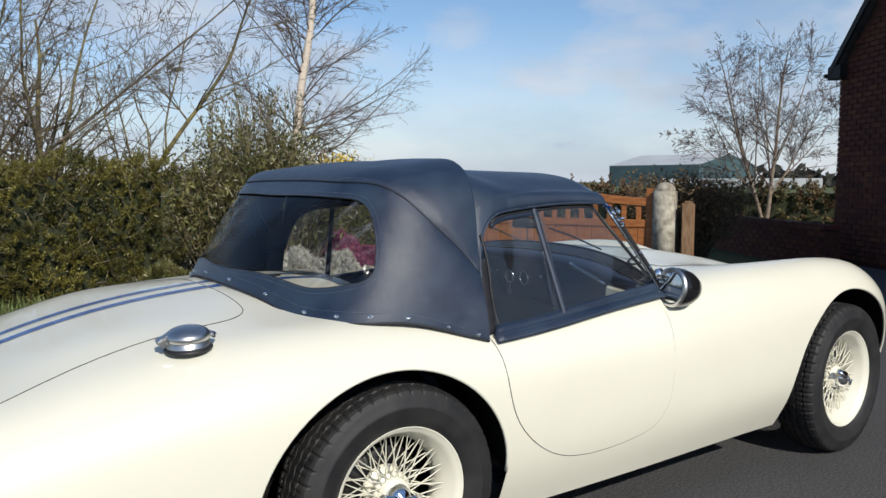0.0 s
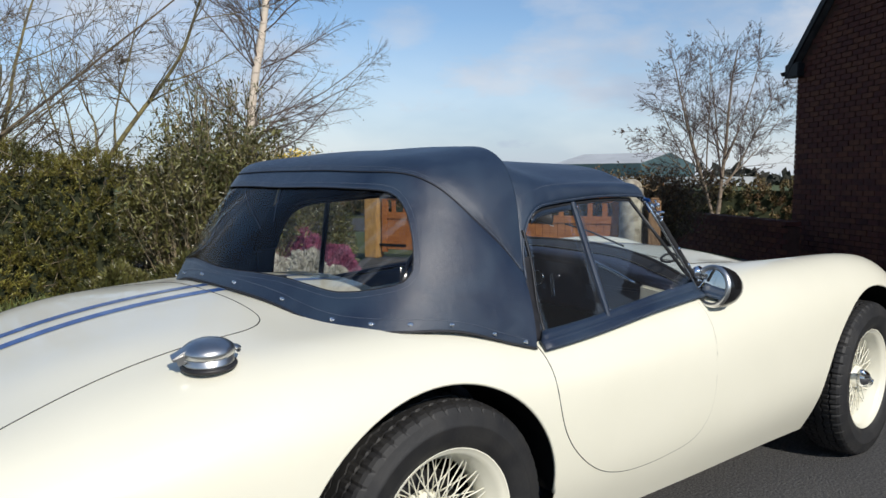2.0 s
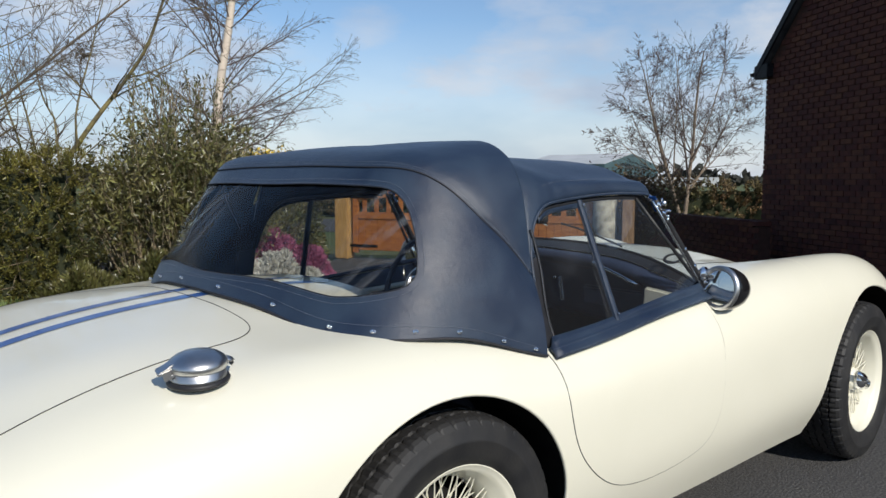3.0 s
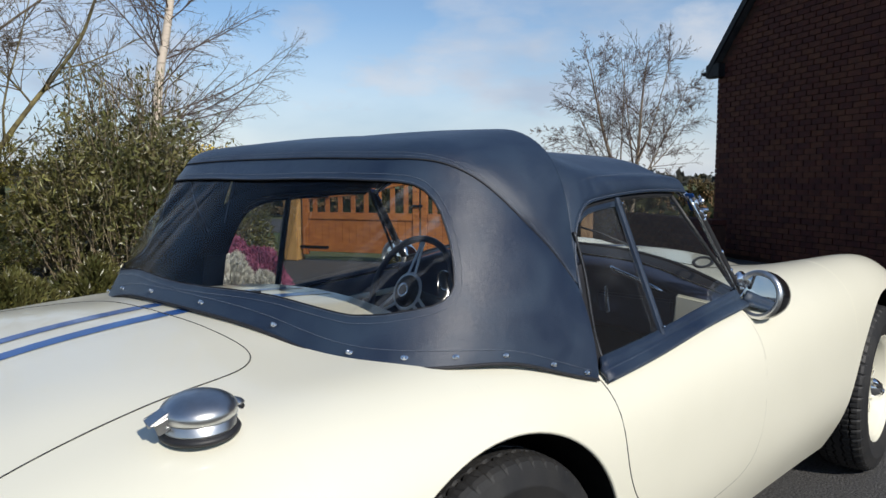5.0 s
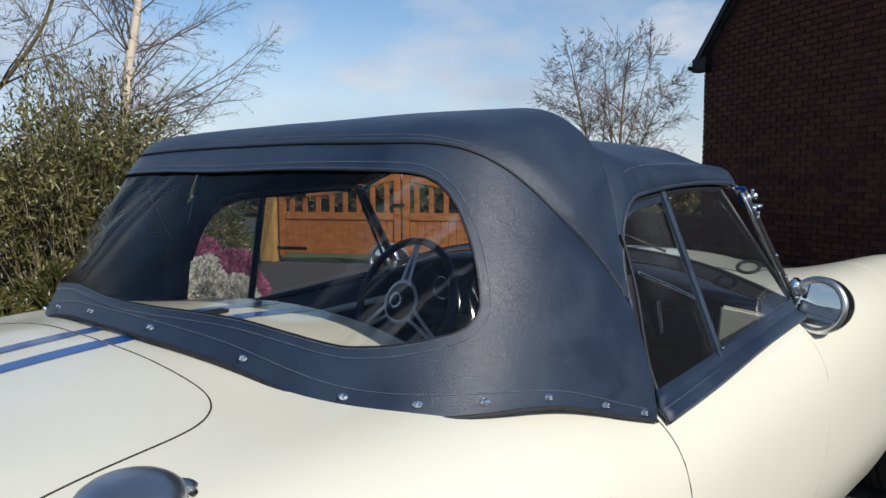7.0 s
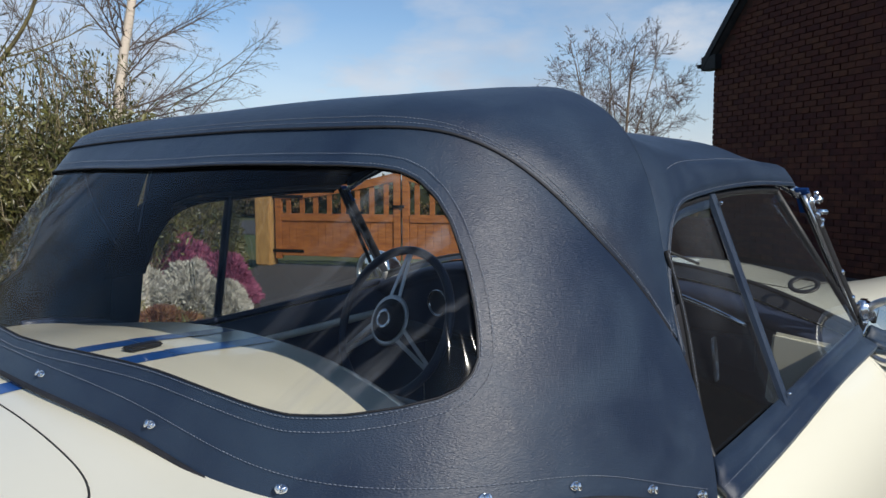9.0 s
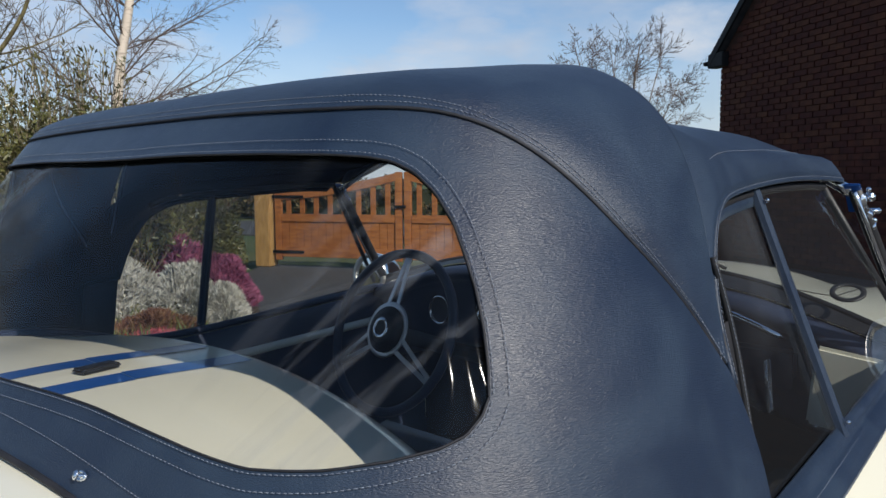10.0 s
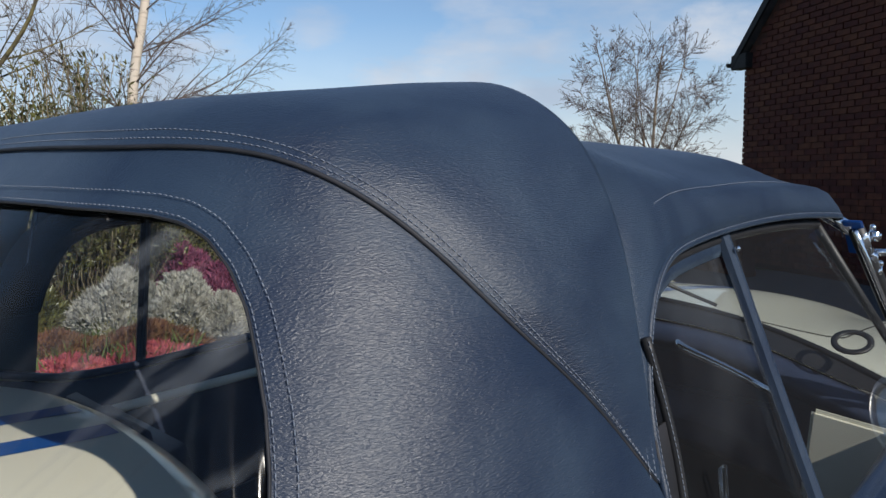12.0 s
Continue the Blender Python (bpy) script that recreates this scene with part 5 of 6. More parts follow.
for i_, r_ in enumerate(uv_pane):
    for j_, (u_, v_) in enumerate(r_):
        k_ = (u_ - r_[0][0]) / (r_[-1][0] - r_[0][0])
        slack = 4 * k_ * (1 - k_)
        near_end = np.clip((-v_ - 0.47) / 0.10, 0, 1) * np.clip((WIN_V + v_) / 0.03, 0, 1)
        far_end = np.clip((v_ - 0.05) / 0.3, 0, 1)
        wave = 0.0032 * near_end * math.sin(150 * v_ - 5.0 * k_ + 1.2 * math.sin(6 * k_)) + 0.0036 * far_end * math.sin(34 * v_ + 9.0 * k_) + 0.0012 * math.sin(21 * v_ + 5 * k_)
        pillow = 0.0055 * math.exp(-((v_ + 0.605) / 0.022) ** 2) * min(1.0, max(0.0, 1.35 - abs(k_ - 0.35) * 3.0))
        g[i_, j_] += back_normal(u_, v_) * (wave * slack + pillow)
inward = np.array([0.004, 0, -0.002])
rear_window = part_mesh("rear_window", mesh_from("rear_window", (g + inward).reshape(-1, 3), grid_faces(*g.shape[:2], True), PLASTIC), soft_top, "creased clear plastic rear window, reflections painted as pale streaks")
rear_window.visible_shadow = False

# roof from the piped seam over the bow
span = BOW - SEAM
reach = np.linalg.norm(span, axis=1)
side_k = np.clip((SEAM[:, 1] - 0.46) / 0.12, 0, 1)
# out of the surface, square to the seam and to the way across to the bow
lift = np.cross(np.gradient(SEAM, axis=0), span)
lift /= np.linalg.norm(lift, axis=1)[:, None] + 1e-9
lift *= np.sign((lift * (SEAM - np.array([0.3, 0, 0.9]))).sum(1))[:, None]
# how far the cloth stands off the straight line, over the bow's middle and over its sides:
# a rolled lip beside the seam, then a nearly flat panel
LIP_T = [0, 0.03, 0.07, 0.12, 0.18, 0.26, 0.36, 0.5, 0.65, 0.8, 0.9, 1]
LIP_TOP = [0, 0.008, 0.016, 0.0215, 0.0245, 0.025, 0.0225, 0.018, 0.0135, 0.0088, 0.0045, 0]
LIP_SIDE = [0, 0.0025, 0.0055, 0.0085, 0.0105, 0.0118, 0.0122, 0.0115, 0.0095, 0.0062, 0.0033, 0]
f_top, f_side = natural(LIP_T, LIP_TOP), natural(LIP_T, LIP_SIDE)
across_t = np.linspace(0, 1, 49) ** 1.35
size_k = np.clip(reach / 0.17, 0, 1) * np.clip((SEAM[:, 2] - 0.93) / 0.05, 0, 1)
roof = np.array([SEAM + span * t_ + lift * ((f_top(t_)[0] * (1 - side_k) + f_side(t_)[0] * side_k) * size_k + 0.001)[:, None] for t_ in across_t])
roof_full = tuck(np.concatenate([roof[:, ::-1] * np.array([1, -1, 1]), roof[:, 1:]], axis=1))
soft_top.data = mesh_from("roof_panel", roof_full.reshape(-1, 3), grid_faces(*roof_full.shape[:2]), VINYL)
solid(soft_top, 0.003, 0.0)
inner_roof = offset_out(roof_full, 0.006)
if inner_roof[24, 60, 2] > roof_full[24, 60, 2]:
    inner_roof = offset_out(roof_full, -0.006)
part_mesh("lining", mesh_from("roof_lining", inner_roof.reshape(-1, 3), grid_faces(*inner_roof.shape[:2], True), WELL), soft_top, "black hood lining")

# front panel from the bow to the windscreen header; its outer edge is the cut above the side screen
EDGE = curve_pts([(0.340, 0.730, 0.904), (0.354, 0.704, 0.974), (0.385, 0.683, 1.044), (0.433, 0.667, 1.087), (0.514, 0.650, 1.104), (0.648, 0.640, 1.116), (0.797, 0.646, 1.123), (0.922, 0.657, 1.120)], 48)
front_rows = []
for k, x in enumerate(np.linspace(0, 1, 48)):
    e = EDGE[k]
    xx = 0.392 + (0.930 - 0.392) * x
    # falls quickly off the bow, then runs level to the header
    drop = 1 - math.exp(-x / 0.085)
    z0 = 1.270 - 0.028 * drop - 0.012 * x
    low = np.clip((1.10 - e[2]) / 0.16, 0, 1)
    pts = [(xx + 0.035 * x, 0, z0), (xx + 0.030 * x, 0.24, z0 - 0.003 * drop + 0.003), (xx + 0.018 * x, 0.42, z0 - 0.002 - 0.016 * drop), (xx + 0.010 * x, 0.51, z0 - 0.010 - 0.030 * drop)]
    b = BOW[46] * (1 - x) + np.array([xx, 0.60, 1.185]) * x
    if low > 0:
        w = low
        pts.append(tuple(np.array([xx, 0.585, z0 - 0.045 - 0.022 * drop]) * (1 - w) + np.array([0.5 * (xx + e[0]), 0.602, 1.190]) * w))
        pts.append(tuple(np.array([0.4 * xx + 0.6 * e[0], 0.630, 0.5 * (1.185 + e[2]) + 0.008]) * (1 - w) + np.array([e[0] + 0.012, 0.668, e[2] + 0.12]) * w))
    else:
        pts.append((xx, 0.585, z0 - 0.045 - 0.022 * drop))
        pts.append((0.4 * xx + 0.6 * e[0], 0.630 + 0.006 * x, 0.5 * (z0 - 0.06 + e[2]) + 0.006))
    pts.append(tuple(e))
    front_rows.append(curve_pts(pts, 40))
front = np.array(front_rows)
front_full = tuck(np.concatenate([front[:, ::-1] * np.array([1, -1, 1]), front[:, 1:]], axis=1))
# rolled hem at the header
hem = front_full[-1]
hem_rows = [front_full[-1], hem + np.array([0.012, 0, -0.006]), hem + np.array([0.017, 0, -0.016]), hem + np.array([0.014, 0, -0.030])]
ff = np.concatenate([front_full, np.array(hem_rows[1:])], axis=0)
front_panel = part_mesh("front_panel", mesh_from("front_panel", ff.reshape(-1, 3), grid_faces(*ff.shape[:2]), VINYL), soft_top)
solid(front_panel, 0.003, 0.0)
inner_front = offset_out(front_full, 0.007)
if inner_front[30, 39, 2] > front_full[30, 39, 2]:
    inner_front = offset_out(front_full, -0.007)
part_mesh("lining", mesh_from("front_lining", inner_front.reshape(-1, 3), grid_faces(*inner_front.shape[:2], True), WELL), soft_top, "black hood lining")

# piping, hems, stitching and studs
full = lambda c: tuck(np.concatenate([c[::-1] * np.array([1, -1, 1]), c[1:]]))
tube_part("piping", full(SEAM) + np.array([-0.002, 0, 0.001]), 0.0019, PIPING, soft_top, sides=8)
tube_part("base_hem", full(BASE) + np.array([0, 0, -0.001]), 0.0038, PIPING, soft_top, sides=6)
for side in (-1, 1):
    tube_part("edge_binding", tuck(EDGE * np.array([1, side, 1])), 0.004, VINYL, soft_top, sides=6)


def stitches(points, parent, step=0.0052, length=0.0036, r=0.00045):
    """A row of short threads along a line."""
    p = np.asarray(points)
    d = np.concatenate([[0], np.cumsum(np.linalg.norm(np.diff(p, axis=0), axis=1))])
    at = lambda s: np.array([np.interp(s, d, p[:, i]) for i in range(3)])
    pcs = []
    for s in np.arange(0.002, d[-1] - length, step):
        a, b = at(s), at(s + length)
        pcs.append(tube([a, 0.5 * (a + b) + np.array([0, 0, 0.0002]), b], r, 4))
    v, f = merged(pcs)
    return part_mesh("stitching", mesh_from("stitching", v, f, THREAD), parent, "pale thread stitching")


def back_out(u, v, d=0.0022):
    """A point just outside the back panel."""
    p = on_back(u, v)
    a = on_back(min(u + 0.01, 1), v) - on_back(max(u - 0.01, 0), v)
    b = on_back(u, min(v + 0.01, 1)) - on_back(u, max(v - 0.01, -1))
    n = np.cross(a, b)
    n /= np.linalg.norm(n) + 1e-9
    if n[2] < 0 and n[0] > 0:
        n = -n
    if n @ (p - np.array([0.3, 0, 0.9])) < 0:
        n = -n
    return p + n * d


WV = np.sin(np.linspace(-math.pi / 2, math.pi / 2, 161)) * WIN_V * 0.9999
ring_uv = np.array([(window_span(v_)[1], v_) for v_ in WV] + [(window_span(v_)[0], v_) for v_ in WV[::-1]])
ring_m = ring_uv * np.array([0.42, 1.02])
ring_t = np.roll(ring_m, -3, 0) - np.roll(ring_m, 3, 0)
ring_n = np.stack([ring_t[:, 1], -ring_t[:, 0]], 1)
ring_n /= np.linalg.norm(ring_n, axis=1)[:, None] + 1e-9
for d_out in (0.0035, 0.016):
    q = (ring_m + ring_n * d_out) / np.array([0.42, 1.02])
    stitches([back_out(*r_) for r_ in q], soft_top)
tube_part("window_welt", [back_out(window_span(v_)[1], v_, 0.001) for v_ in WV] + [back_out(window_span(v_)[0], v_, 0.001) for v_ in WV[::-1]], 0.0012, PIPING, soft_top, sides=5)
stitches([back_out(0.075, v_) for v_ in np.linspace(-0.98, 0.98, 120)], soft_top)
for r_ in (2, 4):
    stitches(full(roof[r_] + lift * 0.0022), soft_top)
for side in (-1, 1):
    for r_, c_ in ((0, 0),):
        k5 = np.array([np.convolve(np.pad(front[2:, -6, i_], 5, mode='edge'), np.ones(11) / 11, mode='valid') for i_ in range(3)]).T
        stitches(tuck((k5 + np.array([0, 0.002, 0.0022])) * np.array([1, side, 1])), soft_top)
        stitches(tuck((EDGE + np.array([0, 0.0035, 0.003])) * np.array([1, side, 1])), soft_top)
    bow_low = BOW[30:] + np.array([-0.006, 0.0025, 0])
    stitches(tuck(bow_low * np.array([1, side, 1])), soft_top)
    stitches(tuck((BOW[34:] + np.array([-0.014, 0.0025, 0])) * np.array([1, side, 1])), soft_top)

def fastener_mesh():
    """A turn-button: an oval rimmed plate with a raised oblong button on a short neck."""
    v, f = lathe([(0.0001, 0.0016), (0.0050, 0.0016), (0.0062, 0.0022), (0.0078, 0.0014), (0.0082, 0.0)], 20)
    plate = ([(x * 1.15, y * 0.78, z) for x, y, z in v], f)
    neck = lathe([(0.0024, 0.0014), (0.0022, 0.0050)], 10)
    v, f = lathe([(0.0001, 0.0088), (0.0040, 0.0084), (0.0056, 0.0068), (0.0052, 0.0052), (0.0001, 0.0046)], 14)
    button = ([(x * 0.62, y * 1.10, z) for x, y, z in v], f)
    v, f = merged([plate, neck, button])
    return mesh_from("turn_button", [(0.8 * x, 0.8 * y, 0.95 * z) for x, y, z in v], f, CHROME)


BUTTON = fastener_mesh()
for v_ in (0.107, 0.319, 0.492, 0.586, 0.669, 0.763, 0.876, 0.966):
    for side in (-1, 1):
        p, q = back_out(0.046, side * v_, 0.001), back_out(0.046, side * v_, 0.01)
        ob = part_mesh("turn_button", BUTTON, soft_top, "chrome turn-button fastener")
        ob.matrix_basis = look(p, p + (p - q))


# ---------------------------------------------------------------- wheels
def tyre_mesh():
    R, ri, w = 0.330, 0.203, 0.092
    prof = [(ri, -0.062), (ri + 0.008, -0.076), (ri + 0.035, -0.089), (ri + 0.062, -0.092), (ri + 0.066, -0.0935), (ri + 0.072, -0.0935), (ri + 0.076, -0.091), (R - 0.026, -0.086),
            (R - 0.012, -0.080), (R - 0.006, -0.071), (R - 0.002, -0.058), (R - 0.001, -0.050), (R - 0.010, -0.048), (R - 0.010, -0.044), (R, -0.042), (R, -0.020), (R - 0.009, -0.018), (R - 0.009, -0.014), (R + 0.001, -0.012)]
    prof = prof + [(r, -h) for r, h in prof[::-1]]
    seg = 288
    verts, faces = [], []
    k = len(prof)
    for i in range(seg):
        a = 2 * math.pi * i / seg
        for q, (r, h) in enumerate(prof):
            if 0.040 < abs(h) < 0.083 and r > R - 0.03:
                if i % 6 == 0:
                    r = r - 0.0045
                elif i % 6 == 3 and abs(h) < 0.066:
                    r = r - 0.003
            elif abs(h) <= 0.020 and r > R - 0.03:
                h += 0.004 * math.sin(i * math.pi / 3)
            if 0.044 <= abs(h) <= 0.051:
                h += math.copysign(0.003, h) * math.sin(i * math.pi / 3)
            verts.append((r * math.cos(a), h, r * math.sin(a)))
    for i in range(seg):
        j = (i + 1) % seg
        for q in range(k - 1):
            faces.append((i * k + q, j * k + q, j * k + q + 1, i * k + q + 1))
    me = mesh_from("tyre", verts, faces, RUBBER)
    edge = [(min(abs(v[1]) for v in [verts[q] for q in fc]) < 0.083 and max(math.hypot(verts[q][0], verts[q][2]) for q in fc) > R - 0.014) for fc in faces]
    me.polygons.foreach_set("use_smooth", [not e for e in edge])
    return me


def rim_mesh():
    prof = [(0.2155, -0.070), (0.2185, -0.076), (0.222, -0.077), (0.2225, -0.073), (0.214, -0.066), (0.207, -0.060), (0.2035, -0.040), (0.196, -0.024), (0.186, -0.010), (0.184, 0.030), (0.200, 0.050), (0.216, 0.066), (0.221, 0.072), (0.217, 0.075), (0.19, 0.055), (0.17, 0.034), (0.172, -0.006), (0.185, -0.026), (0.197, -0.052), (0.209, -0.069)]
    v, f = lathe(prof, 96, "y", closed=True)
    return mesh_from("rim", v, f, PAINT)


def hub_mesh():
    prof = [(0.0001, -0.040), (0.040, -0.040), (0.046, -0.036), (0.048, -0.02), (0.058, -0.016), (0.062, -0.012), (0.060, -0.004), (0.046, 0.0), (0.044, 0.03), (0.062, 0.034), (0.070, 0.040), (0.066, 0.048), (0.03, 0.05)]
    v, f = lathe(prof, 40, "y")
    return mesh_from("hub", v, f, PAINT)


def spinner_mesh():
    pieces = [lathe([(0.0001, -0.086), (0.008, -0.086), (0.012, -0.080), (0.024, -0.076), (0.033, -0.066), (0.037, -0.052), (0.038, -0.042), (0.034, -0.038)], 36, "y")]
    for s in (-1, 1):
        bm = bmesh.new()
        add_box(bm, (0.058, 0.012, 0.024), (s * 0.045, -0.074, 0), (0, 0, s * 24), bevel=0.004)
        bm.verts.ensure_lookup_table()
        pieces.append(([tuple(q.co) for q in bm.verts], [[w.index for w in fc.verts] for fc in bm.faces]))
        bm.free()
    v, f = merged(pieces)
    return mesh_from("spinner", v, f, CHROME)


def spoke_mesh(r0, y0, r1, y1, twist):
    a = np.array([r0, y0, 0])
    t = radians(twist)
    b = np.array([r1 * math.cos(t), y1, r1 * math.sin(t)])
    p = [a, a + (b - a) * 0.5, a + (b - a) * 0.93, a + (b - a) * 0.935, b]
    v, f = tube(p, 0.0021, 6, radii=[0.0021, 0.0021, 0.0021, 0.0033, 0.0036])
    return mesh_from("spoke", v, f, PAINT)


TYRE, RIM, HUB, SPINNER = tyre_mesh(), rim_mesh(), hub_mesh(), spinner_mesh()
SPOKES = [spoke_mesh(0.050, -0.022, 0.196, -0.020, 26), spoke_mesh(0.050, -0.022, 0.196, -0.020, -26), spoke_mesh(0.062, 0.036, 0.184, 0.012, 22), spoke_mesh(0.062, 0.036, 0.184, 0.012, -22)]
drum_v, drum_f = lathe([(0.03, 0.045), (0.12, 0.045), (0.128, 0.055), (0.128, 0.10), (0.05, 0.105)], 40, "y")
DRUM = mesh_from("brake_drum", drum_v, drum_f, IRON)


def wheel(x, side, spin):
    w = part_mesh("wheel", TYRE.copy(), car, "cream wire wheel with black treaded tyre")
    k = 0.965 if x < 1 else 1.0
    steer = 0 if x < 1 else 3.5
    w.matrix_basis = pose(x + (0.024 if x < 1 else 0.0), side * 0.722, 0.3305 * k - 0.001, 0, 0, steer + (0 if side < 0 else 180)) @ pose(0, 0, 0, 0, spin, 0) @ Matrix.Scale(k, 4)
    slim = Matrix.Diagonal((0.957, 1, 0.957, 1))
    part_mesh("rim", RIM, w, "cream painted rim").matrix_basis = slim
    part_mesh("hub", HUB, w)
    part_mesh("spinner", SPINNER, w, "chrome two-eared knock-off nut")
    part_mesh("brake_drum", DRUM, w)
    for k in range(18):
        for j, me in enumerate(SPOKES):
            ob = part_mesh("spoke", me, w)
            ob.matrix_basis = slim @ pose(0, 0, 0, 0, 20 * k + (5 * j), 0)


wheel(0.0, -1, 12)
wheel(2.30, -1, 35)
wheel(0.0, 1, 50)
wheel(2.30, 1, 80)
part("axle", box((0.06, 1.32, 0.06), (0, 0, 0.328), bevel=0.01), BLACK, car)
part("axle", box((0.06, 1.32, 0.06), (2.30, 0, 0.328), bevel=0.01), BLACK, car)

# ---------------------------------------------------------------- fuel filler
CAPX, CAPY = -0.508, -0.652
capz = top_at(CAPX, CAPY)
tiltc = math.degrees(math.atan2(top_at(CAPX, CAPY + 0.05) - top_at(CAPX, CAPY - 0.05), 0.10))
cap_m = pose(CAPX, CAPY, capz - 0.001, 0.30 * tiltc, -4, 0)
cv, cf = lathe([(0.0001, 0.0), (0.050, 0.0), (0.0575, 0.002), (0.0590, 0.006), (0.0565, 0.0105), (0.047, 0.012)], 56)
filler = part_mesh("fuel_filler", mesh_from("filler_gasket", cv, cf, BLACK), car, "polished quick-release fuel filler cap")
filler.matrix_basis = cap_m
cv, cf = lathe([(0.0500, 0.010), (0.0525, 0.013), (0.0525, 0.0150), (0.0515, 0.0160), (0.0520, 0.0270), (0.0500, 0.0280)], 64)
part_mesh("filler_neck", mesh_from("filler_neck", cv, cf, BRUSHED), filler)
cv, cf = lathe([(0.0500, 0.0285), (0.0530, 0.0290), (0.0545, 0.0310), (0.0555, 0.0380), (0.0545, 0.0425), (0.0500, 0.0480), (0.0425, 0.0535), (0.0320, 0.0580), (0.0190, 0.0608), (0.0001, 0.0620)], 64)
part_mesh("filler_lid", mesh_from("filler_lid", cv, cf, BRUSHED), filler, "domed polished lid")
bm = bmesh.new()
add_box(bm, (0.034, 0.030, 0.0045), (-0.0600, 0.006, 0.0400), (0, -26, -6), bevel=0.0018)
for sy in (-0.0105, 0.0225):
    add_box(bm, (0.027, 0.0035, 0.019), (-0.0575, sy, 0.0310), (0, -20, -6), bevel=0.0015)
    add_box(bm, (0.030, 0.0045, 0.0045), (-0.0440, sy, 0.0425), (0, -38, -6), bevel=0.0018)
bmesh.ops.create_cone(bm, segments=14, radius1=0.0040, radius2=0.0040, depth=0.040, matrix=pose(-0.0535, 0.006, 0.0250, 90, 0, 0))
part("latch", bm, BRUSHED, filler, "polished release lever")
bm = bmesh.new()
bmesh.ops.create_uvsphere(bm, u_segments=20, v_segments=12, radius=1.0, matrix=pose(0.0540, -0.006, 0.0350, 0, 14, -6) @ Matrix.Diagonal((0.0165, 0.0130, 0.0070, 1)))
bmesh.ops.create_cone(bm, segments=14, radius1=0.0045, radius2=0.0045, depth=0.026, matrix=pose(0.0600, -0.007, 0.0300, 90, 0, -6))
part("hinge", bm, BRUSHED, filler, "", True)

# ---------------------------------------------------------------- windscreen
WS_B = [(1.150, -0.718, 0.822), (1.20, -0.50, 0.884), (1.235, -0.22, 0.920), (1.242, 0, 0.925)]
ws_low = full(curve_pts([(x, -y, z) for x, y, z in WS_B][::-1], 21))
ws_top = full(curve_pts([(0.985, 0, 1.212), (0.978, 0.28, 1.205), (0.962, 0.50, 1.178), (0.938, 0.668, 1.100)], 21))
wg = np.array([ws_low * (1 - t) + ws_top * t for t in np.linspace(0, 1, 12)])
windscreen = part_mesh("windscreen", mesh_from("windscreen", wg.reshape(-1, 3), grid_faces(*wg.shape[:2]), GLASS), car, "clear glass windscreen in a chromed frame")
windscreen.visible_shadow = False
tube_part("lower_frame", ws_low, 0.007, BLACK, windscreen, sides=8)
trim_in = np.array([(1.140, y, top_at(1.141, y) + 0.002) for y in ws_low[:, 1]])
g = np.array([trim_in, 0.5 * (trim_in + ws_low) + np.array([0, 0, 0.004]), ws_low])
part_mesh("scuttle_trim", mesh_from("scuttle_trim", g.reshape(-1, 3), grid_faces(*g.shape[:2]), BLACK), windscreen, "black scuttle trim below the glass")
tube_part("header_rail", ws_top, 0.010, CHROME, windscreen, sides=8)
for s in (-1, 1):
    a, b = np.array([1.165, s * 0.728, 0.800]), np.array([0.935, s * 0.673, 1.104])
    tube_part("screen_post", [a + (b - a) * t for t in np.linspace(0, 1, 6)], 0.011, BLACK, windscreen, "black windscreen pillar", 10)
    tube_part("post_trim", [a + (b - a) * t + np.array([-0.014, s * 0.004, -0.004]) for t in np.linspace(0, 1, 6)], 0.004, CHROME, windscreen, "", 8)
    for t in (0.12, 0.3, 0.48):
        cv, cf = lathe([(0.0001, 0.004), (0.004, 0.0035), (0.006, 0.001), (0.006, 0)], 12)
        ob = part_mesh("screw", mesh_from("screw", cv, cf, CHROME), windscreen)
        p = a + (b - a) * t + np.array([0, s * 0.010, 0.002])
        ob.matrix_basis = look(p, p - np.array([0, s, 0.15]))
    bm = bmesh.new()
    add_box(bm, (0.034, 0.022, 0.040), (1.130, s * 0.732, 0.866), (0, -12, 0), bevel=0.005)
    part("post_foot", bm, CHROME, windscreen, "chrome pillar foot", True)
    # over-centre catches that hold the hood to the header
    bm = bmesh.new()
    add_box(bm, (0.014, 0.014, 0.036), (0.950, s * 0.682, 1.082), (0, -38, 0), bevel=0.003)
    add_box(bm, (0.014, 0.018, 0.014), (0.962, s * 0.689, 1.092), (0, -20, 15), bevel=0.003)
    add_box(bm, (0.012, 0.012, 0.030), (0.970, s * 0.688, 1.058), (0, -50, 0), bevel=0.003)
    add_box(bm, (0.010, 0.022, 0.010), (0.978, s * 0.692, 1.068), (0, 0, 30), bevel=0.002)
    add_box(bm, (0.020, 0.010, 0.012), (0.985, s * 0.690, 1.044), (0, -35, 10), bevel=0.002)
    bmesh.ops.create_uvsphere(bm, u_segments=10, v_segments=8, radius=0.0045, matrix=pose(0.952, s * 0.690, 1.104))
    bmesh.ops.create_uvsphere(bm, u_segments=10, v_segments=8, radius=0.005, matrix=pose(0.984, s * 0.692, 1.052))
    part("hood_catch", bm, CHROME, windscreen, "chrome over-centre catch", True)
    part("strap_end", box((0.004, 0.026, 0.060), (0.944, s * 0.671, 1.090), (0, -38, 0), 0.0015), BLUE, windscreen, "blue vinyl strap end")
# wiper arms resting on the glass
for y0 in (-0.32, 0.18):
    tube_part("wiper", [(1.262, y0, 0.918), (1.20, y0 + 0.12, 0.972), (1.172, y0 + 0.22, 0.998)], 0.004, BLACK, windscreen, "", 6)

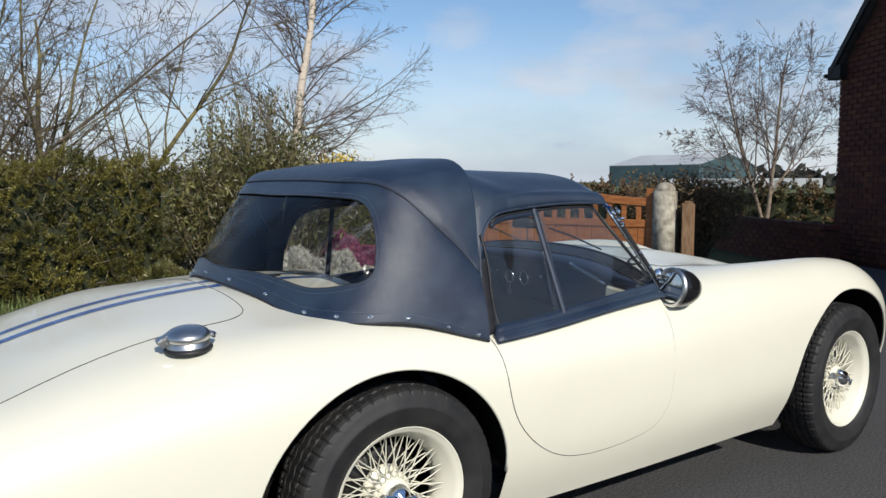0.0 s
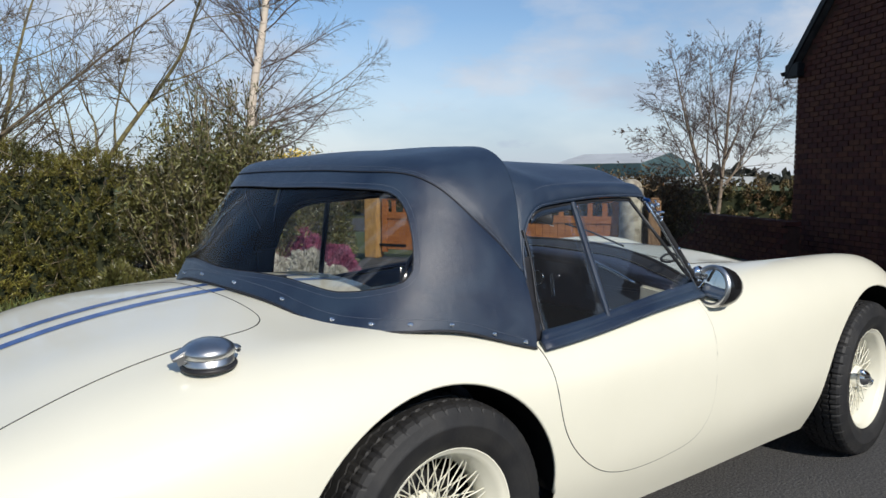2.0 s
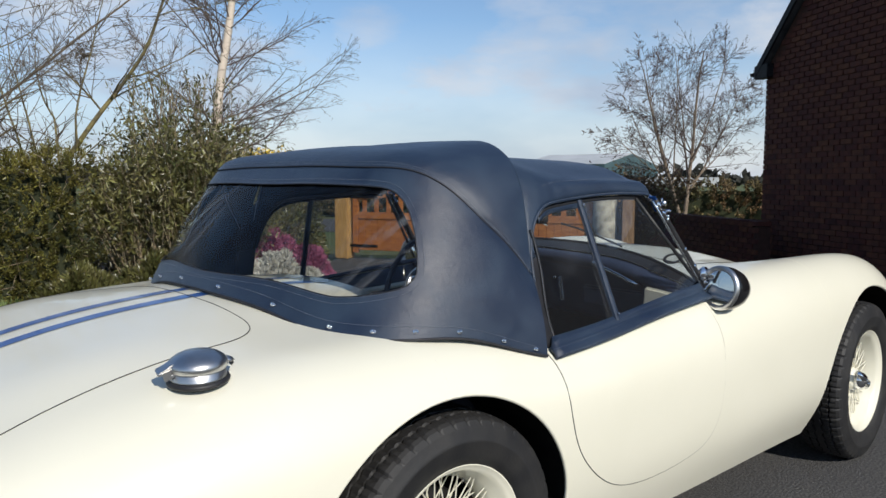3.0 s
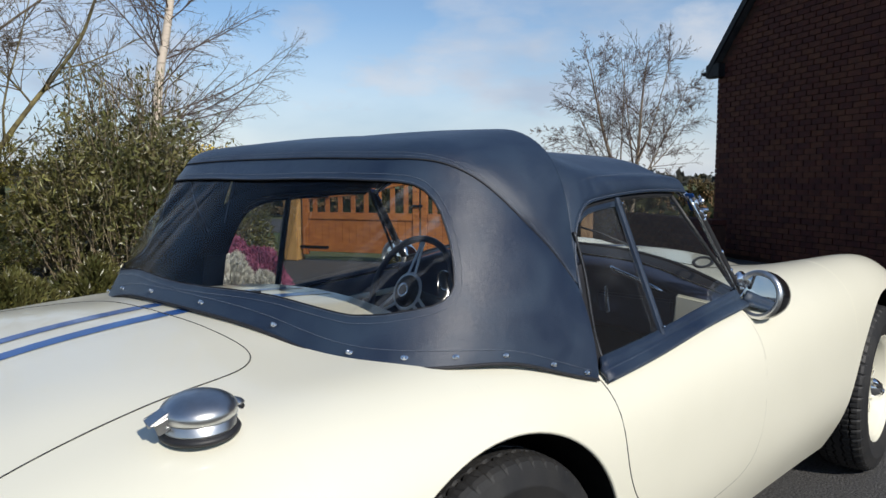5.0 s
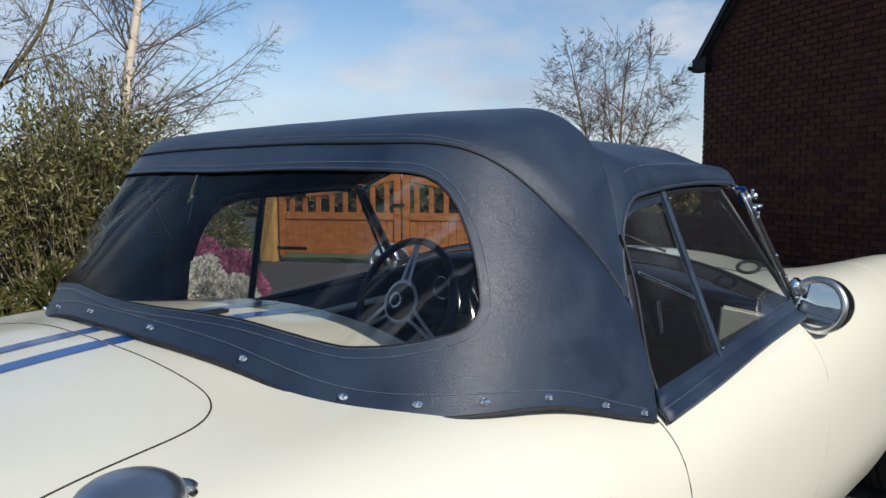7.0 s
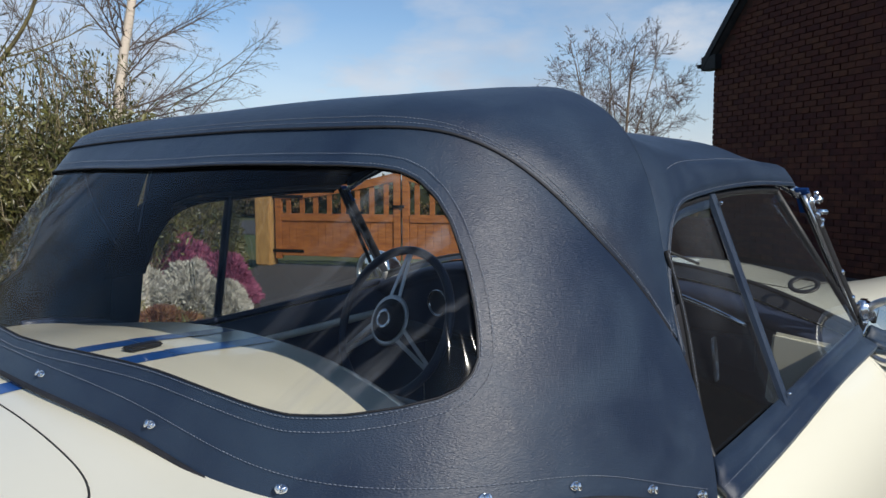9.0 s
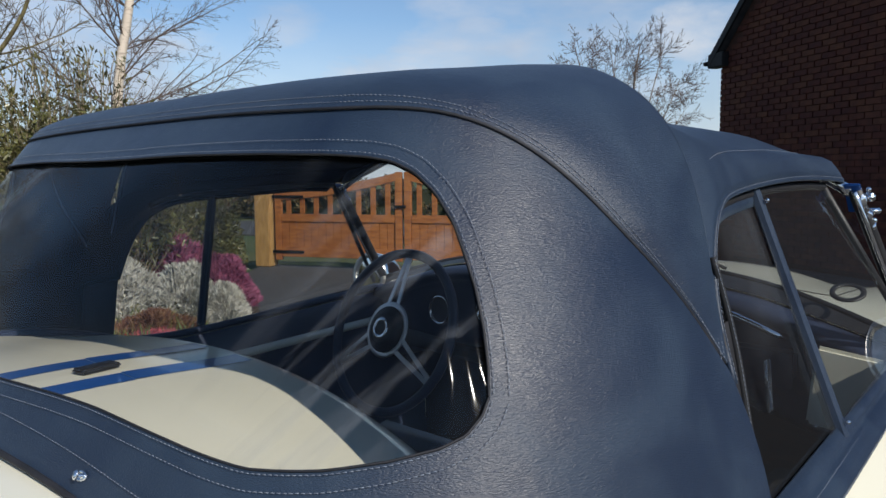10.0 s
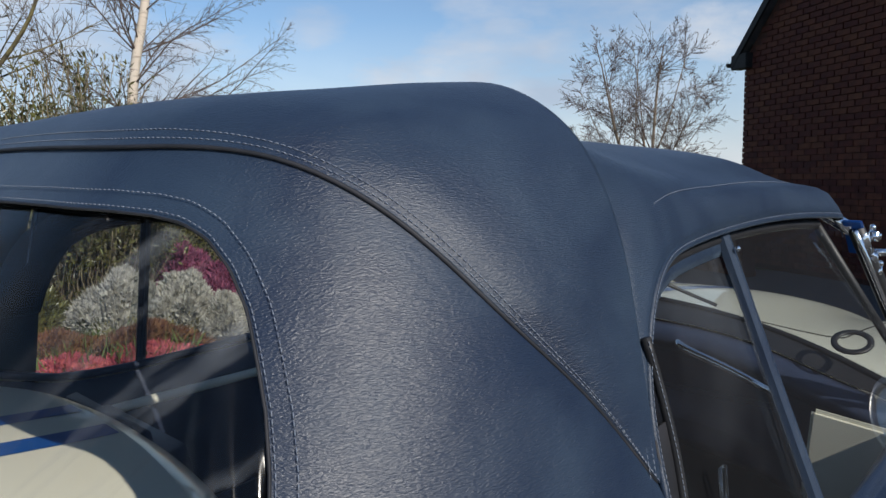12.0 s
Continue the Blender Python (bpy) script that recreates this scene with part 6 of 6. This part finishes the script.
# ---------------------------------------------------------------- side screens
for s in (-1, 1):
    flip_s = np.array([1, s, 1])
    low = curve_pts([(0.356, 0.792, 0.717), (0.610, 0.777, 0.735), (0.859, 0.764, 0.763), (1.135, 0.756, 0.789)], 24) * flip_s
    fold = curve_pts([(0.356, 0.777, 0.738), (0.598, 0.760, 0.755), (0.850, 0.746, 0.781), (1.130, 0.735, 0.806)], 24) * flip_s
    upper = curve_pts([(0.378, 0.756, 0.763), (0.597, 0.742, 0.776), (0.836, 0.738, 0.808), (1.110, 0.727, 0.836)], 24) * flip_s
    if s > 0:
        upper = low + np.array([0, -0.012, 0.010])
        fold = 0.5 * (low + upper)
    topc = tuck(curve_pts((EDGE + np.array([0.008, -0.014, -0.012]))[::4] * flip_s, 24))
    TF = topc[-1]
    CF = upper[-1] + np.array([-0.012, 0, 0.010])
    g = np.array([low, low + np.array([0, s * 0.001, 0.006]), 0.5 * (low + fold) + np.array([0, s * 0.003, 0.002]), fold, fold + np.array([0, -s * 0.004, 0.0015]), 0.5 * (fold + upper) + np.array([0, s * 0.002, 0]), upper])
    screen = part_mesh("side_screen", mesh_from("side_screen", g.reshape(-1, 3), grid_faces(*g.shape[:2], s > 0), VINYL), car, "navy-framed sliding side screen")
    solid(screen, 0.008, 0.0)
    stitches(fold + np.array([0, s * 0.0055, 0.0005]), screen)
    stitches(low + np.array([0, s * 0.0060, 0.0075]), screen)
    # rear and front panes, meeting behind the upright bar
    xbar = 0.640 if s < 0 else 0.525
    up_i = np.array([np.interp(xbar - 0.012, topc[:, 0], topc[:, i]) for i in range(3)])
    lo_i = np.array([np.interp(xbar + 0.020, upper[:, 0], upper[:, i]) for i in range(3)])
    def pane(x0, x1, off):
        ts = np.linspace(0, 1, 16)
        rows_ = []
        for t in ts:
            xt = x0 + (x1 - x0) * t
            hi_x = min(xt, TF[0])
            hi = np.array([np.interp(hi_x, topc[:, 0], topc[:, i]) for i in range(3)])
            if xt > TF[0]:
                k = (xt - TF[0]) / (1.085 - TF[0])
                hi = TF * (1 - k) + CF * k
            lo = np.array([np.interp(xt, upper[:, 0], upper[:, i]) for i in range(3)])
            lo = lo if xt < 1.08 else hi - np.array([0, 0, 0.002])
            rows_.append([lo * (1 - q) + hi * q + np.array([0, s * off, 0]) for q in np.linspace(0, 1, 8)])
        return np.array(rows_)
    for x0, x1, off in ((0.372 if s < 0 else 0.30, xbar + 0.03, -0.003), (xbar - 0.02, 1.083, 0.004)):
        g = pane(x0, x1, off)
        pn = part_mesh("pane", mesh_from("pane", g.reshape(-1, 3), grid_faces(*g.shape[:2], s > 0), PANE), screen, "clear sliding pane")
        pn.visible_shadow = False
    run = up_i - lo_i
    bm = bmesh.new()
    prev = None
    for t in np.linspace(-0.03, 1.02, 8):
        p = lo_i + run * t
        ring_ = [bm.verts.new(p + np.array([dx, s * dy, 0])) for dx, dy in ((-0.011, 0.002), (-0.009, 0.010), (0.0, 0.0125), (0.009, 0.010), (0.011, 0.002), (0.0, -0.004))]
        if prev:
            for q in range(6):
                bm.faces.new((prev[q], ring_[q], ring_[(q + 1) % 6], prev[(q + 1) % 6]))
        else:
            bm.faces.new(ring_)
        prev = ring_
    bm.faces.new(prev)
    bar = part("upright_bar", bm, VINYL, screen, "navy-covered upright bar")
    tube_part("bar_edge", [lo_i + run * t + np.array([0.0125, s * 0.006, 0]) for t in np.linspace(0, 1, 8)], 0.0018, BLACK, screen, "", 5)
    rear_line = curve_pts([(0.366, 0.690, 1.035), (0.379, 0.715, 0.930), (0.381, 0.735, 0.828), (0.389, 0.750, 0.768), (0.384, 0.764, 0.748)], 24) * flip_s + np.array([0.0 if s < 0 else -0.075, 0, 0])
    if s < 0:
        tube_part("rear_frame", rear_line, 0.0045, BLACK, screen, "", 8)
        stitches(rear_line + np.array([-0.003, s * 0.004, 0]), screen)
    tube_part("top_frame", [tuple(p) for p in topc[7:]], 0.007, BLACK, screen, "", 8)
    tube_part("front_frame", [tuple(TF), tuple(CF)], 0.006, BLACK, screen, "", 8)
    if s < 0:
        band_t = np.array([p for p in topc if 0.41 < p[0] < xbar + 0.005])
        g = np.array([band_t + np.array([0, s * 0.002, 0.006]), band_t + np.array([0, s * 0.005, -0.009]), band_t + np.array([0, s * 0.004, -0.018])])
    else:
        centre = np.array([0.66, 0.69, 0.92])
        g = np.array([topc + (centre - topc) * k for k in (-0.18, 0.0, 0.05, 0.09)])
    solid(part_mesh("header_band", mesh_from("header_band", g.reshape(-1, 3), grid_faces(*g.shape[:2]), VINYL if s < 0 else WELL), screen, "navy vinyl band over the pane" if s < 0 else "black lining band over the pane"), 0.003, 0.0)
    fl_a = curve_pts([(0.344, 0.714, 0.955), (0.340, 0.735, 0.880), (0.337, 0.755, 0.805), (0.338, 0.772, 0.738)], 16) * flip_s
    fl_b = curve_pts([(0.374, 0.706, 0.965), (0.380, 0.722, 0.885), (0.383, 0.737, 0.812), (0.386, 0.756, 0.742)], 16) * flip_s
    if s < 0:
        g = np.array([fl_a, 0.5 * (fl_a + fl_b) + np.array([0, -s * 0.006, 0]), fl_b])
        solid(part_mesh("weather_flap", mesh_from("weather_flap", g.reshape(-1, 3), grid_faces(*g.shape[:2]), PIPING), soft_top, "dark weather flap"), 0.003, 0.0)
    else:
        fl_a = curve_pts([(0.245, 0.70, 1.000), (0.240, 0.735, 0.900), (0.240, 0.755, 0.805), (0.240, 0.775, 0.735)], 16)
        fl_b = curve_pts([(0.318, 0.69, 1.000), (0.312, 0.722, 0.900), (0.310, 0.740, 0.812), (0.308, 0.760, 0.735)], 16)
        g = np.array([fl_a, 0.5 * (fl_a + fl_b) + np.array([0, 0.004, 0]), fl_b])
        solid(part_mesh("weather_flap", mesh_from("weather_flap", g.reshape(-1, 3), grid_faces(*g.shape[:2]), PIPING), soft_top, "dark weather flap"), 0.003, 0.0)
    # finger pull and screws
    fp = np.array([0.440, s * 0.720, 0.880])
    tube_part("finger_pull", [fp + np.array(q) for q in ((0, s * 0.004, 0.03), (0.008, s * 0.004, 0.031), (0.016, s * 0.007, -0.03), (0.006, s * 0.007, -0.031))], 0.0022, PANE, screen, "clear finger pull", 5, True)
    for t in (0.03, 0.97):
        p = lo_i + (up_i - lo_i) * t + np.array([0, s * 0.018, 0])
        bm = bmesh.new()
        bmesh.ops.create_uvsphere(bm, u_segments=8, v_segments=6, radius=0.0035, matrix=pose(*p))
        part("screw", bm, CHROME, screen, "", True)

# ---------------------------------------------------------------- wing mirror
def wing_mirror(s):
    aim = Vector((-0.95, -s * 0.07, 0.11)).normalized()
    at = Vector((1.142, s * 0.783, 0.824))
    mv, mf = lathe([(0.058, -0.004), (0.066, -0.006), (0.069, 0.000), (0.070, 0.020), (0.068, 0.042), (0.061, 0.070), (0.048, 0.096), (0.030, 0.116), (0.012, 0.126), (0.0001, 0.128)], 48)
    mirror = part_mesh("wing_mirror", mesh_from("mirror_shell", mv, mf, GLOSSBLACK if s < 0 else CHROME), car, "round wing mirror with bullet shell and chrome rim")
    mirror.matrix_basis = look(tuple(at), tuple(at + aim))
    mv, mf = lathe([(0.0001, -0.006), (0.03, -0.0055), (0.056, -0.004)], 40)
    part_mesh("mirror_glass", mesh_from("mirror_glass", mv, mf, MIRROR), mirror)
    mv, mf = lathe([(0.0545, -0.005), (0.0565, -0.011), (0.0620, -0.0140), (0.0690, -0.0110), (0.0712, -0.002)], 48)
    part_mesh("bezel", mesh_from("bezel", mv, mf, BRUSHED), mirror, "chrome bezel ring")
    tube_part("stalk", [(1.205, s * 0.765, 0.752), (1.205, s * 0.778, 0.775), (1.196, s * 0.796, 0.800)], 0.009, CHROME, car, "chrome mirror stalk", 10)
    bm = bmesh.new()
    add_box(bm, (0.075, 0.030, 0.008), (1.205, s * 0.768, 0.752), (s * 62, 0, 0), bevel=0.003)
    part("mirror_foot", bm, BLACK, car, "", True)


wing_mirror(-1)
wing_mirror(1)

# ---------------------------------------------------------------- cockpit
part("bulkhead", box((0.02, 0.91, 0.50), (0.10, 0, 0.50), bevel=0.004), CARPET, car, "dark carpeted rear bulkhead")
part("cockpit_floor", box((0.90, 1.40, 0.02), (0.87, 0, 0.252), bevel=0.004), CARPET, car)
part("tunnel", box((1.1, 0.22, 0.22), (0.72, 0, 0.34), bevel=0.05), CARPET, car, "dark transmission tunnel", True)
part("firewall", box((0.02, 1.42, 0.52), (1.32, 0, 0.50), bevel=0.004), BLACK, car)
for s in (-1, 1):
    g = []
    for x in np.linspace(-0.01, 1.30, 30):
        y = inner_edge(min(max(x, -0.01), 1.13)) - 0.012
        zt = top_at(x, y + 0.012) - 0.01
        over = (arch_edge(x) or 0.0) + 0.02
        g.append([(x, s * (y + 0.004), zt), (x, s * (y - 0.006), max(zt - 0.02, over)), (x, s * min(y - 0.01, 0.70), min(zt - 0.02, max(0.60, over))), (x, s * 0.70, min(zt - 0.02, max(0.42, over))), (x, s * 0.69, min(zt - 0.02, max(0.22, over)))])
    g = np.array(g)
    trim = part_mesh("door_trim", mesh_from("door_trim", g.reshape(-1, 3), grid_faces(*g.shape[:2], s < 0), LEATHER), car, "dark blue leathercloth door trim")
    # padded cockpit rail
    tube_part("cockpit_rail", [(x, s * (inner_edge(x) - 0.006), top_at(x, inner_edge(x)) + 0.002) for x in np.linspace(0.0, 1.12, 30)], 0.009, LEATHER, car, "", 8)
    tube_part("door_capping", [(x, s * 0.690, 0.655 + 0.06 * (x - 0.35)) for x in np.linspace(0.30, 1.08, 20)], 0.012, PAINT, car, "cream painted door capping", 8)
# dashboard under a rolled cowl
dash_rows = []
for y in np.linspace(-0.70, 0.70, 41):
    top = top_at(1.141, y)
    k = (abs(y) / 0.70)
    dash_rows.append([(1.145, y, top - 0.004), (1.10, y, top - 0.006), (1.085, y, top - 0.016), (1.082, y, top - 0.03), (1.10, y, top - 0.045), (1.115, y, top - 0.06), (1.105, y, top - 0.20), (1.14, y, top - 0.235), (1.25, y, top - 0.24)])
g = np.array(dash_rows)
dash = part_mesh("dashboard", mesh_from("dashboard", g.reshape(-1, 3), grid_faces(*g.shape[:2]), LEATHER), car, "dark blue padded dashboard")
gauge_v, gauge_f = lathe([(0.0001, 0.004), (0.036, 0.004)], 28)
GFACE = mesh_from("dial", gauge_v, gauge_f, BLACK)
gauge_v, gauge_f = lathe([(0.035, 0.004), (0.037, 0.010), (0.042, 0.009), (0.043, 0.0)], 28)
GRING = mesh_from("dial_ring", gauge_v, gauge_f, CHROME)
for y, k in ((0.44, 1.0), (0.26, 1.0), (0.08, 0.7), (-0.02, 0.7)):
    z = top_at(1.141, y) - 0.125
    d = part_mesh("dial", GFACE, dash, "black dial")
    d.matrix_basis = pose(1.108, y, z, 0, -90, 0) @ Matrix.Diagonal((k, k, 1, 1))
    part_mesh("dial_ring", GRING, d)
# passenger grab handle
tube_part("grab_handle", curve_pts([(1.105, -0.335, 0.868), (1.072, -0.340, 0.872), (1.060, -0.365, 0.866), (1.064, -0.430, 0.846), (1.074, -0.490, 0.822), (1.086, -0.510, 0.812), (1.112, -0.512, 0.810)], 40), 0.0075, CHROME, dash, "chrome passenger grab handle", 10)
part("dash_end", box((0.014, 0.115, 0.150), (1.008, -0.652, 0.742), (6, -4, 2), 0.006), PAINT, dash, "cream painted dash end")
# glovebox lid
part("glovebox", box((0.012, 0.27, 0.10), (1.112, -0.40, 0.735), (0, -4, 0), 0.008), LEATHER, dash)
for y in (-0.14, 0.16, 0.20):
    bm = bmesh.new()
    bmesh.ops.create_uvsphere(bm, u_segments=10, v_segments=8, radius=0.008, matrix=pose(1.096, y, 0.80))
    part("knob", bm, CHROME, dash, "", True)
# windscreen sticker holder
rv, rf = lathe([(0.022, 0.0), (0.032, 0.0), (0.032, 0.003), (0.022, 0.003)], 24, closed=True)
ob = part_mesh("disc_holder", mesh_from("disc_holder", rv, rf, BLACK), windscreen, "round black licence disc holder")
ob.matrix_basis = look((1.141, -0.612, 0.906), (1.141 - 0.45, -0.70, 1.80))
# rear-view mirror
part("interior_mirror", box((0.012, 0.15, 0.05), (1.12, 0.0, 1.02), (0, 8, 6), 0.006), BLACK, windscreen, "small dark rear-view mirror", True)
tube_part("mirror_stem", [(1.205, 0, 0.985), (1.125, 0, 1.015)], 0.004, CHROME, windscreen)

# seats
def seat(y):
    s = part("seat", box((0.44, 0.44, 0.13), (0.62, y, 0.32), (0, -6, 0), 0.05), LEATHER, car, "dark blue leather bucket seat", True)
    part("backrest", box((0.12, 0.44, 0.46), (0.365, y, 0.53), (0, -14, 0), 0.05), LEATHER, s, "", True)
    for k in (-1, 1):
        part("bolster", box((0.40, 0.07, 0.16), (0.60, y + k * 0.205, 0.36), (0, -6, 0), 0.03), LEATHER, s, "", True)


seat(-0.37)
seat(0.37)

# steering wheel, left-hand drive
SWC = Vector((0.86, 0.378, 0.738))
sw_m = look(tuple(SWC), tuple(SWC + Vector((-1.0, 0, 0.36))))
ring = [(0.206 * math.cos(a), 0.206 * math.sin(a), 0) for a in np.linspace(0, 2 * math.pi, 72, endpoint=False)]
tv, tf = tube(ring, 0.0125, 10, True)
steering = part_mesh("steering_wheel", mesh_from("steering_rim", tv, tf, LEATHER), car, "leather-rimmed three-spoke steering wheel")
steering.matrix_basis = sw_m
for a in (90, 212, 328):
    c, s_ = math.cos(radians(a)), math.sin(radians(a))
    bm = bmesh.new()
    # two rails that meet at the rim, with a long slot between them
    for rail in (-1, 1):
        vr = []
        for k in range(9):
            r = 0.036 + (0.200 - 0.036) * k / 8
            mid_ = rail * (0.0215 - 0.0165 * (k / 8) ** 0.8)
            z = 0.020 * (1 - k / 8)
            vr.append([bm.verts.new((c * r - s_ * (mid_ + q * 0.0058), s_ * r + c * (mid_ + q * 0.0058), -z + e)) for q, e in ((-1, -0.0015), (1, -0.0015), (1, 0.0015), (-1, 0.0015))])
        for k in range(8):
            for q in range(4):
                bm.faces.new((vr[k][q], vr[k][(q + 1) % 4], vr[k + 1][(q + 1) % 4], vr[k + 1][q]))
    part("spoke", bm, BRUSHED, steering, "polished slotted steering wheel spoke")
hv, hf = lathe([(0.0001, -0.040), (0.034, -0.040), (0.042, -0.036), (0.045, -0.026), (0.060, -0.022), (0.056, -0.010), (0.03, 0.03)], 36)
part_mesh("boss", mesh_from("boss", hv, hf, BLACK), steering)
hv, hf = lathe([(0.040, -0.018), (0.070, -0.018), (0.073, -0.0165), (0.070, -0.015), (0.040, -0.015)], 36, closed=True)
part_mesh("spoke_plate", mesh_from("spoke_plate", hv, hf, BRUSHED), steering, "polished aluminium centre plate")
hv, hf = lathe([(0.018, -0.0405), (0.0225, -0.0425), (0.027, -0.0405)], 32)
part_mesh("horn_ring", mesh_from("horn_ring", hv, hf, CHROME), steering)
col0 = SWC + Vector((0.02, 0, -0.01))
tube_part("steering_column", [tuple(col0), tuple(col0 + Vector((0.34, 0, -0.12)))], 0.022, BLACK, car, "", 10)
tube_part("gear_lever", [(0.86, 0.0, 0.44), (0.84, 0.0, 0.60), (0.835, 0.0, 0.62)], 0.007, CHROME, car, "chrome gear lever", 8)
bm = bmesh.new()
bmesh.ops.create_uvsphere(bm, u_segments=14, v_segments=10, radius=0.022, matrix=pose(0.833, 0, 0.635))
part("gear_knob", bm, BLACK, car, "black gear knob", True)


# ---------------------------------------------------------------- bricks, laid last
def brick_mesh(l, h, d):
    bm = bmesh.new()
    add_box(bm, (d, l, h), bevel=0.003)
    me = bpy.data.meshes.new("brick")
    bm.to_mesh(me)
    bm.free()
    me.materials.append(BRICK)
    return me


BL, BH, JOINT = 0.215, 0.065, 0.010
FULL_BRICK, HALF_BRICK = brick_mesh(BL, BH, 0.03), brick_mesh(0.1025, BH, 0.03)
near, rest = [], []
row = 0
z = 0.10
rr = random.Random(4)
while z < EAVE + HALF * SLOPE:
    y = WY - (BL / 2 if row % 2 == 0 else 0.1025 / 2)
    first = True
    end = WY - 2 * HALF
    while y - BL / 2 > end:
        half_b = first and row % 2 == 1
        limit = EAVE + min(WY - (y + BL / 2), (y - BL / 2) - end) * SLOPE - BH / 2
        if z < limit:
            (near if (WY - y < 2.6 and 1.6 < z < 3.9) else rest).append((y, z, half_b))
        step = (0.1025 / 2 + JOINT + BL / 2) if half_b else BL + JOINT
        y -= step
        first = False
    z += BH + JOINT
    row += 1
near.sort(key=lambda q: (WY - q[0]) + 0.3 * abs(q[1] - 2.4))
for y, z, half_b in near[:300]:
    ob = part_mesh("brick", HALF_BRICK if half_b else FULL_BRICK, wall)
    ob.location = (WX - 0.008 + rr.uniform(-0.002, 0.002), y, z)
verts, faces = [], []
cube = [(-1, -1, -1), (1, -1, -1), (1, 1, -1), (-1, 1, -1), (-1, -1, 1), (1, -1, 1), (1, 1, 1), (-1, 1, 1)]
cubef = [(0, 3, 2, 1), (4, 5, 6, 7), (0, 1, 5, 4), (1, 2, 6, 5), (2, 3, 7, 6), (3, 0, 4, 7)]
for y, z, half_b in near[300:] + rest:
    o = len(verts)
    l = 0.1025 if half_b else BL
    dx = WX - 0.008 + rr.uniform(-0.002, 0.002)
    verts += [(dx + a * 0.015, y + b * l / 2, z + c * BH / 2) for a, b, c in cube]
    faces += [tuple(i + o for i in q) for q in cubef]
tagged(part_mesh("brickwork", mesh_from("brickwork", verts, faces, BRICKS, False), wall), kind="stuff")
# garden wall: courses that step down at the free end
z, row = 0.0425, 0
while z < 0.60:
    course_end = 3.62 if z > 0.47 else (3.84 if z > 0.32 else 4.08)
    y = 0.0 + (BL / 2 if row % 2 == 0 else BL)
    while y < course_end:
        ob = part_mesh("brick", FULL_BRICK, gw)
        ob.location = (GWX - 0.098, y, z)
        ob2 = part_mesh("brick", FULL_BRICK, gw)
        ob2.location = (GWX + 0.098, y, z)
        if y > 3.46:
            ob.scale = ob2.scale = (4.0, 1, 1)
            ob.location.x = ob2.location.x = GWX - 0.05
            ob2.location.x = GWX + 0.055
        y += BL + JOINT
    z += BH + JOINT
    row += 1
for k in range(16):
    ob = part_mesh("coping_brick", FULL_BRICK, gw)
    ob.matrix_basis = pose(GWX, 0.12 + 0.222 * k, 0.585 + 0.006 * (k % 2), 0, 0, 0) @ Matrix.Diagonal((7.5, 1, 1, 1))
